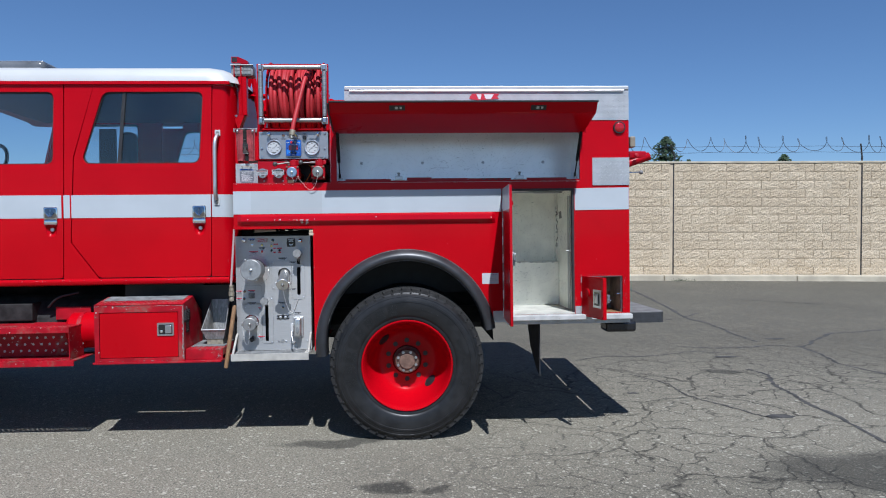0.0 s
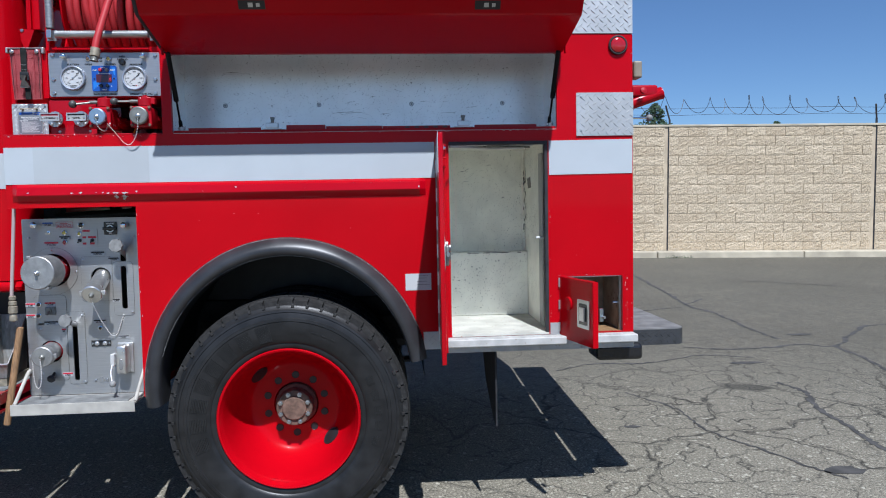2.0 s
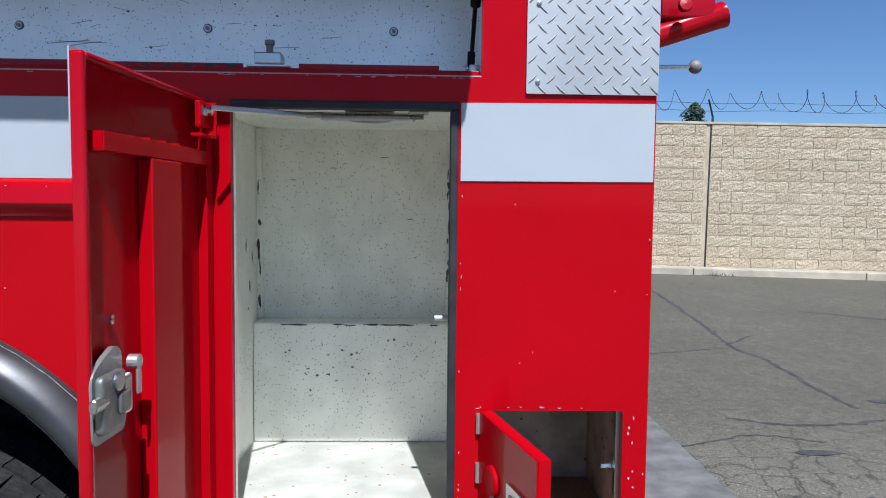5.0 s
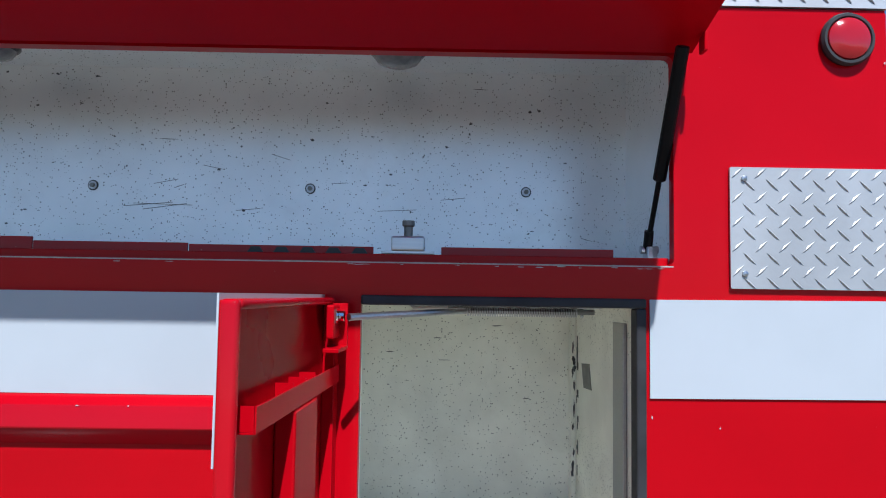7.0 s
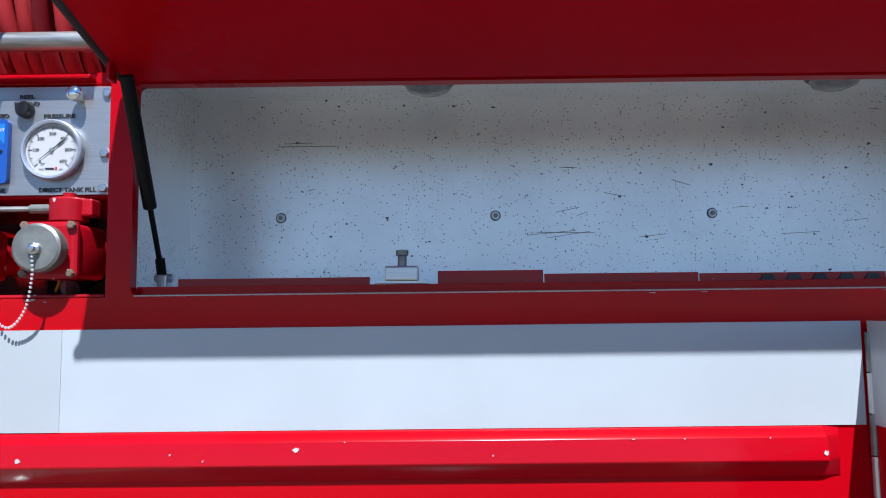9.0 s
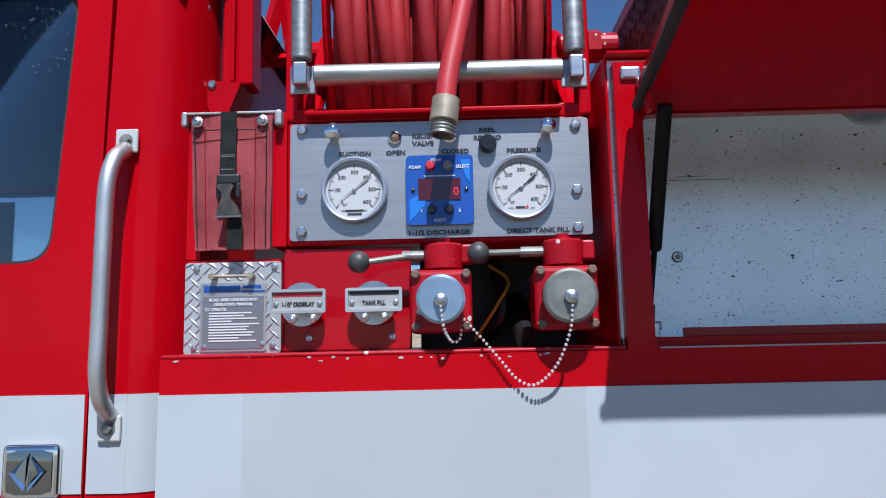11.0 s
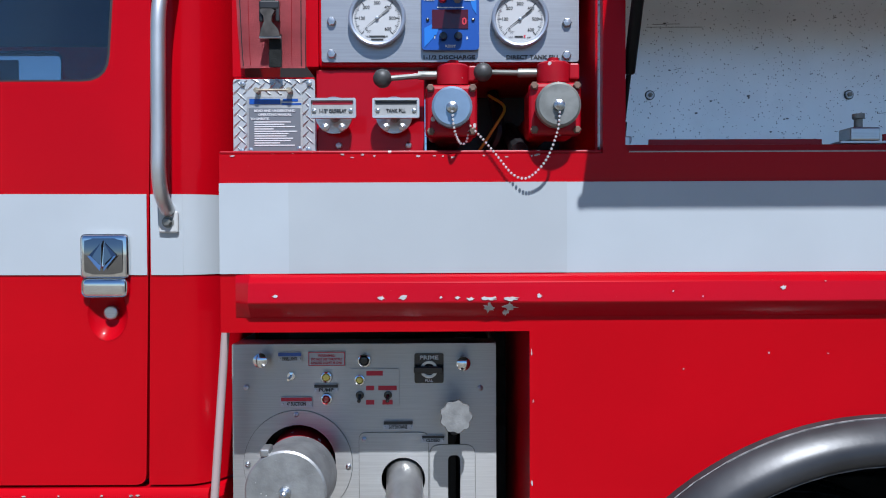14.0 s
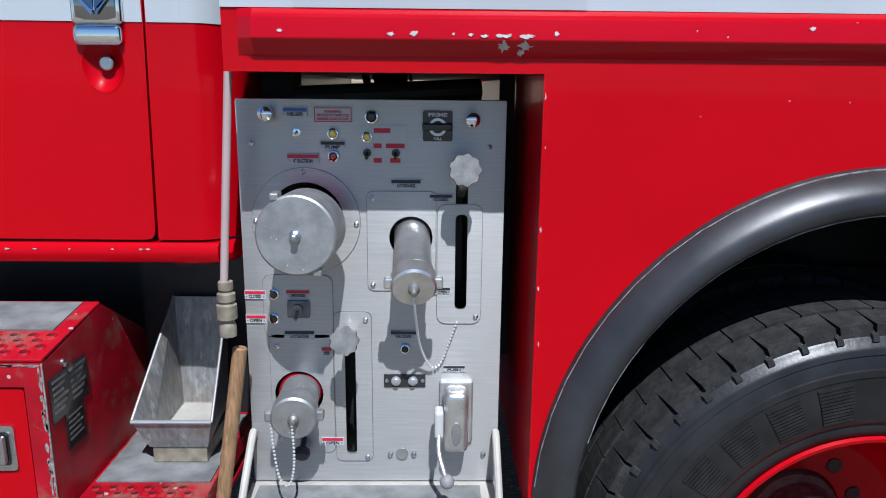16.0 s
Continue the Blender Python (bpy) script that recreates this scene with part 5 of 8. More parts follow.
    # raised sidewall markings, as plain relief shapes, each a block of its own
    def relief(a_mid, half, ri, ro, ribs=11):
        bm = bmesh.new()
        for k in range(ribs):
            r0_ = ri + (ro - ri) * k / ribs
            r1_ = r0_ + (ro - ri) / ribs * 0.72
            q = [(cx + r * math.cos(a_mid + s * half), cz + r * math.sin(a_mid + s * half)) for r, s in ((r0_, -1), (r0_, 1), (r1_, 1), (r1_, -1))]
            out_ = float(np.interp((r0_ + r1_) / 2, [0.352, 0.372, 0.392, 0.412, 0.430], [0.011, 0.0155, 0.0178, 0.0185, 0.018]))
            v0 = [bm.verts.new((x, face_y - out_ - 0.0022, z)) for x, z in q]
            v1 = [bm.verts.new((x, face_y - out_ + 0.004, z)) for x, z in q]
            bm.faces.new(v0)
            for j in range(4):
                bm.faces.new((v0[j], v0[(j + 1) % 4], v1[(j + 1) % 4], v1[j]))
        part("sidewall_marking", bm, RUBBER_MARK, tyre, "raised plain marking")

    for deg in (104, 117, 130, 143, 156, 169, 182, 195):
        relief(radians(deg), radians(4.3), 0.352, 0.426)
    for deg in (24, 14, 4, -6, -16):
        relief(radians(deg), radians(2.8), 0.374, 0.408, 4)
    for deg in (60, 66, 72):
        relief(radians(deg), radians(2.2), 0.392, 0.398, 1)
    dish = [(0.296, 0.045), (0.300, 0.02), (0.306, 0.004), (0.311, -0.004), (0.307, -0.009), (0.300, -0.007), (0.295, 0.004), (0.290, 0.014), (0.284, 0.030), (0.277, 0.07), (0.268, 0.11), (0.254, 0.155),
            (0.238, 0.195), (0.215, 0.228), (0.195, 0.242), (0.176, 0.247), (0.104, 0.247), (0.100, 0.252), (0.100, 0.30)]
    rim = part("rim", lathe(dish, o, (0, 1, 0), 72), RED, wheel, "glossy red deep-dish disc", smooth=40)
    for i in range(10):
        a = radians(18 + 36 * i)
        part("stud_hole", lathe([(0, 0), (0.0155, 0), (0.017, -0.001), (0.018, 0.003)], (cx + 0.137 * math.cos(a), face_y + 0.2455, cz + 0.137 * math.sin(a)), (0, 1, 0), 16), BLACK, rim)
    for a in (radians(-43), radians(137)):
        c = Vector((cx + 0.2215 * math.cos(a), face_y + 0.216, cz + 0.2215 * math.sin(a)))
        nrm = Vector((-math.cos(a) * 0.75, -0.65, -math.sin(a) * 0.75)).normalized()
        bm = lathe([(0, 0), (0.030, 0.0), (0.034, 0.001), (0.036, -0.004)], (0, 0, 0), (0, 0, 1), 24)
        bmesh.ops.scale(bm, vec=(1.35, 0.9, 1), verts=bm.verts)
        tang = Vector((-math.sin(a), 0, math.cos(a)))
        m = Matrix((tang, nrm.cross(tang), nrm)).transposed().to_4x4()
        m.translation = c + nrm * 0.004
        bm.transform(m)
        part("hand_hole", bm, BLACK, rim)
    hub = part("hub", lathe([(0.098, 0.262), (0.096, 0.235), (0.085, 0.222), (0.083, 0.185), (0.082, 0.172), (0.078, 0.168), (0.056, 0.168), (0.054, 0.160), (0.050, 0.157), (0, 0.156)], o, (0, 1, 0), 40), RUST, wheel, "rusty axle flange with eight studs", smooth=35)
    for i in range(8):
        a = radians(22.5 + 45 * i)
        part("hub_nut", join(lathe([(0, -0.014), (0.006, -0.014), (0.006, -0.006), (0.011, -0.006), (0.0115, 0.004), (0, 0.004)], (cx + 0.067 * math.cos(a), face_y + 0.166, cz + 0.067 * math.sin(a)), (0, 1, 0), 6)), STEEL, hub)
    return wheel


build_wheel(HUB[0], HUB[1], 5.172, truck)
build_wheel(HUB[0], HUB[1], 5.50, truck, False)
build_wheel(HUB[0], HUB[1], 7.02, truck, False)
build_wheel(HUB[0], HUB[1], 7.34, truck, False)
build_wheel(-4.25, 0.56, 5.28, truck, False)
build_wheel(-4.25, 0.56, 7.22, truck, False)

# ---- chassis ----
for y in (5.95, 6.80):
    part("frame_rail", box(-5.0, 1.6, y, y + 0.09, 0.70, 0.94, 0.006), GREASE, truck)
part("rear_axle", join(rod((HUB[0], 5.46, HUB[1]), (HUB[0], 7.3, HUB[1]), 0.075, 20), ball((HUB[0], 6.4, HUB[1]), 0.22, 20)), GREASE, truck)
part("drive_shaft", rod((-3.2, 6.4, 0.75), (0, 6.4, 0.55), 0.05, 14), GREASE, truck)
part("leaf_spring", join(*[box(-0.55 + 0.07 * i, 0.55 - 0.07 * i, 5.82, 5.91, 0.60 + 0.02 * i, 0.615 + 0.02 * i) for i in range(4)]), GREASE, truck)
part("fuel_tank", rod((-3.35, 5.72, 0.80), (-2.15, 5.72, 0.80), 0.20, 28, 0.02), GREASE, truck)
part("under_box", box(-2.05, -1.25, 5.78, 6.6, 0.60, 1.02), GREASE, truck)
# dark box added to close a bright gap with under-cab shade
part("under_cab_shade_fill", box(-3.40, -1.25, 6.25, 6.60, 0.62, 1.075, 0.02), GREASE, truck)
part("pump_body", box(-1.12, -0.64, 5.62, 7.35, 0.70, 1.36, 0.03), GREASE, truck)
part("pump_pipe", join(rod((-1.1, 5.55, 1.40), (-0.7, 5.62, 1.42), 0.025, 12), rod((-0.95, 5.5, 1.25), (-0.95, 6.4, 1.43), 0.03, 12), rod((-0.72, 5.5, 1.0), (-0.72, 5.5, 1.40), 0.02, 10)), BLACK, truck)

# ---- cab ----
CY, FAR = 5.39, 7.41


def lock_bowl(cx, f=1.0):
    """Outline of the pressed bowl round a door lock."""
    return [(cx + 0.038 * f * math.cos(radians(a)), 1.460 + 0.050 * f * math.sin(radians(a))) for a in range(0, 360, 12)]


def cab_side(y0, y1, parent, near):
    """One side of the crew cab: doors and pillars as separate pressings with gaps, windows cut through."""
    if near:
        rear_win = rounded([(-2.058, 2.406), (-1.381, 2.406), (-1.414, 1.913), (-2.180, 1.913), (-2.206, 1.950)], 0.05, 5)
        front_win = rounded([(-3.05, 2.406), (-2.386, 2.406), (-2.404, 1.912), (-3.10, 1.912), (-3.30, 2.05)], 0.05, 5)
    else:
        rear_win = rounded([(-2.104, 2.42), (-1.386, 2.42), (-1.402, 1.840), (-2.200, 1.840), (-2.265, 1.880)], 0.05, 5)
        front_win = rounded([(-3.20, 2.495), (-2.545, 2.495), (-2.565, 1.840), (-3.30, 1.840), (-3.38, 2.05)], 0.05, 5)
    top = 2.470 if near else 2.515
    rd = rounded([(-2.113, top), (-2.262, 1.955), (-2.290, 1.375), (-2.108, 1.128), (-1.350, 1.125), (-1.322, top)], 0.02, 3)
    fd = rounded([(-3.42, 2.0), (-3.12, top), (-2.322, top), (-2.352, 1.127), (-3.42, 1.127)], 0.02, 3)
    bowl_r, bowl_f = ((lock_bowl(-1.421),), (lock_bowl(-2.423),)) if near else ((), ())
    rear_door = part("rear_door", plate(rd, (rear_win, *bowl_r), y0, y1), RED, parent, "red crew door with a tinted window" if near else "")
    front_door = part("front_door", plate(fd, (front_win, *bowl_f), y0, y1), RED, parent, "red front door" if near else "")
    part("door_pillar", plate([(-2.315, 2.452), (-2.120, 2.452), (-2.269, 1.955), (-2.297, 1.372), (-2.112, 1.120), (-2.346, 1.120)], (), y0, y1), RED, parent)
    for d, w, x0, x1 in ((rear_door, rear_win, -2.19, -1.40), (front_door, front_win, -3.30, -2.38)):
        part("window_seal", plate(w, ([(x * 0.978 + (sum(p[0] for p in w) / len(w)) * 0.022, z * 0.97 + (sum(p[1] for p in w) / len(w)) * 0.03) for x, z in w],), (y0 + y1) / 2 - 0.004, (y0 + y1) / 2 + 0.004), RUBBER, d)
        g = part("window_pane", plate([(x * 0.99 + (sum(p[0] for p in w) / len(w)) * 0.01, z * 0.99 + (sum(p[1] for p in w) / len(w)) * 0.01) for x, z in w], (), (y0 + y1) / 2 + 0.0045, (y0 + y1) / 2 + 0.008), GLASS, d)
        g.visible_shadow = False
    if near:
        part("vent_divider", plate([(-1.975, 1.912), (-1.953, 1.912), (-1.906, 2.408), (-1.928, 2.408)], (), (y0 + y1) / 2 - 0.006, (y0 + y1) / 2 + 0.004), RUBBER, rear_door)
    else:
        part("mirror_pillar", plate([(-2.93, 1.84), (-2.80, 1.84), (-2.76, 2.10), (-2.76, 2.452), (-2.92, 2.452)], (), (y0 + y1) / 2 - 0.006, (y0 + y1) / 2 + 0.004), BLACK, front_door)
    return rear_door, front_door


rear_door, front_door = cab_side(CY, CY + 0.03, truck, True)
drop_rng = random.Random(12)
drops = []
for _ in range(150):
    dx, dz = -1.410 - abs(drop_rng.gauss(0, 0.055)), drop_rng.uniform(2.20, 2.385)
    if drop_rng.random() < ((dz - 2.19) / 0.20) ** 1.6 and dx < -1.400:
        r_ = drop_rng.uniform(0.0007, 0.0019)
        drops.append(lathe([(0, 0.45 * r_), (0.6 * r_, 0.36 * r_), (r_, 0)], (dx, CY + 0.0193, dz), (0, -1, 0), 8))
water_drops = part("water_drop", join(*drops), DROP, rear_door, "dried water drops on the glass")
water_drops["kind"] = "stuff"
cab_side(FAR, FAR + 0.03, truck, False)
# inner skins behind the seams, dark
part("door_jamb", join(box(-3.44, -1.30, CY + 0.032, CY + 0.036, 1.10, 1.90), box(-3.44, -1.30, CY + 0.032, CY + 0.036, 2.420, 2.47), box(-2.375, -2.22, CY + 0.032, CY + 0.036, 1.90, 2.415), box(-1.40, -1.30, CY + 0.032, CY + 0.036, 1.90, 2.415)), BLACK, truck)
# rounded rear corner pillar
bm = bmesh.new()
pts = [(-1.318, CY)] + [(-1.318 + 0.02, CY)] + [(-1.275 + 0.092 * math.sin(radians(a)), CY + 0.13 - 0.13 * math.cos(radians(a))) for a in range(0, 91, 10)] + [(-1.183, 5.9)]
r0 = [bm.verts.new((x - (0.0260 if i == 0 else 0), y, 1.125)) for i, (x, y) in enumerate(pts)]
r1 = [bm.verts.new((x - (0.0140 if i == 0 else 0), y, 1.90)) for i, (x, y) in enumerate(pts)]
r2 = [bm.verts.new((x + (0.001 if i == 0 else 0.006), y + 0.008, 2.452)) for i, (x, y) in enumerate(pts)]
for a, b in ((r0, r1), (r1, r2)):
    for i in range(len(pts) - 1):
        bm.faces.new((a[i], a[i + 1], b[i + 1], b[i]))
part("rear_pillar", bm, RED, truck, "rounded red rear cab corner", smooth=True)
part("cab_rear_wall", box(-1.20, -1.184, 5.88, 7.40, 1.09, 2.47), RED, truck)
part("cab_front_wall", box(-3.46, -3.44, 5.42, 7.38, 1.05, 1.95), RED, truck)
part("cab_floor", box(-3.44, -1.21, 5.43, 7.40, 1.08, 1.115), BLACK, truck)
sill_prof = [(CY - 0.004, 1.120), (CY - 0.012, 1.112), (CY - 0.014, 1.098), (CY - 0.006, 1.082), (CY + 0.02, 1.074), (CY + 0.08, 1.074), (CY + 0.08, 1.120)]
part("cab_sill", sweep(sill_prof, -3.45, -1.225), RED, truck, "chipped red cab sill", smooth=40)
part("sill_corner", lathe([(0, 0), (0.088, 0), (0.103, 0.008), (0.108, 0.022), (0.100, 0.040), (0.09, 0.046), (0, 0.046)], (-1.285, CY + 0.094, 1.074), (0, 0, 1), 36), RED, truck, smooth=40)
# roof with gutter
bm = bmesh.new()
roof_rows = []
sec = [(CY - 0.010, 2.478), (CY - 0.006, 2.505), (CY + 0.010, 2.548), (CY + 0.045, 2.576), (CY + 0.12, 2.594), (6.0, 2.610), (6.4, 2.614), (6.8, 2.610), (FAR - 0.09, 2.590), (FAR - 0.02, 2.560), (FAR + 0.018, 2.535), (FAR + 0.036, 2.500), (FAR + 0.04, 2.478)]
for x, dz, iny in ((-3.50, -0.10, 0.06), (-3.40, -0.03, 0.02), (-3.2, 0, 0), (-1.36, 0, 0), (-1.27, -0.012, 0.008), (-1.205, -0.035, 0.03), (-1.166, -0.07, 0.07), (-1.150, -0.098, 0.10)):
    roof_rows.append([bm.verts.new((x, 6.4 + (y - 6.4) * (1 - iny), max(2.474, z + dz))) for y, z in sec])
for a, b in zip(roof_rows, roof_rows[1:]):
    for i in range(len(sec) - 1):
        bm.faces.new((a[i], a[i + 1], b[i + 1], b[i]))
part("cab_roof", bm, WHITE_PAINT, truck, "white rounded cab roof", smooth=50)
part("roof_gutter", sweep([(CY - 0.014, 2.455), (CY - 0.014, 2.476), (CY + 0.03, 2.478), (CY + 0.03, 2.455)], -3.45, -1.20), RED, truck)
part("roof_lining", box(-3.4, -1.22, 5.44, 7.38, 2.505, 2.512), BLACK, truck)
# windscreen frame and glass, hood
part("windscreen_pillar", join(rod((-3.44, 5.42, 1.95), (-3.30, 5.45, 2.46), 0.03, 10), rod((-3.44, 7.40, 1.95), (-3.30, 7.37, 2.46), 0.03, 10)), RED, truck)
part("hood", box(-4.95, -3.47, 5.62, 7.2, 1.0, 1.72, 0.12, 4), RED, truck, "red engine hood")
part("front_fender", box(-4.80, -3.70, 5.28, 5.62, 1.05, 1.30, 0.10, 3), RED, truck)
# cab stripe
for x0, x1 in ((-3.42, -2.353), (-2.338, -2.296), (-2.286, -1.3425), (-1.335, -1.272)):
    part("white_stripe", plate([(x0, 1.542 - (x0 + 2.76) * 0.0035), (x1, 1.542 - (x1 + 2.76) * 0.0035), (x1, 1.700 - (x1 + 2.76) * 0.004), (x0, 1.700 - (x0 + 2.76) * 0.004)], (), CY - 0.0022, CY - 0.0004), WHITE_TAPE, truck, "white reflective stripe")
bm = bmesh.new()
cs = [(-1.275 + 0.0938 * math.sin(radians(a)), CY + 0.13 - 0.132 * math.cos(radians(a))) for a in range(0, 91, 10)]
a = [bm.verts.new((x, y, 1.537)) for x, y in cs]
b = [bm.verts.new((x, y, 1.694)) for x, y in cs]
for i in range(len(cs) - 1):
    bm.faces.new((a[i], a[i + 1], b[i + 1], b[i]))
part("white_stripe", bm, WHITE_TAPE, truck, "white reflective stripe", smooth=True)


def door_latch(cx, parent):
    z0 = 1.495
    base = part("door_handle", box(cx - 0.0465, cx + 0.0465, CY - 0.014, CY - 0.0005, z0 + 0.036, z0 + 0.122, 0.009, 5), CHROME, parent, "square chrome door handle", smooth=60)
    # the inlay bows back towards its top and bottom edges
    bm = bmesh.new()
    rows_ = [[bm.verts.new((cx + 0.037 * u, CY - 0.0168 + 0.0026 * abs(v) ** 2.0 + 0.0008 * u * u, z0 + 0.079 + 0.035 * v)) for u in (-1, -0.5, 0, 0.5, 1)] for v in (-1, -0.75, -0.5, -0.25, 0, 0.25, 0.5, 0.75, 1)]
    for a_, b_ in zip(rows_, rows_[1:]):
        for k in range(4):
            bm.faces.new((a_[k], a_[k + 1], b_[k + 1], b_[k]))
    part("handle_inlay", bm, DARK_CHROME, base, smooth=True)
    # upper facets take the darkened chrome, lower edges bright chrome, as their reflections look
    dark, bright = bmesh.new(), bmesh.new()
    for sx in (-1, 1):
        def at(u, v, out):
            return (cx + sx * u, CY - 0.0172 - out, z0 + v)
        for bm_, quad in ((dark, (at(0.0025, 0.106, 0.001), at(0.027, 0.081, 0.001), at(0.019, 0.078, 0.005), at(0.0025, 0.062, 0.005))),
                          (bright, (at(0.028, 0.081, 0.006), at(0.018, 0.079, 0.0028), at(0.0025, 0.061, 0.0028), at(0.0035, 0.051, 0.006))),
                          (bright, (at(0.0015, 0.109, 0.003), at(0.0030, 0.109, 0.001), at(0.0030, 0.060, 0.004), at(0.0005, 0.060, 0.006)))):
            bm_.faces.new([bm_.verts.new(p) for p in (quad if sx < 0 else quad[::-1])])
    part("handle_mark", dark, DARK_CHROME, base, "plain diamond relief")
    part("handle_mark", bright, CHROME, base, "bright lower edges of the diamond")
    part("handle_flap", box(cx - 0.044, cx + 0.044, CY - 0.017, CY - 0.002, z0, z0 + 0.037, 0.011, 6), CHROME, base, smooth=60)
    bm = bmesh.new()
    rows_ = [[bm.verts.new((x, CY + 0.0005 + 0.021 * (1 - f ** 2.2), z)) for x, z in lock_bowl(cx, f)] for f in (1.03, 1.0, 0.92, 0.8, 0.6, 0.35, 0.1)]
    for a_, b_ in zip(rows_, rows_[1:]):
        for k in range(len(a_)):
            n_ = (k + 1) % len(a_)
            bm.faces.new((a_[k], a_[n_], b_[n_], b_[k]))
    bm.faces.new(rows_[-1])
    part("lock_bowl", bm, RED, parent, "pressed bowl round the lock", smooth=True)
    part("key_lock", lathe([(0.013, 0), (0.0135, 0.013), (0.011, 0.015), (0, 0.015)], (cx + 0.003, CY + 0.0185, z0 - 0.032), (0, -1, 0), 24), STEEL, parent)


door_latch(-1.421, rear_door)
door_latch(-2.423, front_door)
# grab handle
grab = part("grab_handle", tube(smooth_path([(-1.286, 5.380, 2.104), (-1.287, 5.370, 2.097), (-1.291, 5.350, 2.078), (-1.295, 5.338, 2.035), (-1.297, 5.337, 1.95), (-1.298, 5.337, 1.80), (-1.299, 5.338, 1.735), (-1.299, 5.350, 1.693), (-1.298, 5.370, 1.670), (-1.298, 5.380, 1.662)], 8), 0.0135, 16), SATIN, truck, "satin stainless grab handle", smooth=True)
for z, hx in ((2.119, -1.286), (1.640, -1.298)):
    part("handle_flange", box(hx - 0.019, hx + 0.019, CY - 0.010, CY - 0.0025, z - 0.021, z + 0.021, 0.003), WHITE_PAINT, grab, "pale cast flange")
    part("flange_bolt", join(lathe([(0, 0), (0.0115, 0), (0.0115, 0.0015), (0, 0.0015)], (hx, CY - 0.010, z), (0, -1, 0), 18), lathe([(0, 0), (0.0085, 0), (0.0085, 0.006), (0.007, 0.0075), (0, 0.008)], (hx, CY - 0.0115, z), (0, -1, 0), 6)), GUN, grab)
# seats seen through the glass
for sx, sw in ((-2.42, 0.20), (-1.62, 0.16)):
    part("seat_back", box(sx, sx + sw, 5.60, 7.20, 1.15, 1.82, 0.05, 3), SEAT_CLOTH, truck)
part("headrest", box(-2.160, -2.060, 5.93, 6.06, 1.80, 2.212, 0.035, 4), SEAT_CLOTH, truck, smooth=50)
part("steering_wheel", tube([(-3.10 + 0.10 * math.cos(t), 5.85 + 0.21 * math.sin(t), 1.93 + 0.17 * math.cos(t)) for t in (2 * math.pi * i / 28 for i in range(28))], 0.014, 8, True), BLACK, truck)
# roof light bar
bar = part("light_bar", box(-3.12, -2.67, 5.85, 6.95, 2.640, 2.735, 0.042, 5), LENS_SMOKE, truck, "smoked rounded roof light bar", smooth=50)
part("bar_base", box(-3.16, -2.60, 5.90, 6.90, 2.600, 2.632, 0.01), BLACK, bar)
part("lens_band", box(-3.10, -2.69, 5.846, 5.852, 2.664, 2.676, 0.002), DIAL, bar, "pale reflector edge")
part("lens_cap", box(-3.09, -2.70, 5.90, 6.90, 2.728, 2.742, 0.006), CLEAR_LENS, bar, "pale clear lens top")
for bx in (-3.07, -2.95, -2.83, -2.72):
    part("bar_rib", box(bx - 0.006, bx + 0.006, 5.844, 5.90, 2.634, 2.664, 0.002), BLACK, bar)

# ---- gauge bay over the pump ----
GY = 5.300
gauge_box = part("gauge_housing", box(-0.992, -0.5225, GY + 0.003, 5.62, 1.920, 2.118, 0.004), RED, truck, "red gauge housing")
gp = part("gauge_plate", plate(rounded(rect(-0.986, -0.518, 1.927, 2.113), 0.006, 3), (), GY - 0.003, GY + 0.002), GAUGE_STEEL, truck, "brushed stainless gauge plate")
for bx, bz in ((-0.967, 2.103), (-0.967, 2.000), (-0.967, 1.941), (-0.538, 2.101), (-0.540, 1.997), (-0.541, 1.938)):
    part("plate_bolt", lathe([(0, 0), (0.0085, 0), (0.0085, 0.005), (0.007, 0.0065), (0, 0.007)], (bx, GY - 0.003, bz), (0, -1, 0), 6), STEEL, gp)
for bx in (-0.916, -0.584):
    part("chrome_knob", lathe([(0.007, 0), (0.007, 0.010), (0.011, 0.014), (0.013, 0.022), (0.012, 0.028), (0.007, 0.032), (0, 0.033)], (bx, GY - 0.003, 2.092), (0, -1, 0.08), 20), CHROME, gp, "domed chrome panel light", smooth=True)
for bx, mat in ((-0.821, RUST), (-0.735, AMBER)):
    part("pilot_lamp", join(lathe([(0.011, 0), (0.0105, 0.004), (0.008, 0.005), (0.0075, 0.003)], (bx, GY - 0.003, 2.087), (0, -1, 0), 20)), CHROME, gp)
    part("pilot_lens", lathe([(0.0075, 0.002), (0.005, 0.005), (0, 0.006)], (bx, GY - 0.003, 2.087), (0, -1, 0), 16), mat, gp)
part("rewind_button", lathe([(0.014, 0), (0.014, 0.012), (0.011, 0.017), (0, 0.018)], (-0.676, GY - 0.003, 2.072), (0, -1, 0), 20), BLACK_GLOSS, gp, "black push button", smooth=True)
ty = GY - 0.0036
for text, x, z, size, w in (("SUCTION", -0.884, 2.0595, 0.0098, 0.050), ("PRESSURE", -0.620, 2.0585, 0.0098, 0.053), ("OPEN", -0.820, 2.060, 0.0095, 0.030), ("CLOSED", -0.727, 2.060, 0.0095, 0.043),
                            ("RELIEF", -0.777, 2.086, 0.0092, 0.034), ("VALVE", -0.777, 2.074, 0.0092, 0.034), ("REEL", -0.676, 2.093, 0.0092, 0.026), ("REWIND", -0.676, 2.081, 0.0092, 0.043),
                            ("1-1/2 DISCHARGE", -0.755, 1.932, 0.0098, 0.094), ("DIRECT TANK FILL", -0.602, 1.932, 0.0098, 0.097)):
    part("lettering", words(text, x, z, size, ty, width=w), INK, gp)


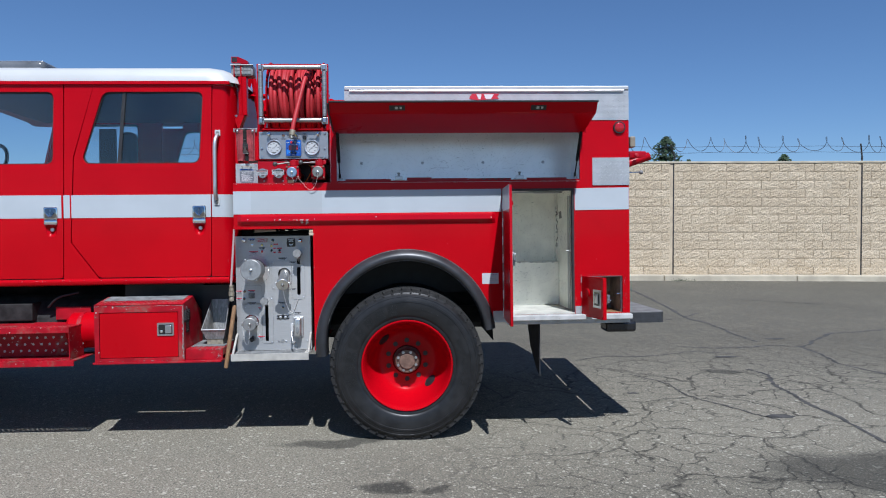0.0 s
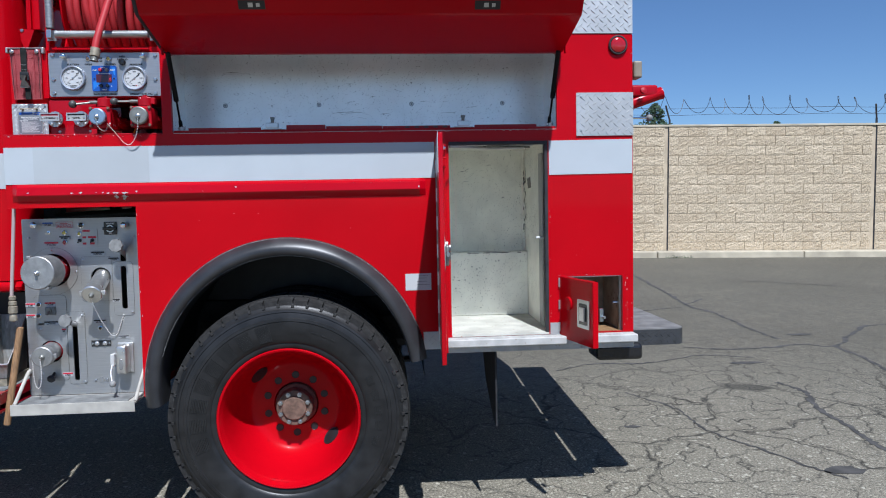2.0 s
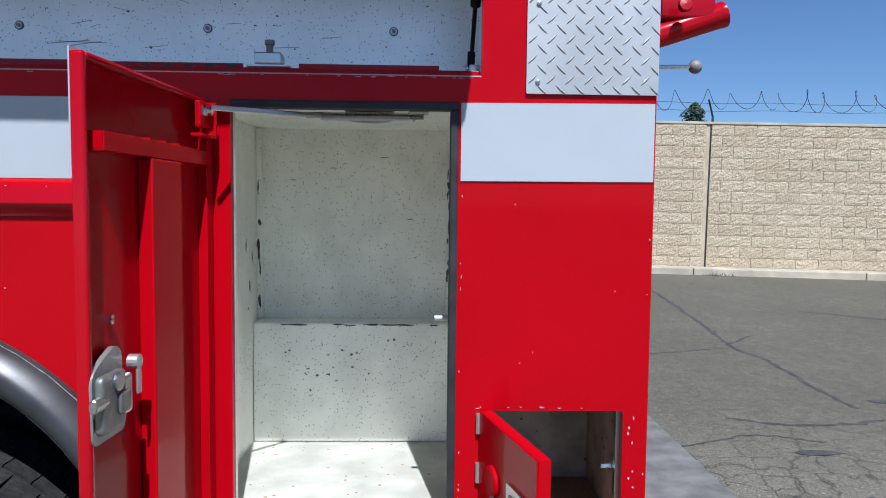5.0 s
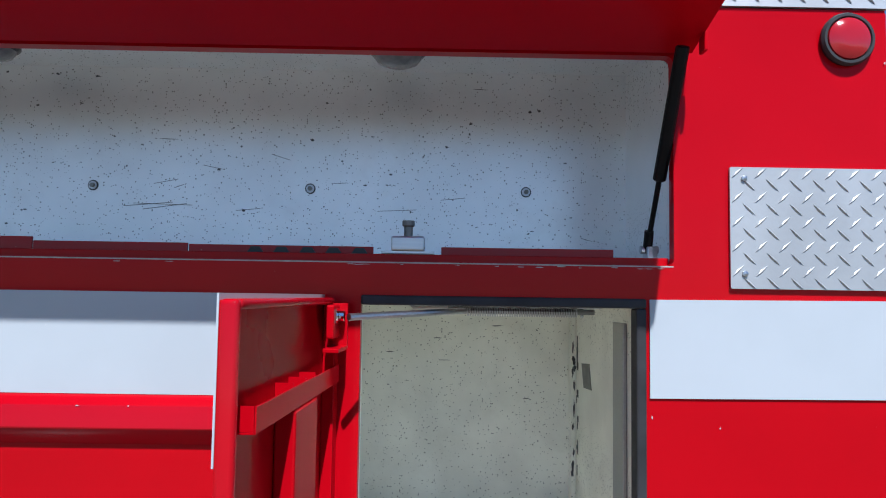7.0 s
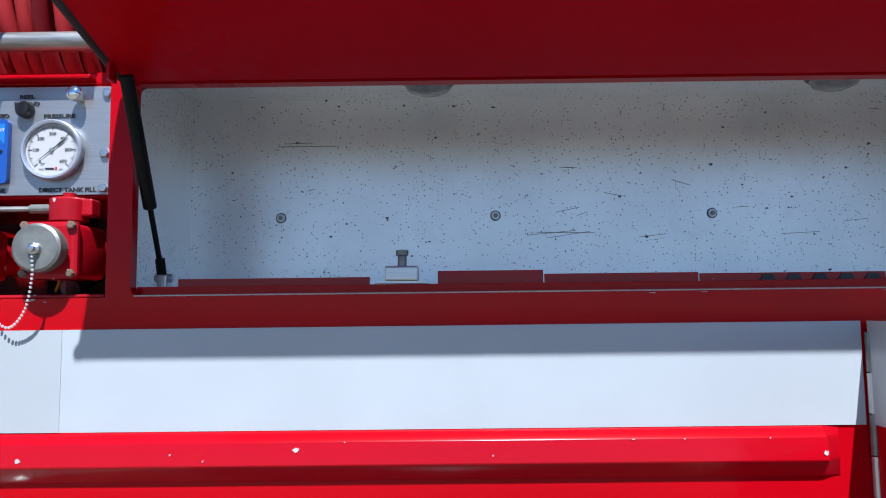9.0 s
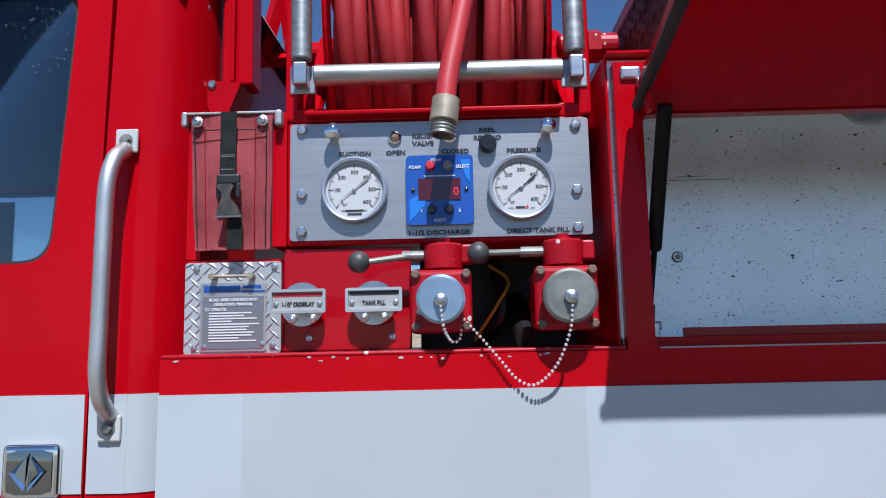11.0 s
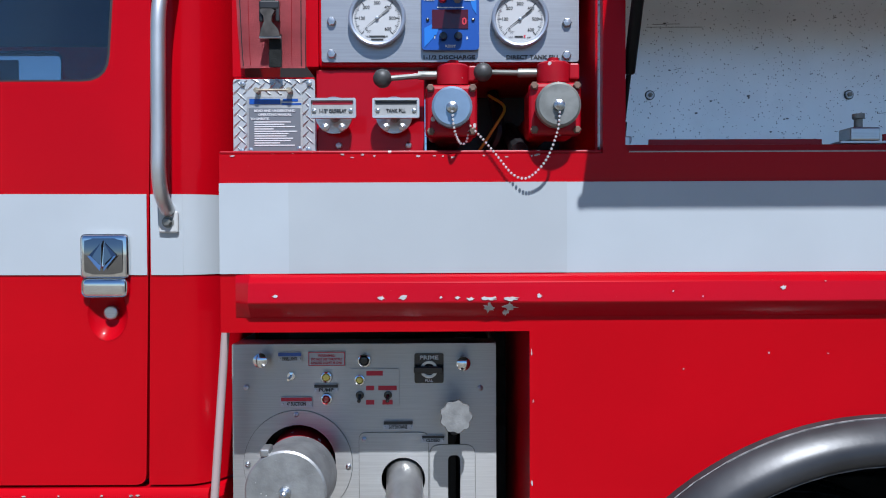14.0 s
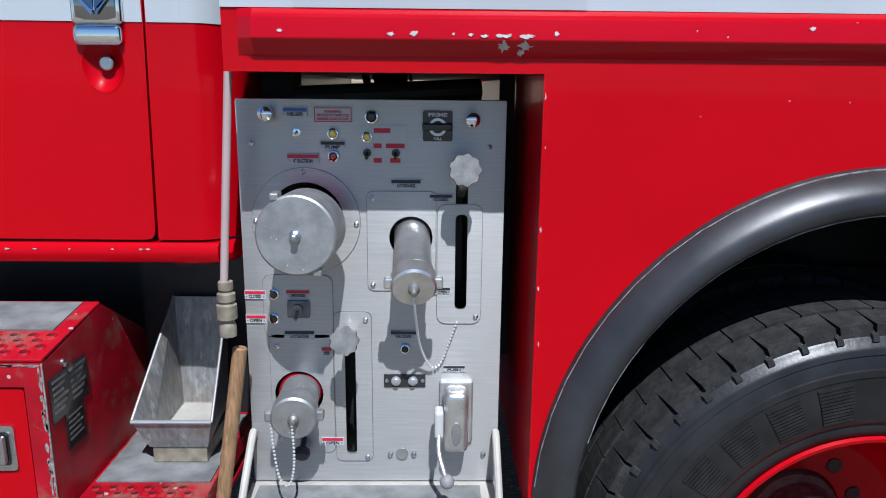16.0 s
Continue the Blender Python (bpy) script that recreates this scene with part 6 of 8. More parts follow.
def gauge(cx, cz, needle_tail, brand):
    y = GY - 0.003
    g = part("gauge", lathe([(0.050, 0), (0.051, 0.003), (0.051, 0.008), (0.052, 0.011), (0.0515, 0.014), (0.049, 0.016), (0.0455, 0.015), (0.044, 0.012), (0.044, 0.008)], (cx, y, cz), (0, -1, 0), 56), BEZEL, gp, "round pressure gauge in a grey bezel", smooth=40)
    part("dial", lathe([(0, 0.0085), (0.0445, 0.0085), (0.0445, 0.007)], (cx, y, cz), (0, -1, 0), 48), DIAL, g, "white dial with black figures")
    fy = y - 0.0092
    marks = []
    for i in range(61):
        a = radians(225 - 270 * i / 60)
        r0, r1, w = (0.0335, 0.041, 0.0007) if i % 10 == 0 else ((0.035, 0.041, 0.0005) if i % 5 == 0 else (0.0375, 0.041, 0.00035))
        d, e = Vector((math.cos(a), 0, math.sin(a))), Vector((-math.sin(a), 0, math.cos(a)))
        c = Vector((cx, fy, cz))
        b = bmesh.new()
        b.faces.new([b.verts.new(c + d * r0 - e * w), b.verts.new(c + d * r1 - e * w), b.verts.new(c + d * r1 + e * w), b.verts.new(c + d * r0 + e * w)][::-1])
        marks.append(b)
    part("scale_marks", join(*marks), INK, g)
    for i, n in enumerate(("0", "100", "200", "300", "400", "500", "600")):
        a = radians(225 - 270 * i / 6)
        part("figure", words(n, cx + 0.0275 * math.cos(a), cz + 0.0275 * math.sin(a) - 0.0028, 0.0082, fy, depth=0.0001, bold=0.01), INK, g)
    for text, dx, dz, size in (("30\"", -0.0145, -0.026, 0.006), ("VAC", -0.017, -0.0345, 0.0045), ("psi", 0.016, -0.0345, 0.0055)):
        part("figure", words(text, cx + dx, cz + dz, size, fy, depth=0.0001, bold=0.0), INK, g)
    if brand:
        part("maker_mark", join(box(cx - 0.010, cx + 0.005, fy - 0.0002, fy, cz - 0.0335, cz - 0.0305)), INK, g)
        part("maker_mark", box(cx + 0.0065, cx + 0.0095, fy - 0.0002, fy, cz - 0.034, cz - 0.029), RED_INK, g)
    else:
        part("maker_mark", join(box(cx - 0.014, cx + 0.014, fy - 0.0002, fy, cz - 0.0345, cz - 0.0315), box(cx - 0.011, cx + 0.011, fy - 0.0002, fy, cz - 0.040, cz - 0.037)), INK, g)
    a = radians(218)
    d, e = Vector((math.cos(a), 0, math.sin(a))), Vector((-math.sin(a), 0, math.cos(a)))
    c = Vector((cx, fy - 0.0015, cz))
    b = bmesh.new()
    b.faces.new([b.verts.new(p) for p in (c + d * 0.037, c + e * 0.0012, c - d * 0.012 + e * 0.0010, c - d * 0.014 + e * 0.0019, c - d * 0.026 + e * 0.0015, c - d * 0.029, c - d * 0.026 - e * 0.0015, c - d * 0.014 - e * 0.0019, c - d * 0.012 - e * 0.0010, c - e * 0.0012)])
    part("needle", b, INK if needle_tail else GREY_PLASTIC, g)
    part("needle_hub", lathe([(0.003, 0), (0.003, 0.002), (0, 0.0025)], (cx, fy - 0.001, cz), (0, -1, 0), 12), STEEL, g)


gauge(-0.884, 2.004, False, False)
gauge(-0.626, 2.002, True, True)

disp = part("foam_controller", plate(rounded(rect(-0.804, -0.700, 1.946, 2.055), 0.008, 4), (), GY - 0.014, GY - 0.0032), BLUE, truck, "blue foam controller with a dark red display", smooth=30)
part("light_panel", plate([(-0.799, 1.951), (-0.799, 1.985), (-0.770, 2.000), (-0.776, 1.975)], (), GY - 0.0148, GY - 0.0142), BLUE_LIGHT, disp)
part("light_panel", plate([(-0.720, 2.047), (-0.705, 2.047), (-0.705, 2.010), (-0.712, 2.020)], (), GY - 0.0148, GY - 0.0142), BLUE_LIGHT, disp)
part("display_window", plate(rect(-0.785, -0.720, 1.984, 2.018), (), GY - 0.0155, GY - 0.0145), DISPLAY, disp, "dark red display")
for text, x, z, size, w in (("FOAM", -0.790, 2.034, 0.0066, 0.018), ("SELECT", -0.716, 2.034, 0.0066, 0.021), ("FOAM", -0.757, 2.045, 0.006, None), ("RESET", -0.752, 1.9505, 0.006, 0.019)):
    part("lettering", words(text, x, z, size, GY - 0.0145, width=w), WHITE_INK, disp)
part("rule_line", box(-0.776, -0.728, GY - 0.0148, GY - 0.0145, 2.021, 2.0228), WHITE_INK, disp)
part("display_figure", words("0", -0.727, 1.991, 0.018, GY - 0.0157, depth=0.0002), RED_INK, disp)
part("arrow_mark", join(plate([(-0.779, 1.972), (-0.782, 1.972), (-0.7805, 1.965)], (), GY - 0.0148, GY - 0.0143), plate([(-0.7205, 1.965), (-0.7235, 1.965), (-0.722, 1.972)], (), GY - 0.0148, GY - 0.0143)), WHITE_INK, disp)
for bx, bz, mat in ((-0.766, 2.037, RED_INK), (-0.739, 2.037, GREY_PLASTIC), (-0.765, 1.969, BLACK_GLOSS), (-0.738, 1.969, BLACK_GLOSS)):
    part("push_button", lathe([(0.0075, 0), (0.0075, 0.008), (0.006, 0.011), (0, 0.0115)], (bx, GY - 0.014, bz), (0, -1, 0), 18), mat, disp, smooth=True)
for bx in (-0.793, -0.711):
    part("screw", lathe([(0.003, 0), (0.003, 0.002), (0, 0.003)], (bx, GY - 0.014, 2.0), (0, -1, 0), 10), BLACK_GLOSS, disp)

# small red valve panel with two named pull handles
vp = part("valve_panel", box(-0.998, -0.800, GY + 0.008, GY + 0.020, 1.758, 1.916, 0.002), RED_FADED, truck, "scratched red valve panel")
for bx, bz in ((-0.957, 1.777), (-0.829, 1.777)):
    part("panel_screw", lathe([(0, 0), (0.0065, 0.0005), (0.005, 0.003), (0, 0.004)], (bx, GY + 0.008, bz), (0, -1, 0), 12), STEEL, vp)
for cx, text in ((-0.962, "1-1/2\" CROSSLAY"), (-0.854, "TANK FILL")):
    h = part("pull_handle", plate([(cx + 0.033 * math.cos(radians(a)), 1.828 + 0.033 * math.sin(radians(a))) for a in range(0, 360, 12)], (), GY - 0.022, GY - 0.016), STEEL, vp, "chrome T-pull handle with a name plate")
    wx, wy = cx + 0.007, GY - 0.085  # the named grip stands out on a long stem
    part("handle_stem", rod((cx, GY + 0.008, 1.822), (wx, wy + 0.004, 1.826), 0.009, 14), GUN, h)
    part("name_plate", plate(rounded(rect(wx - 0.040, wx + 0.040, 1.812, 1.846), 0.003, 2), (rect(wx - 0.036, wx + 0.036, 1.816, 1.842),), wy - 0.004, wy + 0.004), SATIN, h)
    part("name_label", plate(rect(wx - 0.0358, wx + 0.0358, 1.8162, 1.8418), (), wy, wy + 0.0035), GREY_LABEL, h)
    part("label_band", box(wx - 0.034, wx + 0.034, wy - 0.0006, wy - 0.0001, 1.8355, 1.8408), RED_INK if text[0] == "1" else INK, h)
    part("lettering", words(text, wx, 1.8220, 0.0082, wy - 0.0005, width=0.046 if text[0] == "1" else 0.033), INK, h)
    for s in (-1, 1):
        part("screw", lathe([(0.004, 0), (0.0035, 0.002), (0, 0.003)], (wx + s * 0.031, wy, 1.825), (0, -1, 0), 10), STEEL, h)
        part("screw", lathe([(0.0075, 0), (0.0065, 0.003), (0, 0.005)], (cx + s * 0.015, GY - 0.022, 1.806), (0, -1, 0), 12), STEEL, h)

# instruction plate on tread plate
fp = part("instruction_plate", plate(rounded(rect(-1.146, -0.998, 1.757, 1.896), 0.004, 2), (), GY - 0.006, GY - 0.002), DIAMOND, truck, "aluminium tread plate with an instruction plate")
part("plate_backing", box(-1.144, -1.0, GY - 0.0018, GY + 0.06, 1.758, 1.90), RED, fp)
for x0, x1, z0, z1 in ((-1.145, -1.120, 1.76, 1.895), (-1.022, -0.999, 1.76, 1.895), (-1.118, -1.024, 1.868, 1.895)):
    part("tread_pattern", diamond_bars(x0, x1, z0, z1, 0.019, GY - 0.0062, 0.024), DIAMOND, fp)
ip = part("engraved_plate", plate(rounded(rect(-1.121, -1.020, 1.760, 1.864), 0.003, 2), (), GY - 0.0085, GY - 0.0064), PANEL, fp)
part("dark_field", plate(rect(-1.117, -1.024, 1.764, 1.843), (), GY - 0.0095, GY - 0.0087), DARK_PLATE, ip)
for text, x, z, size, w in (("READ AND UNDERSTAND", -1.070, 1.836, 0.0062, 0.074), ("OPERATING MANUAL", -1.070, 1.829, 0.0062, 0.060), ("TO OPERATE:", -1.097, 1.8215, 0.006, 0.034)):
    part("lettering", words(text, x, z, size, GY - 0.0098, width=w), WHITE_INK, ip)
part("print", bars(-1.107, -1.030, 1.819, 0.0042, 0.0020, GY - 0.0097, (0.85, 0.7, 0.95, 0.45, 1.0, 0.8, 0.75, 0.9, 0.85, 0.6, 0.95)), WHITE_INK, ip)
part("maker_mark", join(box(-1.116, -1.060, GY - 0.0092, GY - 0.0086, 1.850, 1.860), box(-1.056, -1.028, GY - 0.0092, GY - 0.0086, 1.855, 1.860), box(-1.058, -1.022, GY - 0.0092, GY - 0.0086, 1.849, 1.852)), BLUE, ip)
for bx, bz in ((-1.128, 1.887), (-1.008, 1.888), (-1.010, 1.768), (-1.130, 1.766), (-1.114, 1.768), (-1.026, 1.77)):
    part("screw", lathe([(0.005, 0), (0.0045, 0.003), (0, 0.004)], (bx, GY - 0.0066, bz), (0, -1, 0), 12), STEEL, fp)
part("finger_pull", join(rod((-1.100, GY - 0.022, 1.873), (-1.042, GY - 0.022, 1.873), 0.0025, 8), rod((-1.100, GY - 0.006, 1.873), (-1.100, GY - 0.024, 1.873), 0.005, 10), rod((-1.042, GY - 0.006, 1.873), (-1.042, GY - 0.024, 1.873), 0.005, 10)), BRASS_OLD, fp)

# canvas pouch with strap
bm = bmesh.new()
nx, nz = 14, 20
rows = []
for j in range(nz + 1):
    v = j / nz
    row = []
    for i in range(nx + 1):
        u = i / nx
        x0, x1 = -1.142 + 0.012 * v, -1.012 - 0.002 * v
        x = x0 + (x1 - x0) * u
        z = 2.128 - 0.214 * v
        y = GY - 0.012 - 0.012 * math.sin(math.pi * u) * math.sin(math.pi * min(1, v * 1.05)) + 0.006 * noise.noise(Vector((x * 18, z * 14, 3.1)))
        row.append(bm.verts.new((x, y, z)))
    rows.append(row)
for a, b in zip(rows, rows[1:]):
    for i in range(nx):
        bm.faces.new((a[i], a[i + 1], b[i + 1], b[i]))
bmesh.ops.solidify(bm, geom=bm.faces[:], thickness=0.004)
pouch = part("canvas_flap", bm, RED_CLOTH, truck, "faded red canvas flap with a black strap and buckle", smooth=True)
strap = part("strap", join(box(-1.088, -1.063, GY - 0.031, GY - 0.029, 2.020, 2.128, 0.0008), box(-1.075, -1.052, GY - 0.031, GY - 0.029, 1.912, 1.970, 0.0008)), STRAP, pouch, "black webbing strap")
bk = part("buckle", join(box(-1.090, -1.054, GY - 0.041, GY - 0.033, 2.011, 2.027, 0.003), box(-1.090, -1.083, GY - 0.040, GY - 0.034, 1.990, 2.013, 0.002), box(-1.061, -1.054, GY - 0.040, GY - 0.034, 1.990, 2.013, 0.002)), BLACK, pouch, "black side-release buckle")
part("buckle_tongue", plate([(-1.089, 2.008), (-1.084, 2.011), (-1.066, 2.011), (-1.061, 2.008), (-1.0665, 1.998), (-1.067, 1.989), (-1.0555, 1.975), (-1.0525, 1.963), (-1.0885, 1.963), (-1.0855, 1.975), (-1.080, 1.989), (-1.081, 1.998)], (), GY - 0.0445, GY - 0.036), BUCKLE, bk, "worn brown buckle tongue")
part("buckle_rim", box(-1.0895, -1.0515, GY - 0.0425, GY - 0.036, 1.960, 1.9635, 0.001), SATIN, bk)
for z_ in (2.036, 2.056, 2.0585):
    part("strap_stitch", box(-1.086, -1.065, GY - 0.0316, GY - 0.0308, z_, z_ + 0.0008), GREY_PLASTIC, strap)
for u0, u1 in ((-1.116, -1.110), (-1.036, -1.036)):
    part("seam", tube([(u0 + (u1 - u0) * i / 10, GY - 0.0222 - 0.0012 * math.sin(i), 2.122 - 0.0205 * i) for i in range(11)], 0.0006, 5), RED_WORN, pouch)
for u0, u1 in ((-1.134, -1.124), (-1.020, -1.020)):
    part("seam", tube([(u0 + (u1 - u0) * i / 10, GY - 0.0175 - 0.001 * math.sin(i), 2.122 - 0.0205 * i) for i in range(11)], 0.0009, 5), BLACK, pouch)
part("seam", tube([(-1.136 + 0.0118 * i, GY - 0.0200 - 0.0095 * math.sin(math.pi * i / 10), 2.100) for i in range(11)], 0.0009, 5), BLACK, pouch)
for bx in (-1.128, -1.0755, -1.026):
    part("rivet", lathe([(0.0088, 0), (0.0088, 0.002), (0.0058, 0.003), (0.005, 0.006), (0.002, 0.007), (0, 0.005)], (bx, GY - 0.0185, 2.116), (0, -1, 0), 12), STEEL, pouch)
part("flap_rail", join(box(-1.150, -1.0, GY - 0.016, GY - 0.006, 2.129, 2.133, 0.001), box(-1.155, -1.146, GY - 0.018, GY, 2.110, 2.134, 0.003), box(-1.008, -0.996, GY - 0.020, GY, 2.108, 2.134, 0.004)), ALLOY, pouch)
part("crosslay_bin", join(box(-1.148, -1.126, GY + 0.0, 7.3, 1.902, 2.135), box(-1.014, -0.992, GY + 0.0, 7.3, 1.92, 2.135), box(-1.139, -1.001, 5.42, 7.3, 1.902, 1.91)), RED, truck, "red crosslay hose bin")
part("bin_shadow_back", box(-1.139, -1.001, 5.6, 5.62, 1.91, 2.1), BLACK, truck)

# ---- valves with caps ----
# black sheet stands in for the shade inside the hollow valve bay
part("valve_bay_shade_sheet", box(-0.80, -0.502, 5.60, 5.612, 1.757, 1.92), BLACK, truck)
part("valve_bay_side", box(-0.5015, -0.4978, S + 0.0225, 5.75, 1.7575, 2.182), RED, truck)
part("side_roof", box(-0.5015, -0.397, S + 0.0005, 5.75, 2.1825, 2.186), RED, truck)


def valve(cx, cz, front, cap_mat, cap_r, label, ball_at):
    body = part("discharge_valve", box(cx - 0.041, cx + 0.041, front + 0.045, front + 0.14, cz - 0.044, cz + 0.042, 0.010, 3), RED_WORN, truck, label, smooth=40)
    part("valve_flange", box(cx - 0.045, cx + 0.044, front + 0.035, front + 0.047, cz - 0.047, cz + 0.045, 0.009, 3), RED_WORN, body)
    for sx in (-1, 1):
        for sz in (-1, 1):
            part("flange_bolt", lathe([(0.007, 0), (0.007, 0.005), (0.005, 0.007), (0, 0.007)], (cx + sx * 0.036, front + 0.035, cz + sz * 0.037), (0, -1, 0), 6), RUST, body)
    part("outlet", rod((cx, front + 0.04, cz), (cx, front + 0.012, cz), cap_r * 0.86, 24), GUN, body)
    cap = part("cap", lathe([(0, 0), (cap_r - 0.004, 0), (cap_r, 0.003), (cap_r, 0.020), (cap_r - 0.003, 0.023)], (cx, front, cz), (0, 1, 0), 40), cap_mat, body, smooth=35)
    part("cap_stud", lathe([(0.010, 0), (0.009, 0.006), (0.005, 0.008), (0.005, 0.013), (0, 0.015)], (cx, front, cz - 0.002), (0, -1, 0), 16), STEEL, cap, smooth=True)
    part("actuator", lathe([(0.018, 0), (0.018, 0.006), (0.029, 0.008), (0.029, 0.042), (0.026, 0.045), (0.010, 0.046), (0.010, 0.054), (0, 0.054)], (cx + 0.004, front + 0.085, cz + 0.041), (0, 0, 1), 28), RED_WORN, body, smooth=35)
    part("actuator_boss", box(cx + 0.030, cx + 0.048, front + 0.07, front + 0.10, cz + 0.056, cz + 0.084, 0.003), RED_WORN, body)
    bx, by, bz = ball_at
    part("lever", join(rod((bx + 0.012, by, bz), (cx - 0.045, front + 0.085, cz + 0.070), 0.0048, 10), rod((cx - 0.058, front + 0.085, cz + 0.070), (cx - 0.025, front + 0.085, cz + 0.070), 0.0078, 12)), GUN, body)
    part("ball_knob", ball(ball_at, 0.0165), KNOB_DARK, body, "dark grey ball knob", smooth=True)
    return body


valve(-0.752, 1.826, 5.182, BLUE_CAP, 0.034, "red discharge valve with a blue cap", (-0.872, 5.245, 1.886))
valve(-0.577, 1.826, 5.165, GUN, 0.037, "red discharge valve with a dark zinc cap", (-0.697, 5.235, 1.894))


def bead_chain(pts, per, name, parent, r=0.0026, gap=0.0064):
    path = smooth_path(pts, per)
    out, last = [], None
    for p in path:
        if last is None or (p - last).length > gap:
            bm = bmesh.new()
            bmesh.ops.create_icosphere(bm, subdivisions=1, radius=r, matrix=Matrix.Translation(p))
            out.append(bm)
            last = p
    return part(name, join(*out), CHAIN, parent, "steel bead chain", smooth=True)


bead_chain([(-0.577, 5.158, 1.812), (-0.580, 5.165, 1.78), (-0.597, 5.180, 1.735), (-0.625, 5.192, 1.708), (-0.650, 5.200, 1.715), (-0.675, 5.203, 1.745), (-0.700, 5.206, 1.775), (-0.722, 5.215, 1.80)], 60, "cap_chain", truck)
bead_chain([(-0.752, 5.172, 1.816), (-0.748, 5.180, 1.785), (-0.738, 5.205, 1.768), (-0.727, 5.213, 1.772), (-0.722, 5.222, 1.80)], 60, "cap_chain", truck)
part("yellow_wire", tube(smooth_path([(-0.70, 5.45, 1.77), (-0.66, 5.42, 1.83), (-0.64, 5.44, 1.87), (-0.67, 5.47, 1.90)], 6), 0.003, 6), YELLOW_WIRE, truck)
part("bay_hose", join(tube(smooth_path([(-0.69, 5.5, 1.76), (-0.65, 5.46, 1.82), (-0.66, 5.5, 1.91)], 6), 0.012, 8), rod((-0.62, 5.35, 1.77), (-0.62, 5.55, 1.84), 0.018, 10)), BLACK, truck)
part("bay_fitting", join(rod((-0.577, 5.30, 1.826), (-0.577, 5.6, 1.826), 0.03, 16), rod((-0.752, 5.31, 1.826), (-0.752, 5.6, 1.826), 0.03, 16)), RED_WORN, truck)

# ---- hose reel ----
RC = Vector((-0.755, 5.615, 2.365))
reel = new("hose_reel")
reel.parent = truck
reel.matrix_parent_inverse = Matrix.Translation(-truck.location)
reel["label"] = "red hose reel in a red frame with stainless rollers"
for x in (-0.985, -0.520):
    part("reel_post", box(x - 0.010, x + 0.010, 5.30, 5.345, 2.12, 2.575, 0.003), RED, reel)
    part("reel_side_plate", lathe([(0.24, -0.004), (0.285, -0.004), (0.288, 0), (0.285, 0.004), (0.24, 0.004)], (x + (0.045 if x < -0.7 else -0.045), RC.y, RC.z), (1, 0, 0), 48), RED, reel)
    for k in range(5):
        a = 2 * math.pi * k / 5 + 0.4
        xx = x + (0.045 if x < -0.7 else -0.045)
        part("reel_spoke", rod((xx, RC.y, RC.z), (xx, RC.y + 0.25 * math.cos(a), RC.z + 0.25 * math.sin(a)), 0.012, 8), RED, reel)
    part("reel_stand", join(rod((x, 5.42, 2.12), (x, RC.y, RC.z + 0.02), 0.018, 8), rod((x, 5.82, 2.12), (x, RC.y, RC.z + 0.02), 0.018, 8)), RED, reel)
for cb in (box(-0.992, -0.512, 5.302, 5.34, 2.118, 2.140, 0.003), box(-0.960, -0.560, 5.275, 5.30, 2.121, 2.128, 0.002), box(-0.992, -0.512, 5.31, 5.34, 2.560, 2.578, 0.003)):
    part("reel_cross_bar", cb, RED, reel)
part("reel_drum", rod((-0.94, RC.y, RC.z), (-0.57, RC.y, RC.z), 0.13, 28), BLACK, reel)
for z in (2.187, 2.548):
    rl = part("roller", rod((-0.945, 5.283, z), (-0.556, 5.283, z), 0.0165, 28, 0.002), ROLLER, reel, "stainless guide roller", smooth=35)
for x in (-0.966, -0.536):
    rl = part("roller", rod((x, 5.283, 2.213), (x, 5.283, 2.522), 0.0165, 28, 0.002), ROLLER, reel, "stainless guide roller", smooth=35)
    for z in (2.187, 2.548):
        blk = part("roller_block", box(x - 0.011, x + 0.011, 5.266, 5.30, z - 0.018, z + 0.018, 0.003), STEEL, reel)
        part("roller_plate", box(x - 0.021, x + 0.021, 5.2965, 5.302, z - 0.024, z + 0.022, 0.002), GAUGE_STEEL, reel)
rng = random.Random(8)
nw = 12
for layer, rad, cnt in ((0, 0.205, nw), (1, 0.232, nw - 1), (2, 0.255, 8)):
    for i in range(cnt):
        x = -0.905 + (i + 0.5 * (layer % 2)) * 0.31 / (nw - 1) + (0.05 if layer == 2 else 0) + rng.uniform(-0.006, 0.006)
        if layer == 2:
            x = -0.905 + i * 0.31 / 7 + rng.uniform(-0.012, 0.012)
        lean, ph, ecc = rng.uniform(-0.022, 0.022), rng.uniform(0, 6.28), rng.uniform(0.002, 0.016)
        pts = []
        for k in range(44):
            t = 2 * math.pi * k / 44
            r = rad + ecc * math.sin(t + ph) + 0.003 * math.sin(3 * t + ph)
            pts.append((x + lean * math.sin(t + ph), RC.y + r * math.cos(t), RC.z + r * math.sin(t)))
        part("hose_wrap", tube(pts, 0.0150, 12, True), HOSE, reel, "red rubber hose wrap" if i == 0 else "", smooth=True)
hose_end = part("hose_end", tube(smooth_path([(-0.60, 5.48, 2.60), (-0.635, 5.39, 2.565), (-0.665, 5.315, 2.49), (-0.688, 5.262, 2.38), (-0.710, 5.222, 2.27), (-0.733, 5.182, 2.15), (-0.740, 5.170, 2.098)], 8), 0.0148, 14), HOSE, reel, "red rubber hose end hanging over the rollers", smooth=True)
coupling = part("hose_coupling", lathe([(0.0155, 0), (0.0195, 0.002), (0.0200, 0.036), (0.0180, 0.038), (0.0150, 0.038)], (-0.738, 5.172, 2.106), (-0.13, -0.10, -1), 28), BRASS_OLD, hose_end, "worn metal coupling", smooth=35)
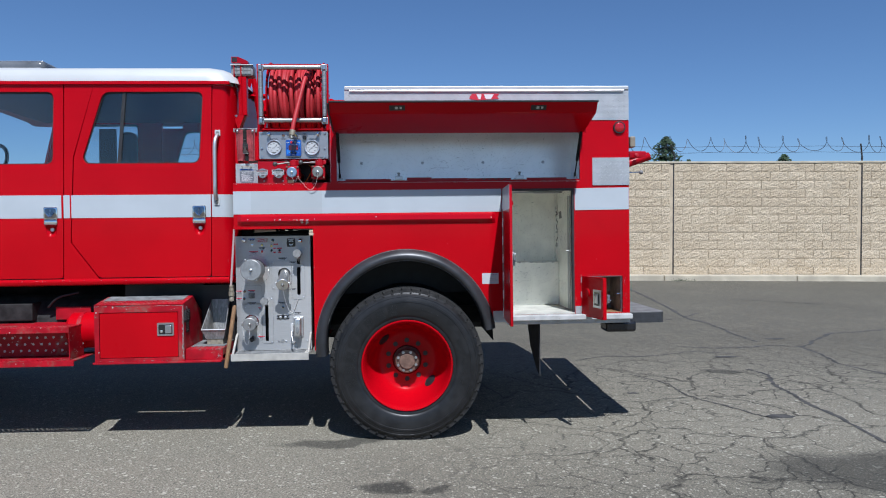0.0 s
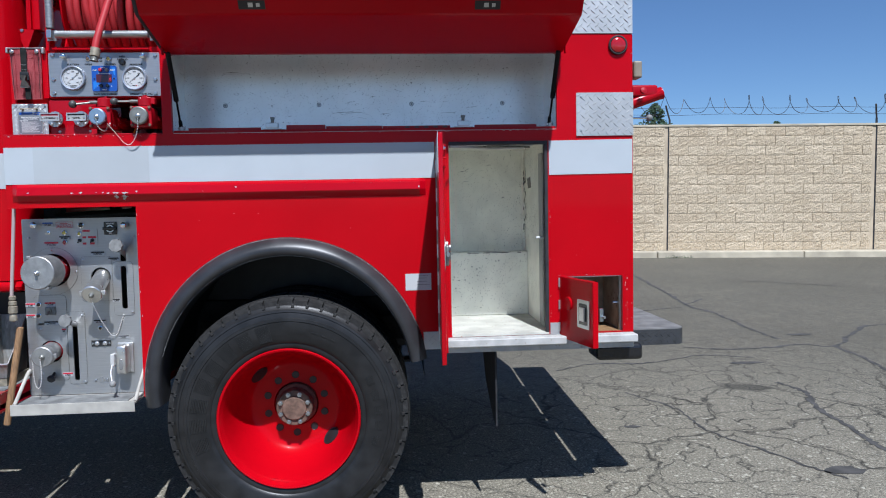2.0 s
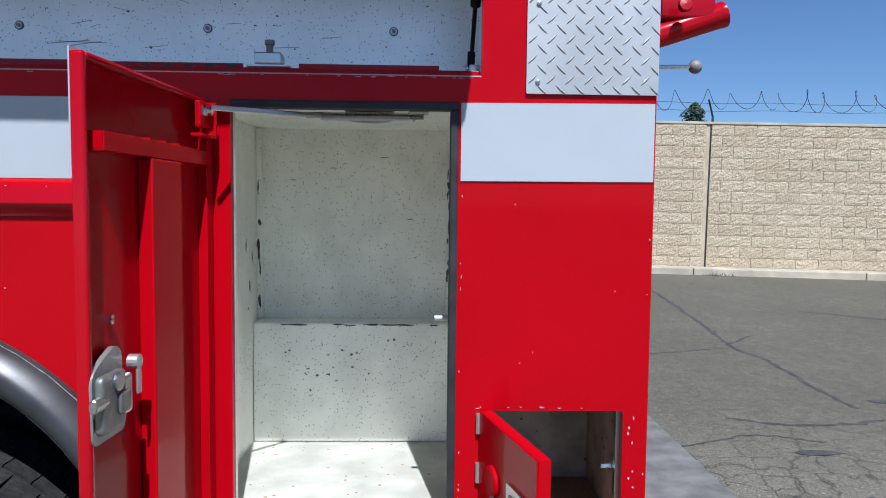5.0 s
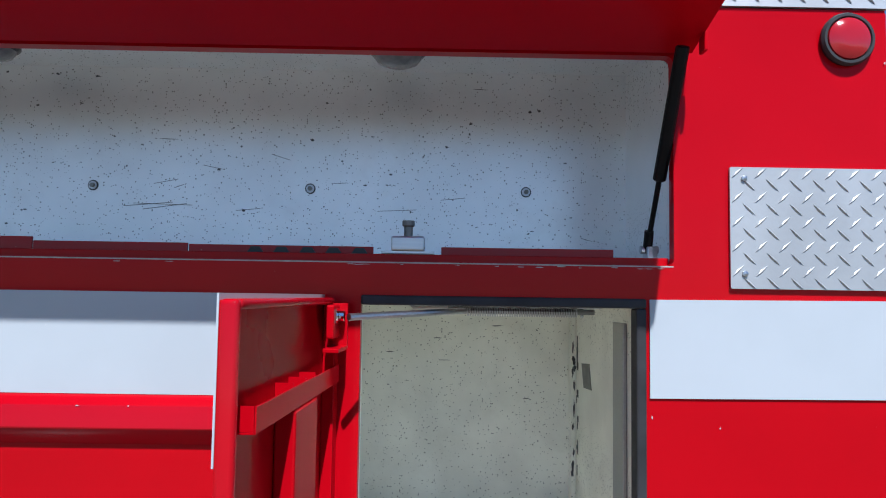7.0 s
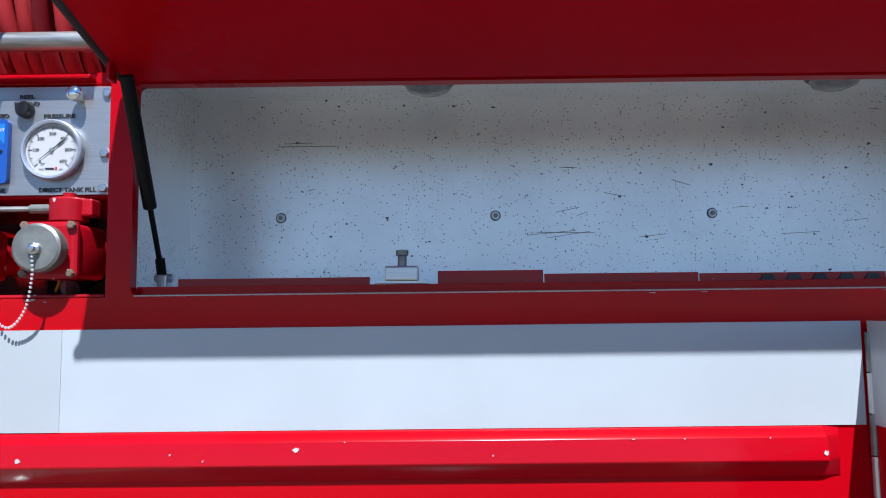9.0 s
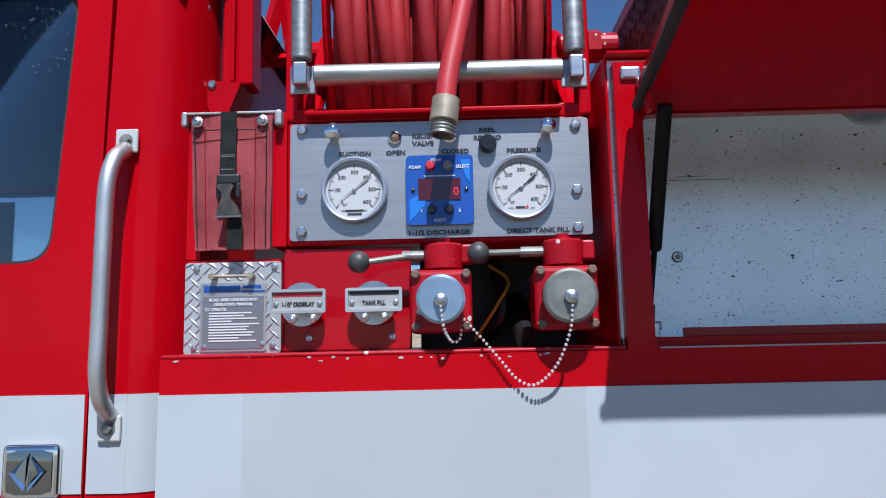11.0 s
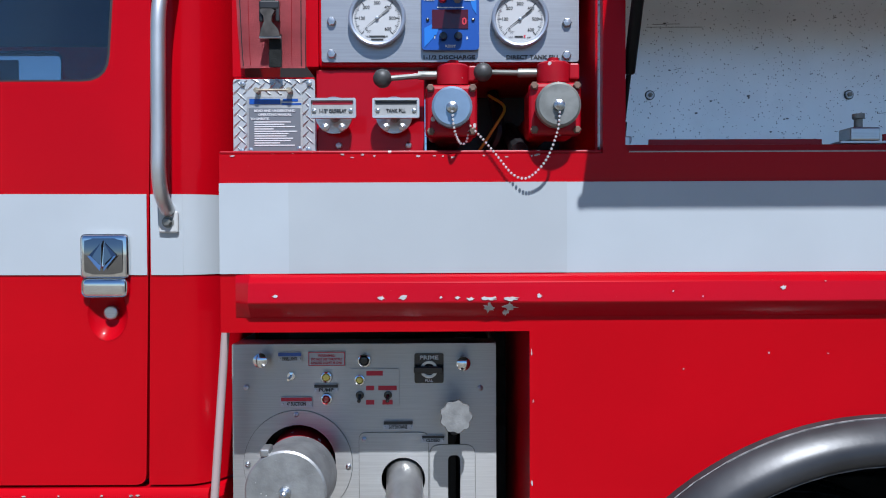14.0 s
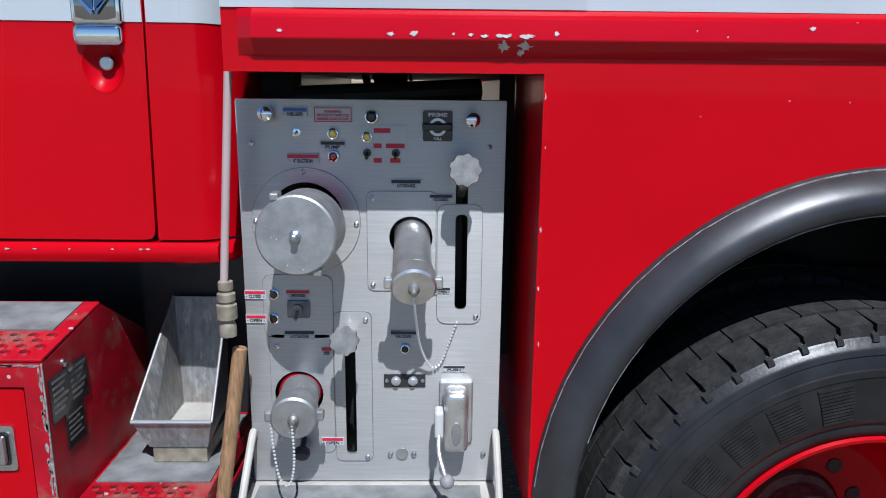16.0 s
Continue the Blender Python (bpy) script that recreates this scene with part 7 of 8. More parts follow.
part("coupling_thread", lathe([(0.0150, 0.037), (0.0172, 0.040), (0.0160, 0.042), (0.0172, 0.0445), (0.0160, 0.047), (0.0172, 0.0495), (0.0160, 0.052), (0.0168, 0.056), (0.0130, 0.057), (0.0115, 0.04), (0, 0.04)], (-0.738, 5.172, 2.106), (-0.13, -0.10, -1), 28), GUN, coupling, "dark threaded end", smooth=25)
part("reel_shaft", rod((-1.02, RC.y, RC.z), (-0.42, RC.y, RC.z), 0.022, 16), RED, reel)
part("reel_pipe", join(rod((-0.52, 5.55, 2.335), (-0.405, 5.55, 2.335), 0.026, 18, 0.003), rod((-0.465, 5.55, 2.335), (-0.44, 5.55, 2.335), 0.034, 6)), RED_WORN, truck, "short red pipe with a union")
part("hinge_end", box(-0.485, -0.455, S - 0.006, S + 0.012, 2.140, 2.160, 0.004), STEEL, truck)
part("reel_base", box(-0.99, -0.515, 5.36, 6.2, 2.10, 2.119), RED, truck)

# ---- frame work behind the cab with work lights ----
mount = part("mount_post", box(-1.166, -1.108, 5.505, 5.565, 2.262, 2.535, 0.003), RED, truck, "red square bracket post")
bm = bmesh.new()
lo = [(-1.170, 5.485, 2.165), (-1.160, 5.485, 2.165), (-1.160, 5.56, 2.165), (-1.170, 5.56, 2.165)]
hi = [(-1.200, 5.480, 2.262), (-1.122, 5.480, 2.255), (-1.122, 5.57, 2.255), (-1.200, 5.57, 2.262)]
lv, hv = [bm.verts.new(p) for p in lo], [bm.verts.new(p) for p in hi]
bm.faces.new(lv)
bm.faces.new(hv)
for i in range(4):
    bm.faces.new((lv[i], lv[(i + 1) % 4], hv[(i + 1) % 4], hv[i]))
part("gusset", bm, RED, mount)
for bx, bz in ((-1.203, 2.403), (-1.188, 2.252)):
    part("bracket_bolt", lathe([(0.009, 0), (0.009, 0.005), (0.006, 0.008), (0, 0.008)], (bx + 0.012, 5.484, bz), (0, -1, 0), 10), STEEL, mount)
part("bracket_fold", box(-1.146, -1.138, 5.488, 5.4995, 2.262, 2.61, 0.002), RED, mount)
part("bracket_fold", box(-1.192, -1.186, 5.484, 5.4995, 2.22, 2.61, 0.002), RED, mount)
for yy in (5.9, 6.9):
    part("truss_leg", rod((-1.145, yy, 2.66), (-1.068, yy, 2.12), 0.020, 4), RED, truck, "red welded truss leg")
    part("truss_leg", rod((-1.150, yy, 2.66), (-1.290, yy, 2.12), 0.020, 4), RED, truck, "red welded truss leg")
    part("truss_tie", rod((-1.215, yy, 2.470), (-1.050, yy, 2.470), 0.018, 4), RED, truck)
flood = part("work_light", box(-1.214, -1.058, 5.50, 5.60, 2.537, 2.615, 0.008, 3), ALLOY, truck, "silver work light with a ribbed lens under a red siren horn", smooth=40)
part("lens_recess", box(-1.200, -1.070, 5.4975, 5.5005, 2.546, 2.598, 0.001), GUN, flood)
for ix in range(5):
    for iz in range(2):
        part("light_cell", box(-1.197 + 0.0255 * ix, -1.1765 + 0.0255 * ix, 5.494, 5.4972, 2.549 + 0.0245 * iz, 2.570 + 0.0245 * iz, 0.002), CLEAR_LENS, flood)
part("light_hood", box(-1.216, -1.056, 5.485, 5.50, 2.609, 2.616, 0.002), ALLOY, flood)
part("light_knuckle", rod((-1.145, 5.56, 2.615), (-1.145, 5.56, 2.645), 0.012, 10), GUN, flood)
horn = part("siren_horn", chain_box((-1.212, 2.634, 2.676), (-1.165, 2.632, 2.676), (-1.098, 2.622, 2.646), 5.51, 5.575), RED_FADED, flood, "red square siren horn")
part("horn_mouth", box(-1.207, -1.172, 5.5085, 5.5098, 2.641, 2.671), BLACK, horn)
part("coupling_cluster", join(rod((-0.995, 5.85, 2.26), (-0.995, 5.85, 2.36), 0.018, 10), ball((-0.985, 5.83, 2.33), 0.022, 10)), GUN, truck)

# ---- pump panel ----
PY = 5.390
HOLES = [[(cx + r * math.cos(radians(a)), cz + r * math.sin(radians(a))) for a in range(0, 360, 12)] for cx, cz, r in ((-1.052, 1.168, 0.074), (-0.846, 1.133, 0.043), (-1.078, 0.800, 0.050))]
slot = lambda x0, x1, z0, z1: rounded(rect(x0, x1, z0, z1), (x1 - x0) * 0.45, 4)
SLOT1, SLOT2 = slot(-0.758, -0.734, 0.985, 1.245), slot(-0.982, -0.960, 0.664, 0.935)
panel = part("pump_panel", plate(rounded(rect(-1.180, -0.663, 0.600, 1.400), 0.004, 2), (*HOLES, SLOT1, SLOT2), PY, PY + 0.004), PANEL, truck, "brushed stainless pump operator panel")
part("panel_return", join(box(-0.6665, -0.663, PY + 0.0042, 5.56, 0.60, 1.400), box(-1.180, -1.1765, PY + 0.0042, 5.56, 0.60, 1.400), box(-1.176, -0.667, PY + 0.0042, 5.46, 1.396, 1.400)), PANEL, panel)
# added black sheet: blocks light behind the panel and darkens its holes
part("panel_light_block", box(-1.17, -0.67, 5.50, 5.51, 0.60, 1.36), BLACK, truck)
# overlay plates round the inlets
def ov(outer, holes):
    """A stainless overlay plate over a larger dark plate that draws the shade round its edge."""
    mx_, mz_ = (sum(p[k] for p in outer) / len(outer) for k in (0, 1))
    hx_, hz_ = max(abs(p[0] - mx_) for p in outer), max(abs(p[1] - mz_) for p in outer)
    rim_ = [(mx_ + (x - mx_) * (1 + 0.0011 / hx_), mz_ + (z - mz_) * (1 + 0.0011 / hz_)) for x, z in outer]
    o = part("overlay_plate", plate(outer, holes, PY - 0.0026, PY - 0.0008), PANEL, panel, "stainless overlay plate")
    part("edge_shade_line", plate(rim_, holes, PY - 0.0012, PY - 0.0003), GUN, o)


ov([(-1.052 + 0.106 * math.cos(radians(a)), 1.164 + 0.106 * math.sin(radians(a))) for a in range(0, 360, 8)], (HOLES[0],))
ov(rounded([(-1.143, 1.055), (-1.004, 1.055), (-1.004, 0.923), (-1.143, 0.923)], 0.02, 4), ())
ov(rounded([(-0.932, 1.225), (-0.797, 1.225), (-0.797, 1.024), (-0.932, 1.024)], 0.014, 4), (HOLES[1],))
ov(rounded([(-0.7935, 1.2), (-0.705, 1.2), (-0.705, 0.955), (-0.7935, 0.955)], 0.02, 4), (slot(-0.758, -0.734, 0.985, 1.18),))
ov(rounded([(-1.135, 0.93), (-1.006, 0.93), (-1.006, 0.668), (-1.135, 0.668)], 0.014, 4), (HOLES[2],))
ov(rounded([(-1.003, 0.978), (-0.927, 0.978), (-0.927, 0.648), (-1.003, 0.648)], 0.014, 4), (slot(-0.982, -0.960, 0.664, 0.935),))
for bx, bz in ((-1.152, 1.316), (-0.694, 1.312), (-1.055, 1.262), (-1.150, 1.165), (-0.953, 1.160), (-0.922, 1.212), (-0.922, 1.036), (-1.120, 0.905), (-0.938, 0.962), (-0.938, 0.656), (-1.120, 0.70), (-0.890, 0.663), (-0.840, 0.663), (-0.693, 0.663), (-0.715, 0.97)):
    part("panel_screw", lathe([(0.0055, 0), (0.005, 0.003), (0.002, 0.0045), (0, 0.0035)], (bx, PY - 0.0022, bz), (0, -1, 0), 12), STEEL, panel)
part("blank_plug", lathe([(0.013, 0), (0.0125, 0.003), (0, 0.004)], (-0.865, PY, 0.663), (0, -1, 0), 20), ALLOY, panel)


def tag(x0, x1, z0, z1, text, band, size=None, y=PY):
    t = part("name_tag", plate(rect(x0, x1, z0, z1), (), y - 0.0034, y - 0.0024), DIAL, panel, "small engraved name tag")
    h = z1 - z0
    if band:
        part("tag_band", box(x0 + 0.001, x1 - 0.001, y - 0.0040, y - 0.0036, z1 - h * 0.42, z1 - h * 0.06), band, t)
    part("lettering", words(text, (x0 + x1) / 2, z0 + h * 0.15, size or h * 0.52, y - 0.0042, depth=0.0002, width=(x1 - x0) * 0.60), INK, t)
    for s in (x0 + 0.0038, x1 - 0.0038):
        part("tag_rivet", lathe([(0.0022, 0), (0.0016, 0.0012), (0, 0.0016)], (s, y - 0.0036, z0 + h * 0.33), (0, -1, 0), 8), STEEL, t)


tag(-1.090, -1.043, 1.366, 1.385, "PANEL LIGHTS", BLUE)
tag(-1.020, -0.972, 1.305, 1.322, "PUMP", INK)
tag(-1.085, -1.023, 1.277, 1.297, "4\" SUCTION", RED_INK)
tag(-0.885, -0.826, 1.231, 1.249, "2-1/2\" DISCHARGE", INK)
tag(-0.810, -0.764, 1.205, 1.220, "CLOSED", INK)
tag(-1.180, -1.138, 1.006, 1.023, "CLOSED", RED_INK)
tag(-1.180, -1.139, 0.955, 0.972, "OPEN", RED_INK)
tag(-1.098, -1.049, 1.008, 1.025, "TANK SUCTION", RED_INK)
tag(-1.104, -1.042, 0.921, 0.939, "2-1/2\" SUCTION", INK)
tag(-1.030, -1.008, 0.884, 0.904, "OPEN", RED_INK)
tag(-1.034, -0.988, 0.684, 0.702, "OPEN", RED_INK)
tag(-0.799, -0.766, 1.017, 1.032, "OPEN", INK)
tag(-0.888, -0.834, 0.922, 0.939, "R.P.M. COUNTER", INK)
tag(-0.780, -0.734, 0.851, 0.864, "PUSH", INK)
wt = part("warning_tag", plate(rect(-1.031, -0.958, 1.357, 1.386), (), PY - 0.0034, PY - 0.0004), DIAL, panel, "red-lettered warning tag")
part("tag_border", plate(rect(-1.030, -0.959, 1.358, 1.385), (rect(-1.0285, -0.9605, 1.3595, 1.3835),), PY - 0.0040, PY - 0.0035), RED_INK, wt)
for t_, z_ in (("WARNING:", 1.3755), ("DO NOT SET THROTTLE", 1.3685), ("UNLESS LIGHT IS ON!", 1.3615)):
    part("lettering", words(t_, -0.9945, z_, 0.0066, PY - 0.0042, depth=0.0002, width=0.034 if t_[0] == "W" else 0.060), RED_INK, wt)
pr = part("primer_switch", plate(rounded(rect(-0.823, -0.766, 1.323, 1.381), 0.004, 3), (), PY - 0.004, PY - 0.0004), BLACK_GLOSS, panel, "black primer pull switch")
part("lettering", words("PRIME", -0.7945, 1.3695, 0.0105, PY - 0.0044, width=0.036), WHITE_INK, pr)
part("lettering", words("PULL", -0.7945, 1.3255, 0.007, PY - 0.0044), WHITE_INK, pr)
part("primer_ring", lathe([(0.012, 0), (0.017, 0.001), (0.017, 0.006), (0.012, 0.006)], (-0.7945, PY - 0.004, 1.350), (0, -1, 0), 24), STEEL, pr)
part("primer_bar", box(-0.824, -0.766, PY - 0.020, PY - 0.0105, 1.344, 1.358, 0.003), BLACK_GLOSS, pr)
cs = part("control_plate", plate(rounded(rect(-0.949, -0.853, 1.276, 1.351), 0.004, 3), (), PY - 0.003, PY - 0.0004), PANEL, panel, "small control plate with red legends")
for x0, x1, z0, z1 in ((-0.917, -0.885, 1.338, 1.347), (-0.918, -0.902, 1.309, 1.318), (-0.894, -0.858, 1.309, 1.318), (-0.918, -0.902, 1.281, 1.290), (-0.886, -0.866, 1.281, 1.290)):
    part("legend", box(x0, x1, PY - 0.0036, PY - 0.0031, z0, z1), RED_INK, cs)
for bx, bz in ((-0.930, 1.300), (-0.875, 1.300)):
    part("toggle", join(lathe([(0.008, 0), (0.008, 0.004), (0, 0.005)], (bx, PY - 0.003, bz), (0, -1, 0), 14), rod((bx, PY - 0.006, bz), (bx, PY - 0.024, bz - 0.008), 0.0035, 8)), BLACK_GLOSS, cs)
for bx, bz, mat, r in ((-0.930, 1.330, AMBER, 0.0075), (-0.995, 1.336, AMBER, 0.008), (-0.995, 1.293, RED_LENS, 0.008), (-1.121, 1.016, RUST, 0.008), (-1.123, 0.965, RUST, 0.008), (-0.921, 1.368, BLACK_GLOSS, 0.010), (-0.858, 0.901, BLACK_GLOSS, 0.007)):
    lamp = part("pilot_lamp", lathe([(r + 0.003, 0), (r + 0.0025, 0.005), (r, 0.006), (r, 0.003)], (bx, PY - 0.003, bz), (0, -1, 0), 20), CHROME, panel, "small round indicator")
    part("lens", lathe([(r, 0.003), (r * 0.7, 0.007), (0, 0.008)], (bx, PY - 0.003, bz), (0, -1, 0), 16), mat, lamp, smooth=True)
for bx, bz in ((-1.118, 1.373), (-0.728, 1.365)):
    part("chrome_knob", lathe([(0.008, 0), (0.008, 0.012), (0.013, 0.016), (0.015, 0.024), (0.0135, 0.031), (0.008, 0.035), (0, 0.036)], (bx, PY, bz), (0, -1, 0), 20), CHROME, panel, "domed chrome panel light", smooth=True)
part("toggle", join(lathe([(0.008, 0), (0.008, 0.004), (0, 0.005)], (-1.064, PY, 1.338), (0, -1, 0), 6), rod((-1.064, PY - 0.004, 1.338), (-1.066, PY - 0.022, 1.334), 0.003, 8)), CHROME, panel)
sw = part("rotary_switch", box(-1.095, -1.050, PY - 0.012, PY - 0.0004, 0.967, 1.004, 0.004), KNOB_GREY, panel, "guarded switch")
part("toggle", join(rod((-1.073, PY - 0.012, 0.987), (-1.073, PY - 0.020, 0.987), 0.011, 14), rod((-1.073, PY - 0.020, 0.985), (-1.074, PY - 0.034, 0.972), 0.004, 8)), GUN, sw)
dl = part("twin_port_label", plate(rect(-0.902, -0.816, 0.816, 0.844), (), PY - 0.0026, PY - 0.0004), INK, panel, "black label with two test ports")
for bx in (-0.877, -0.842):
    part("test_port", lathe([(0.010, 0), (0.010, 0.003), (0.006, 0.004), (0.006, 0.009), (0, 0.010)], (bx, PY - 0.0026, 0.830), (0, -1, 0), 18), SATIN, dl)
for bx in (-0.896, -0.822):
    part("screw", lathe([(0.0045, 0), (0.004, 0.002), (0, 0.003)], (bx, PY - 0.0026, 0.830), (0, -1, 0), 10), STEEL, dl)

# large suction cap
inlet = part("suction_inlet", rod((-1.052, PY + 0.06, 1.168), (-1.043, 5.246, 1.170), 0.060, 36), RED_WORN, panel, "large capped suction inlet", smooth=40)
bcap = part("suction_cap", lathe([(0, 0), (0.068, 0), (0.0715, 0.003), (0.0715, 0.098), (0.069, 0.101), (0.062, 0.101)], (-1.041, 5.214, 1.171), (0.05, 1, -0.015), 48), ALLOY, inlet, "pitted cast aluminium cap", smooth=35)
part("cap_stud", lathe([(0.011, 0), (0.010, 0.006), (0.006, 0.008), (0.006, 0.018), (0.003, 0.020), (0, 0.020)], (-1.041, 5.214, 1.171), (0, -1, 0), 14), STEEL, bcap)
for a in (118, 298):
    c = Vector((-1.041 + 0.076 * math.cos(radians(a)), 5.23, 1.171 + 0.076 * math.sin(radians(a))))
    part("cap_lug", box(c.x - 0.008, c.x + 0.008, 5.216, 5.25, c.z - 0.007, c.z + 0.007, 0.003), ALLOY, bcap)


def outlet(a, b, r, cap_r, label, chrome, tube_mat=None):
    a, b = Vector(a), Vector(b)
    d = (b - a).normalized()
    o = part("outlet", rod(a, b - d * 0.012, r, 32), tube_mat or chrome, panel, label, smooth=40)
    cap = part("outlet_cap", lathe([(r, -0.052), (r + 0.003, -0.050), (r + 0.003, -0.040), (cap_r - 0.003, -0.036), (cap_r, -0.032), (cap_r, -0.004), (cap_r - 0.004, 0), (0, 0)], b, d, 40), chrome, o, smooth=35)
    side = d.cross(Vector((0, 0, 1))).normalized()
    for s in (-1, 1):
        c = b - d * 0.018 + side * s * (cap_r + 0.004)
        part("cap_lug", box(c.x - 0.008, c.x + 0.008, c.y - 0.010, c.y + 0.010, c.z - 0.011, c.z + 0.011, 0.004), chrome, cap)
    part("cap_stud", lathe([(0.011, 0), (0.011, 0.006), (0.006, 0.010), (0.005, 0.018), (0, 0.019)], b, d, 14), GUN, cap, smooth=True)
    return o


outlet((-0.846, PY + 0.05, 1.150), (-0.837, 5.254, 1.066), 0.036, 0.0425, "bright capped discharge outlet", POLISHED)
outlet((-1.078, PY + 0.05, 0.808), (-1.070, 5.278, 0.796), 0.040, 0.0455, "cast capped suction outlet", ALLOY)
part("outlet_collar", lathe([(0.0405, -0.012), (0.0435, -0.010), (0.0435, 0.004), (0.0405, 0.006)], (-1.077, PY + 0.004, 0.8015), (0.06, -1, -0.1), 32), RED_WORN, panel, "red outlet collar")
bead_chain([(-0.837, 5.240, 1.060), (-0.833, 5.285, 0.99), (-0.826, 5.345, 0.92), (-0.806, 5.375, 0.868), (-0.785, 5.382, 0.872), (-0.768, 5.383, 0.915), (-0.753, 5.383, 0.958)], 80, "cap_chain", panel, 0.0031, 0.0072)
bead_chain([(-1.070, 5.262, 0.790), (-1.068, 5.262, 0.72), (-1.076, 5.264, 0.672), (-1.090, 5.268, 0.662), (-1.103, 5.274, 0.685), (-1.113, 5.285, 0.74), (-1.118, 5.292, 0.790)], 80, "cap_chain", panel, 0.0031, 0.0072)


def scalloped(c, r, axis, name, parent):
    bm = lathe([(0, 0), (r * 0.96, 0), (r, 0.003), (r, 0.015), (r * 0.9, 0.019), (0, 0.019)], c, axis, 48)
    ax = Vector(axis).normalized()
    for v in bm.verts:
        q = v.co - Vector(c)
        rad = q - ax * q.dot(ax)
        if rad.length > r * 0.7:
            a = math.atan2(rad.z, rad.x)
            v.co += rad.normalized() * 0.0018 * math.cos(9 * a)
    return part(name, bm, KNOB_GREY, parent, "grey scalloped knob", smooth=30)


for kx, ky, kz, r, tz in ((-0.744, 5.300, 1.277, 0.029, 1.215), (-0.970, 5.285, 0.952, 0.027, 0.905)):
    k_ = scalloped((kx, ky, kz), r, (0, 1, -0.1), "throttle_knob", panel)
    part("knob_shaft", rod((kx, ky + 0.015, kz - 0.005), (kx, PY + 0.05, tz), 0.010, 14), SATIN, k_)
# twist lever box
lb = part("lever_box", box(-0.787, -0.717, PY - 0.010, PY - 0.0004, 0.694, 0.832, 0.004), SATIN, panel, "chromed throttle lever box with a ball lever")
part("lever_housing", box(-0.778, -0.728, 5.325, PY - 0.0102, 0.696, 0.828, 0.014, 4), POLISHED, lb, smooth=40)
bm = lathe([(0, 0), (0.009, 0), (0.010, 0.0012), (0.010, 0.002)], (0, 0, 0), (0, 1, 0), 24)
bmesh.ops.scale(bm, vec=(1, 1, 2.6), verts=bm.verts)
bm.transform(Matrix.Translation((-0.753, 5.3232, 0.742)))
part("maker_badge", bm, ALLOY, lb, "plain oval badge")
part("lever_hub", box(-0.797, -0.779, 5.315, 5.352, 0.735, 0.792, 0.005), WHITE_PAINT, lb)
part("lever_arm", tube(smooth_path([(-0.788, 5.325, 0.750), (-0.788, 5.300, 0.715), (-0.778, 5.278, 0.685), (-0.773, 5.272, 0.672)], 6), 0.005, 10), SATIN, lb, smooth=True)
part("lever_ball", ball((-0.772, 5.270, 0.668), 0.0145), GREY_PLASTIC, lb, "grey ball knob", smooth=True)
# shelf under the panel
shelf = part("panel_shelf", join(box(-1.185, -0.664, 5.222, 5.46, 0.588, 0.597, 0.002), box(-1.185, -0.664, 5.217, 5.2215, 0.556, 0.604, 0.0015)), DIRTY_WHITE, truck, "dirty white shelf under the pump panel")
part("shelf_mat", box(-1.165, -0.70, 5.24, 5.37, 0.5975, 0.6005), GRIP_GREY, shelf)
for x in (-1.176, -0.668):
    part("shelf_brace", tube(smooth_path([(x, 5.388, 0.705), (x, 5.37, 0.71), (x, 5.25, 0.608), (x, 5.232, 0.598)], 6), 0.008, 10), DIRTY_WHITE, shelf, smooth=True)

# ---- gauge tube, wooden handle, trough and steps beside the cab ----
st = part("drain_tube", rod((-1.166, 5.305, 1.45), (-1.194, 5.30, 1.06), 0.0075, 14), TAN_HOSE, truck, "faded pink drain tube with a brass fitting", smooth=True)
part("tube_fitting", lathe([(0.009, 0), (0.014, 0.003), (0.014, 0.018), (0.010, 0.022), (0.017, 0.026), (0.017, 0.040), (0.013, 0.044), (0.019, 0.048), (0.019, 0.075), (0.012, 0.080), (0.016, 0.09), (0.016, 0.11), (0, 0.115)], (-1.192, 5.302, 1.068), (0, 0, -1), 20), BRASS_OLD, st, smooth=35)
tagged(part("wooden_handle", rod((-1.178, 5.328, 0.925), (-1.236, 5.285, 0.50), 0.0145, 16, 0.003), WOOD, None, "", smooth=True), "worn wooden tool handle leaning by the pump panel", "handle")

SBX0, SBX1, SBY = -2.062, -1.482, 5.178
sb = part("step_box", plate(rect(SBX0, SBX1, 0.575, 0.950), (rect(SBX0 + 0.03, SBX1 - 0.035, 0.600, 0.905),), SBY, SBY + 0.02), RED_STEP, truck, "worn red step locker under the cab")
for ex in (SBX0, SBX1 - 0.006):
    bm = bmesh.new()
    loop = [(SBY + 0.0205, 0.575), (5.72, 0.575), (5.72, 0.80), (5.415, 0.985), (SBY + 0.0205, 0.950)]
    fa = [bm.verts.new((ex, y, z)) for y, z in loop]
    fb = [bm.verts.new((ex + 0.006, y, z)) for y, z in loop]
    bm.faces.new(fa)
    bm.faces.new(fb)
    for k_ in range(5):
        bm.faces.new((fa[k_], fa[(k_ + 1) % 5], fb[(k_ + 1) % 5], fb[k_]))
    part("box_end", bm, RED_STEP, sb)
SLOPE = Matrix.Translation((0, SBY, 0.950)) @ Matrix.Rotation(math.atan2(0.035, 0.235), 4, "X") @ Matrix.Translation((0, -SBY, -0.950))


def on_box_top(bm):
    bm.transform(SLOPE)
    return bm


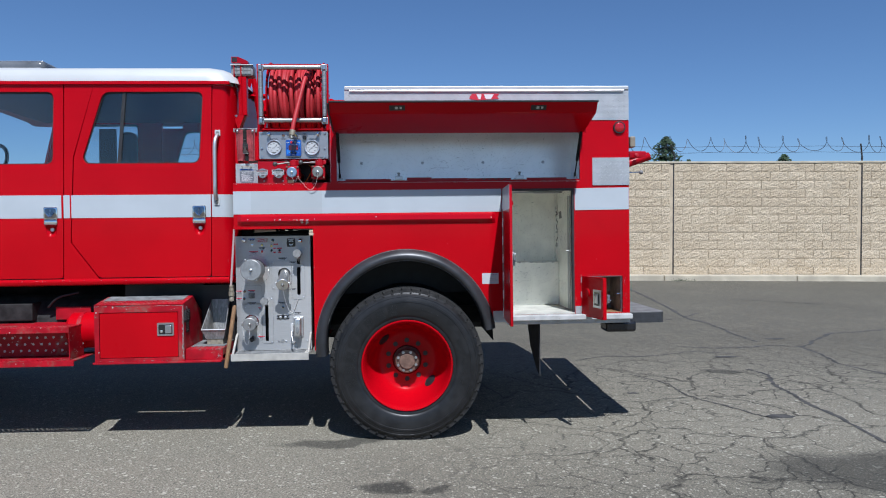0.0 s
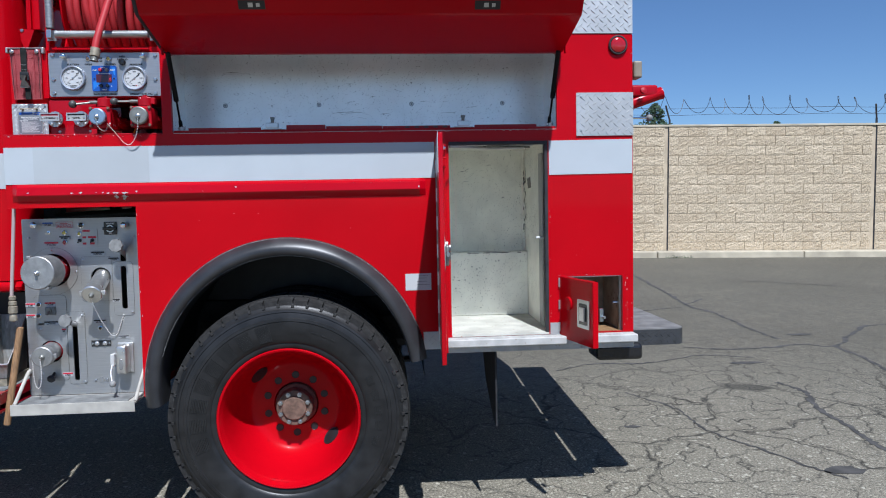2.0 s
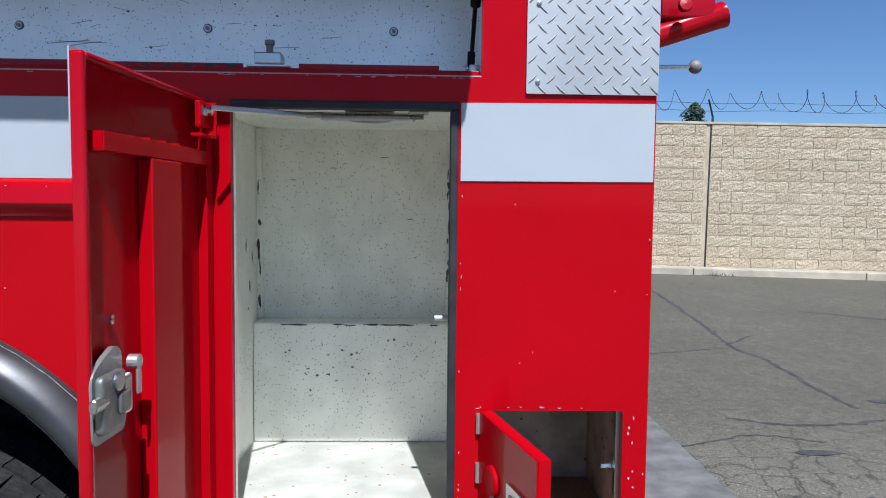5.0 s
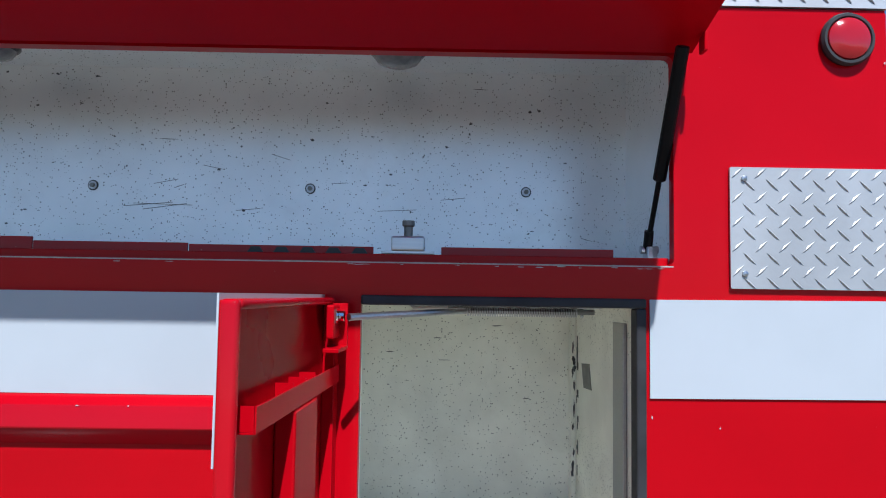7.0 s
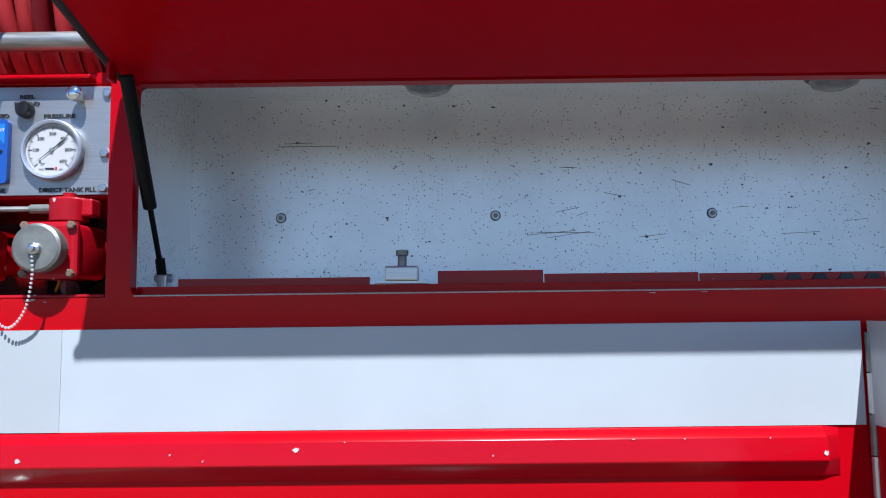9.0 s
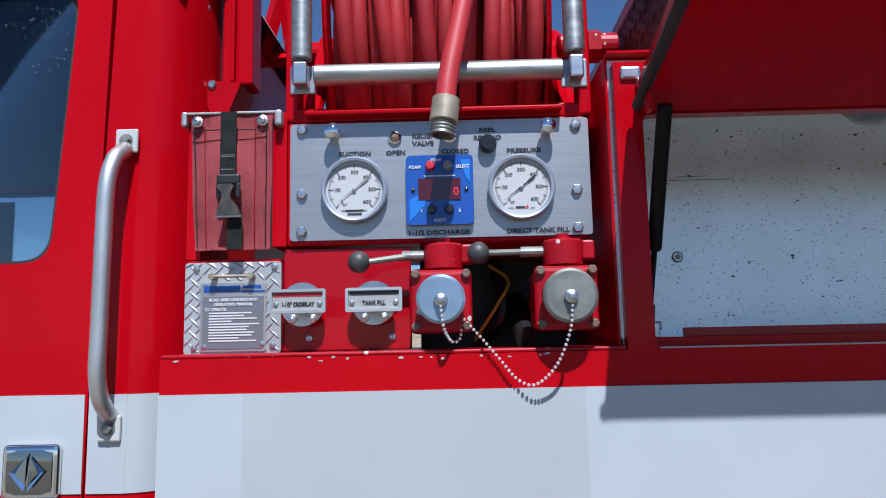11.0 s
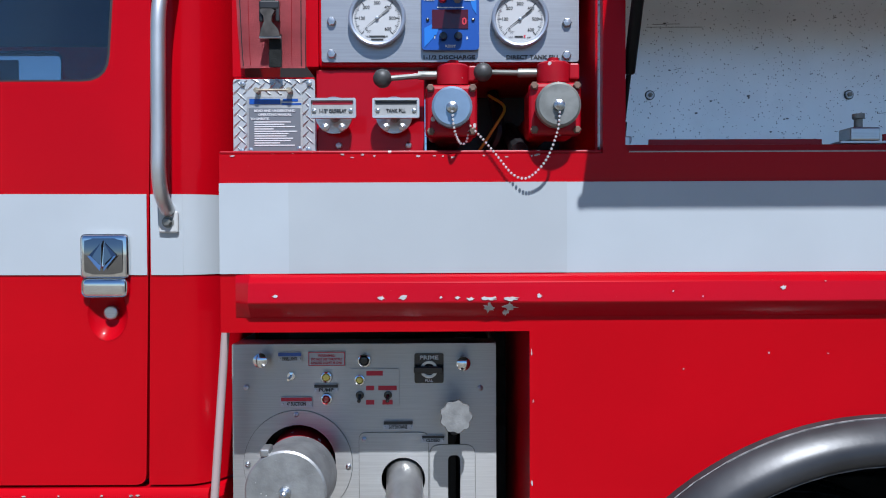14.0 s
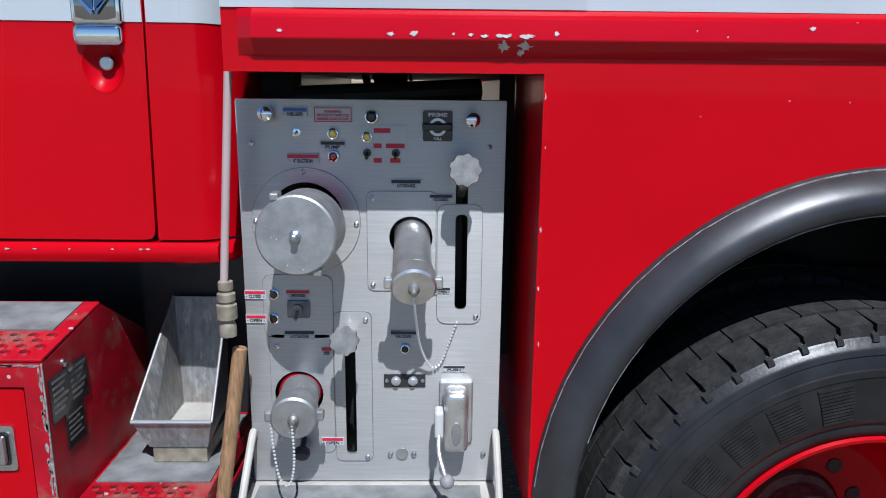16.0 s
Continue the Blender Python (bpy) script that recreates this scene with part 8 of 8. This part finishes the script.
part("box_top", on_box_top(box(SBX0, SBX1, SBY + 0.001, 5.415, 0.951, 0.957, 0.002)), RED_STEP, sb)
# black sheet added behind the locker for the dark gap under the cab
part("box_shade_sheet", box(SBX0 + 0.007, SBX1 - 0.007, 5.70, 5.706, 0.60, 1.07), BLACK, sb)
bd = part("locker_door", plate(rounded(rect(SBX0 + 0.034, SBX1 - 0.039, 0.604, 0.901), 0.008, 3), (), SBY + 0.004, SBY + 0.010), RED, sb, "red locker door")
hp = part("paddle_handle", plate(rounded(rect(-1.655, -1.545, 0.745, 0.832), 0.008, 3), (), SBY - 0.001, SBY + 0.0035), STEEL, bd, "stainless paddle handle")
part("handle_recess", plate(rounded(rect(-1.645, -1.555, 0.756, 0.820), 0.006, 3), (), SBY - 0.0022, SBY - 0.0012), BLACK_GLOSS, hp)
part("paddle", box(-1.600, -1.558, SBY - 0.014, SBY - 0.0026, 0.762, 0.815, 0.004), STEEL, hp)
part("key_barrel", lathe([(0.010, 0), (0.010, 0.006), (0, 0.007)], (-1.625, SBY - 0.002, 0.775), (0, -1, 0), 14), CHROME, hp)
part("box_grit", on_box_top(box(SBX0 + 0.02, SBX1 - 0.03, 5.285, 5.405, 0.9572, 0.960)), GRIP_GREY, sb, "grey anti-slip sheet")


def grip_rows(x0, x1, y0, y1, z, pitch, r, name, parent, lay=lambda bm: bm):
    """Raised perforations of a grip-strut tread: rings with dark holes."""
    rings_, holes_ = [], []
    i = 0
    y = y0
    while y <= y1:
        x = x0 + (pitch / 2 if i % 2 else 0)
        while x <= x1:
            rings_.append(lathe([(r * 1.45, 0), (r * 1.1, 0.004), (r * 0.95, 0.004), (r * 0.9, 0.0005)], (x, y, z), (0, 0, 1), 10))
            holes_.append(lathe([(0, 0.0008), (r * 0.9, 0.0008), (r * 0.9, 0.0)], (x, y, z), (0, 0, 1), 10))
            x += pitch
        y += pitch * 0.62
        i += 1
    a = part(name, lay(join(*rings_)), RED_STEP, parent, "raised grip perforations")
    a["kind"] = "stuff"
    b = part("grip_hole", lay(join(*holes_)), BLACK, a)
    b["kind"] = "stuff"


grip_rows(SBX0 + 0.03, SBX1 - 0.02, SBY + 0.022, SBY + 0.09, 0.957, 0.034, 0.0075, "grip_tread", sb, on_box_top)
# data plates on the locker's end
dp = part("data_plate", join(box(SBX1 + 0.0004, SBX1 + 0.0025, 5.190, 5.325, 0.828, 0.912)), BLACK_GLOSS, sb, "black data plates with silver print")
part("data_plate", box(SBX1 + 0.0004, SBX1 + 0.0025, 5.232, 5.300, 0.755, 0.8275), BLACK_GLOSS, sb, "small black data plate")
for y0_, y1_ in ((5.198, 5.250), (5.264, 5.318)):
    for i in range(6):
        part("print", box(SBX1 + 0.0026, SBX1 + 0.0032, y0_, y1_ - 0.008 * (i % 3), 0.900 - i * 0.0115, 0.905 - i * 0.0115), PANEL, dp)
for i in range(5):
    part("print", box(SBX1 + 0.0026, SBX1 + 0.0032, 5.240, 5.292 - 0.010 * (i % 2), 0.815 - i * 0.011, 0.8185 - i * 0.011), PANEL, dp)
for py_ in (5.245, 5.262):
    part("end_bolt", lathe([(0.008, 0), (0.008, 0.005), (0, 0.008)], (SBX1, py_, 0.925 - (py_ - 5.245)), (1, 0, 0), 12), STEEL, sb)
# lower step to the right of the locker
ls = part("lower_step", join(box(SBX1 + 0.001, -1.238, 5.222, 5.62, 0.640, 0.648, 0.002), box(SBX1 + 0.001, -1.238, 5.214, 5.2215, 0.575, 0.648, 0.002), box(-1.2455, -1.238, 5.2225, 5.60, 0.60, 0.6395)), RED_STEP, truck, "worn red lower step")
part("step_lip", box(SBX0 - 0.012, -1.238, 5.168, 5.60, 0.562, 0.5745, 0.002), RED_STEP, truck)
part("step_grit", box(SBX1 + 0.01, -1.245, 5.300, 5.60, 0.6485, 0.652), GRIP_GREY, ls, "grey anti-slip sheet")
grip_rows(SBX1 + 0.02, -1.258, 5.236, 5.285, 0.6485, 0.034, 0.0075, "grip_tread", ls)
# galvanised trough standing on the lower step
bm = bmesh.new()
top = [(-1.412, 5.345, 0.757), (-1.250, 5.345, 0.757), (-1.278, 5.60, 0.947), (-1.402, 5.60, 0.947)]
bot = [(-1.388, 5.368, 0.690), (-1.268, 5.368, 0.690), (-1.285, 5.585, 0.690), (-1.392, 5.585, 0.690)]
tv, bv = [bm.verts.new(p) for p in top], [bm.verts.new(p) for p in bot]
for i in range(4):
    bm.faces.new((tv[i], tv[(i + 1) % 4], bv[(i + 1) % 4], bv[i]))
bm.faces.new(bv)
bmesh.ops.recalc_face_normals(bm, faces=bm.faces)
bmesh.ops.solidify(bm, geom=bm.faces[:], thickness=0.003)
trough = tagged(part("drip_trough", bm, TROUGH, None), "open galvanised metal trough standing on the red step", "trough")
for p_, q_, r_ in ((0, 1, 0.0045), (0, 3, 0.003), (1, 2, 0.003)):
    part("trough_rim", rod(top[p_], top[q_], r_, 8), SATIN, trough)
part("trough_base", box(-1.384, -1.272, 5.372, 5.58, 0.6525, 0.689, 0.002), BRASS_OLD, trough)
part("floor_liner", box(-1.383, -1.29, 5.38, 5.57, 0.6935, 0.6955), DIRTY_WHITE, trough)
part("step_back_plate", box(SBX1 + 0.002, -1.24, 5.62, 5.63, 0.60, 1.05), BLACK, truck)

# ---- front steps and air tank ----
FX1 = -2.235
fs = part("front_step", join(box(-3.3, FX1, 5.200, 5.56, 0.802, 0.812, 0.003), box(-3.3, FX1, 5.194, 5.1995, 0.775, 0.812, 0.001), box(-3.3, FX1 + 0.04, 5.262, 5.56, 0.582, 0.592, 0.003), box(-3.3, FX1 + 0.04, 5.164, 5.1695, 0.558, 0.594, 0.001),
                             box(-3.3, FX1, 5.40, 5.41, 0.593, 0.80)), RED_STEP, truck, "worn red perforated cab steps")
grip_rows(-3.28, FX1 - 0.02, 5.22, 5.28, 0.8125, 0.034, 0.0075, "grip_tread", fs)
holes_ = [[(x + 0.0085 * math.cos(radians(a)), y + 0.0085 * math.sin(radians(a))) for a in range(0, 360, 45)] for k_ in range(3) for y in (5.190 + 0.024 * k_,) for x in np.arange(-3.28 + 0.017 * (k_ % 2), FX1 + 0.02, 0.034)]
bm = plate(rect(-3.3, FX1 + 0.04, 5.170, 5.262), holes_, 0.0, 0.006)
bm.transform(Matrix.Translation((0, 0, 0.592)) @ Matrix(((1, 0, 0, 0), (0, 0, 1, 0), (0, -1, 0, 0), (0, 0, 0, 1))))
part("perforated_tread", bm, RED_STEP, fs, "perforated step edge")
for r_ in range(4):
    for c_ in range(18):
        part("riser_dimple", lathe([(0, 0.0015), (0.0085, 0.0015), (0.0085, 0)], (-3.2 + c_ * 0.055 + 0.027 * (r_ % 2), 5.40, 0.63 + r_ * 0.045), (0, -1, 0), 8), DIAMOND, fs)
part("step_end_plate", box(FX1 - 0.004, FX1, 5.20, 5.40, 0.595, 0.80), RED_STEP, fs)
part("step_bracket", box(-2.46, -2.22, 5.50, 5.51, 0.83, 0.92, 0.003), RED_STEP, fs)
tank = part("air_tank", rod((-2.36, 5.50, 0.755), (-2.085, 5.50, 0.755), 0.125, 32, 0.03), RED, truck, "red air tank", smooth=40)
part("tank_band", rod((-2.27, 5.50, 0.755), (-2.245, 5.50, 0.755), 0.128, 32), RED_STEP, tank)
part("air_line", tube(smooth_path([(-2.5, 5.48, 0.92), (-2.42, 5.46, 0.99), (-2.3, 5.5, 1.02)], 6), 0.008, 8), BLACK, truck)
part("battery_box", box(-3.25, -2.60, 5.46, 5.70, 0.83, 0.95, 0.006), GREASE, truck)

# knocks on the locker's edges
flakes([(SBX1 - U(0.001, 0.008), U(0.60, 0.94), U(0.003, 0.009), U(0.008, 0.035)) for _ in range(34)] + [(U(SBX0, SBX1), 0.947 - U(0, 0.003), U(0.010, 0.05), U(0.002, 0.005)) for _ in range(26)] + [(U(SBX0, SBX1), 0.58, U(0.006, 0.02), U(0.002, 0.005)) for _ in range(12)], SBY, truck, 21, WORN_EDGE)
flakes([(U(-3.2, -1.26), 1.109, U(0.004, 0.014), U(0.002, 0.005)) for _ in range(30)], CY - 0.0135, truck, 22)
flakes([(-1.262 + U(-0.02, 0.02), U(0.58, 0.64), U(0.004, 0.012), U(0.004, 0.012)) for _ in range(8)] + [(U(-1.46, -1.25), 0.643, U(0.006, 0.02), U(0.002, 0.006)) for _ in range(12)], 5.214, truck, 23, WORN_EDGE)
bm = box(SBX1 - 0.0015, SBX1 + 0.0009, SBY - 0.0009, SBY + 0.0015, 0.585, 0.949)
part("worn_edge", chipped(bm, 0.0008, 30), WORN_EDGE, sb, "locker edge worn to bare metal")
# drain stub and pull knob under the lower outlet
part("drain_hole", lathe([(0.016, 0.0), (0.015, 0.0015), (0, 0.0015)], (-1.071, PY, 0.701), (0, -1, 0), 20), BLACK, panel)
part("drain_knob", lathe([(0.006, 0), (0.006, 0.03), (0.016, 0.032), (0.018, 0.040), (0.014, 0.048), (0, 0.050)], (-1.071, PY, 0.701), (0.0, -0.9, -0.5), 20), BLACK, panel, "black drain knob", smooth=True)
# added dark box fills in shade beside the pump opening; plate, hoses over the pump
part("pump_side_shade_fill", box(-1.180, -1.10, 5.60, 5.66, 1.28, 1.50, 0.004), GREASE, truck)
part("pump_frame_plate", box(-0.655, -0.622, 5.62, 5.64, 0.80, 1.455), GREASE, truck)
for hx, hy, r_ in ((-0.985, 5.9, 0.010), (-0.94, 5.85, 0.022), (-0.90, 6.0, 0.018), (-0.865, 5.7, 0.004)):
    part("hanging_hose", tube(smooth_path([(hx, hy, 1.50), (hx + 0.01, hy, 1.44), (hx + 0.03, hy + 0.02, 1.39), (hx + 0.06, hy + 0.03, 1.35)], 6), r_, 8), BLACK, truck, smooth=True)

# ---- far yard wall ----
H0, COURSE, BL = 0.10, 0.2032, 0.4064
ROWS_N = 13
wall = part("wall_north", box(0, LEN, 0.010, 0.20, -0.2, H0 + ROWS_N * COURSE - 0.004), MORTAR, None, rake=False)
wall.data.transform(WALL_M)
tagged(wall, "tan split-face concrete block yard wall", "wall", kind="structure")
TO_U = lambda x: (x - WALL_A.x) / DIRN.x
JOINTS = [TO_U(6.35) + 4.36 * i for i in range(-4, 8) if 0 < TO_U(6.35) + 4.36 * i < LEN]
rng = random.Random(21)


def block_mesh(w, seed):
    """One split-face block: broken front, straight arrises."""
    r = random.Random(seed)
    bm = bmesh.new()
    nx, nz = 8, 5
    gridv = [[None] * (nx + 1) for _ in range(nz + 1)]
    for j in range(nz + 1):
        for i in range(nx + 1):
            edge = i in (0, nx) or j in (0, nz)
            gridv[j][i] = bm.verts.new((w * i / nx, -0.004 if edge else -r.uniform(0.002, 0.014), (COURSE - 0.008) * j / nz))
    for j in range(nz):
        for i in range(nx):
            bm.faces.new((gridv[j][i], gridv[j][i + 1], gridv[j + 1][i + 1], gridv[j + 1][i]))
    ring = [gridv[0][i] for i in range(nx + 1)] + [gridv[j][nx] for j in range(1, nz + 1)] + [gridv[nz][i] for i in range(nx - 1, -1, -1)] + [gridv[j][0] for j in range(nz - 1, 0, -1)]
    back = [bm.verts.new((v.co.x, 0.012, v.co.z)) for v in ring]
    for i in range(len(ring)):
        k = (i + 1) % len(ring)
        bm.faces.new((ring[i], back[i], back[k], ring[k]))
    me = bpy.data.meshes.new("block")
    bm.to_mesh(me)
    bm.free()
    me.materials.append(BLOCK)
    return me


FULL = [block_mesh(BL - 0.008, i) for i in range(7)]
HALF = [block_mesh(BL / 2 - 0.008, 40 + i) for i in range(3)]
rest = bmesh.new()
count = 0
edges_u = [0.0] + JOINTS + [LEN]
for row in range(ROWS_N):
    z = H0 + row * COURSE + 0.003
    for a, b in zip(edges_u, edges_u[1:]):
        u = a + 0.012
        first = row % 2 == 1
        while u < b - 0.15:
            w = BL / 2 if first or b - u < BL else BL
            first = False
            if b - u < w:
                break
            me = rng.choice(FULL if w == BL else HALF)
            m = WALL_M @ Matrix.Translation((u + 0.003, rng.uniform(-0.003, 0.003), z))
            if TO_U(5.6) < u < TO_U(13.8) and count < 300:
                o = new("block", me)
                o.parent = wall
                o.matrix_basis = m
                count += 1
            else:
                n0 = len(rest.verts)
                rest.from_mesh(me)
                rest.verts.ensure_lookup_table()
                for v in rest.verts[n0:]:
                    v.co = m @ v.co
            u += w
me = bpy.data.meshes.new("block_field")
rest.to_mesh(me)
rest.free()
me.materials.append(BLOCK)
o = new("block_field", me)
o.parent = wall
o["kind"] = "stuff"
bm = box(0, LEN, -0.02, 0.22, H0 + ROWS_N * COURSE, H0 + ROWS_N * COURSE + 0.045, 0.006)
bm.transform(WALL_M)
part("wall_cap", bm, CONCRETE, wall, rake=False)
for j in JOINTS:
    bm = box(j - 0.012, j + 0.012, 0.0, 0.03, H0, H0 + ROWS_N * COURSE)
    bm.transform(WALL_M)
    part("control_joint", bm, RUBBER, wall, rake=False)
# razor wire on angled arms
TOPZ = H0 + ROWS_N * COURSE + 0.045
fence = thing("razor_wire", "coiled razor wire on angled arms over the yard wall", "razor wire", (WALL_A.x, WALL_A.y, TOPZ + FOOT))
for j in JOINTS:
    bm = join(rod((j + 0.05, 0.1, TOPZ - 0.02), (j + 0.05, 0.1, TOPZ + 0.12), 0.022, 8), rod((j + 0.05, 0.1, TOPZ + 0.10), (j - 0.10, -0.12, TOPZ + 0.38), 0.018, 8))
    bm.transform(WALL_M)
    part("arm", bm, WIRE, fence, rake=False)
for yy, zz in ((-0.02, 0.20), (-0.09, 0.33)):
    bm = tube([(x_, yy, TOPZ + zz + 0.012 * math.sin(x_ * 2.9)) for x_ in np.arange(0, LEN, 0.35)], 0.004, 4)
    bm.transform(WALL_M)
    part("barbed_strand", bm, WIRE, fence, rake=False)
pts = []
ph = 0.0
for i in range(int(LEN / 0.02)):
    x_ = i * 0.02
    ph += 2 * math.pi * 0.02 / (0.455 + 0.06 * math.sin(x_ * 1.7))
    pts.append((x_ - (0.085 + 0.03 * math.sin(x_ * 0.9)) * math.sin(ph + 0.35), -0.06 + 0.15 * math.cos(ph * 0.5), TOPZ + 0.385 + (0.175 + 0.025 * math.sin(x_ * 2.3)) * math.cos(ph)))
bm = tube(pts, 0.006, 4)
bm.transform(WALL_M)
part("razor_coil", bm, WIRE, fence, rake=False)

# weeds at the kerb
wd = []
rng = random.Random(31)
for wx in (6.4, 6.55, 6.3):
    for k_ in range(26):
        b = bmesh.new()
        p = Vector((wx + rng.uniform(-0.16, 0.16), wall_y(wx) - 0.47 + rng.uniform(-0.05, 0.03), 0.32))
        tip = p + Vector((rng.uniform(-0.06, 0.06), rng.uniform(-0.05, 0.05), rng.uniform(0.03, 0.10)))
        b.faces.new([b.verts.new(p + Vector((-0.005, 0, 0))), b.verts.new(p + Vector((0.005, 0, 0))), b.verts.new(tip)])
        wd.append(b)
tagged(part("weeds", join(*wd), LEAF, None, rake=False), "dry weeds at the kerb", "weeds", kind="stuff")


# ---- far trees ----
def conifer(name, x, y, height, spread, seed, slim=False):
    r = random.Random(seed)
    t = thing(name, "dark green conifer far beyond the wall" if not slim else "slim dark cypress far beyond the wall", "tree", (x, y, 0.3), group="far trees")
    bm = lathe([(0.16, 0), (0.12, height * 0.4), (0.05, height * 0.9), (0, height)], (x, y, 0.3), (0, 0, 1), 8)
    part("trunk", bm, BARK, t, rake=False)
    verts, faces = [], []
    n = 2600 if not slim else 900
    for i in range(n):
        v = r.random() ** 0.8
        z = height * (0.25 + 0.75 * v)
        lim = spread * (1 - v) ** 0.75 * (0.65 + 0.35 * math.sin(z * 7 + seed) * math.sin(3.0 * z)) + 0.08
        a = r.uniform(0, 2 * math.pi)
        lobe = 0.75 + 0.25 * math.sin(3 * a + z * 2.3 + seed)
        rad = lim * lobe * math.sqrt(r.random())
        c = Vector((x + rad * math.cos(a), y + rad * math.sin(a), 0.3 + z - 0.25 * rad))
        s = r.uniform(0.08, 0.17)
        d = Vector((r.gauss(0, 1), r.gauss(0, 1), r.gauss(0, 0.6))).normalized()
        e = d.orthogonal().normalized()
        f = len(verts)
        verts += [tuple(c + d * s), tuple(c + e * s * 0.5), tuple(c - d * s), tuple(c - e * s * 0.5)]
        faces.append((f, f + 1, f + 2, f + 3))
    me = bpy.data.meshes.new("crown")
    me.from_pydata(verts, [], faces)
    me.materials.append(LEAF)
    cr = new("crown", me)
    cr.parent = t
    cr.matrix_parent_inverse = Matrix.Translation(-t.location)
    cr["kind"] = "stuff"


conifer("tree", 16.66, 45.0, 7.3, 6.2, 3)
conifer("tree", 24.9, 46.0, 6.35, 4.6, 7)
conifer("cypress", 18.3, 45.5, 5.9, 0.30, 11, True)
conifer("cypress", 15.4, 45.0, 6.0, 0.9, 12, True)
conifer("tree", 35.0, 50.0, 6.4, 1.4, 17)


# ---- long open cracks in the paving ----
def crack(pts, width, seed):
    """A ragged dark crack a hair over the paving, following it."""
    r = random.Random(seed)
    bm = bmesh.new()
    prev = None
    path = smooth_path([(x, y, 0) for x, y in pts], 14)
    for i, p in enumerate(path):
        d = (path[min(i + 1, len(path) - 1)] - path[max(i - 1, 0)]).normalized()
        n = Vector((-d.y, d.x, 0))
        q = p + n * (0.05 * noise.noise(p * 2.3 + Vector((seed, 0, 0))) + r.uniform(-0.012, 0.012))
        w = width * (0.35 + 0.9 * abs(noise.noise(p * 4.1 + Vector((0, seed, 0)))) + r.uniform(0, 0.35))
        row = []
        for s in (-1, 1):
            v = q + n * s * w * r.uniform(0.6, 1.2)
            row.append(bm.verts.new((v.x, v.y, ground_height(v.x, v.y) + 0.003)))
        if prev:
            bm.faces.new((prev[0], prev[1], row[1], row[0]))
        prev = row
    return bm


CRACK_DIRT = material("crack_dirt", (0.052, 0.049, 0.045), 0.95, vary=0.35, vary_scale=12, bump=0.3, bump_scale=120)
LINES = [([(4.68, 16.0), (4.49, 13.27), (4.33, 11.65), (4.22, 10.93), (4.34, 10.45), (4.32, 9.53), (4.34, 8.94)], 0.035), ([(4.22, 10.93), (4.64, 11.36)], 0.025),
         ([(3.25, 8.68), (3.77, 8.55), (4.39, 8.69), (4.74, 8.61), (5.58, 9.43), (6.18, 9.61), (7.5, 10.1)], 0.030), ([(4.74, 8.61), (4.64, 7.93), (4.64, 7.53), (4.9, 6.6)], 0.028),
         ([(3.48, 7.43), (3.55, 7.15), (3.40, 6.74), (3.35, 6.17), (3.31, 5.86), (3.2, 4.9), (3.3, 3.9)], 0.028), ([(3.23, 10.53), (4.16, 10.77)], 0.016),
         ([(1.83, 7.95), (2.28, 8.16), (2.67, 8.13), (3.28, 8.34), (3.72, 8.26)], 0.020), ([(2.21, 7.27), (2.43, 6.79), (2.48, 6.3), (2.63, 5.92), (2.8, 5.53)], 0.014),
         ([(6.0, 12.9), (6.6, 12.6), (7.2, 12.2)], 0.02)]
ground_ob = bpy.data.objects["ground"]
for i, (pts, w) in enumerate(LINES):
    part("crack", crack(pts, w * 1.0, i + 1), CRACK_DIRT, ground_ob, rake=False)
for i, (cx, cy, rx, ry) in enumerate(((3.56, 8.06, 0.16, 0.05), (4.69, 9.13, 0.16, 0.06), (2.87, 5.65, 0.12, 0.07), (2.0, 6.5, 0.06, 0.03))):
    bm = bmesh.new()
    r = random.Random(i)
    bm.faces.new([bm.verts.new((cx + rx * math.cos(a) * r.uniform(0.7, 1.1), cy + ry * math.sin(a) * r.uniform(0.7, 1.1), ground_height(cx, cy) + 0.003)) for a in (2 * math.pi * k / 14 for k in range(14))])
    part("tar_blot", bm, CRACK_DIRT, ground_ob, rake=False)
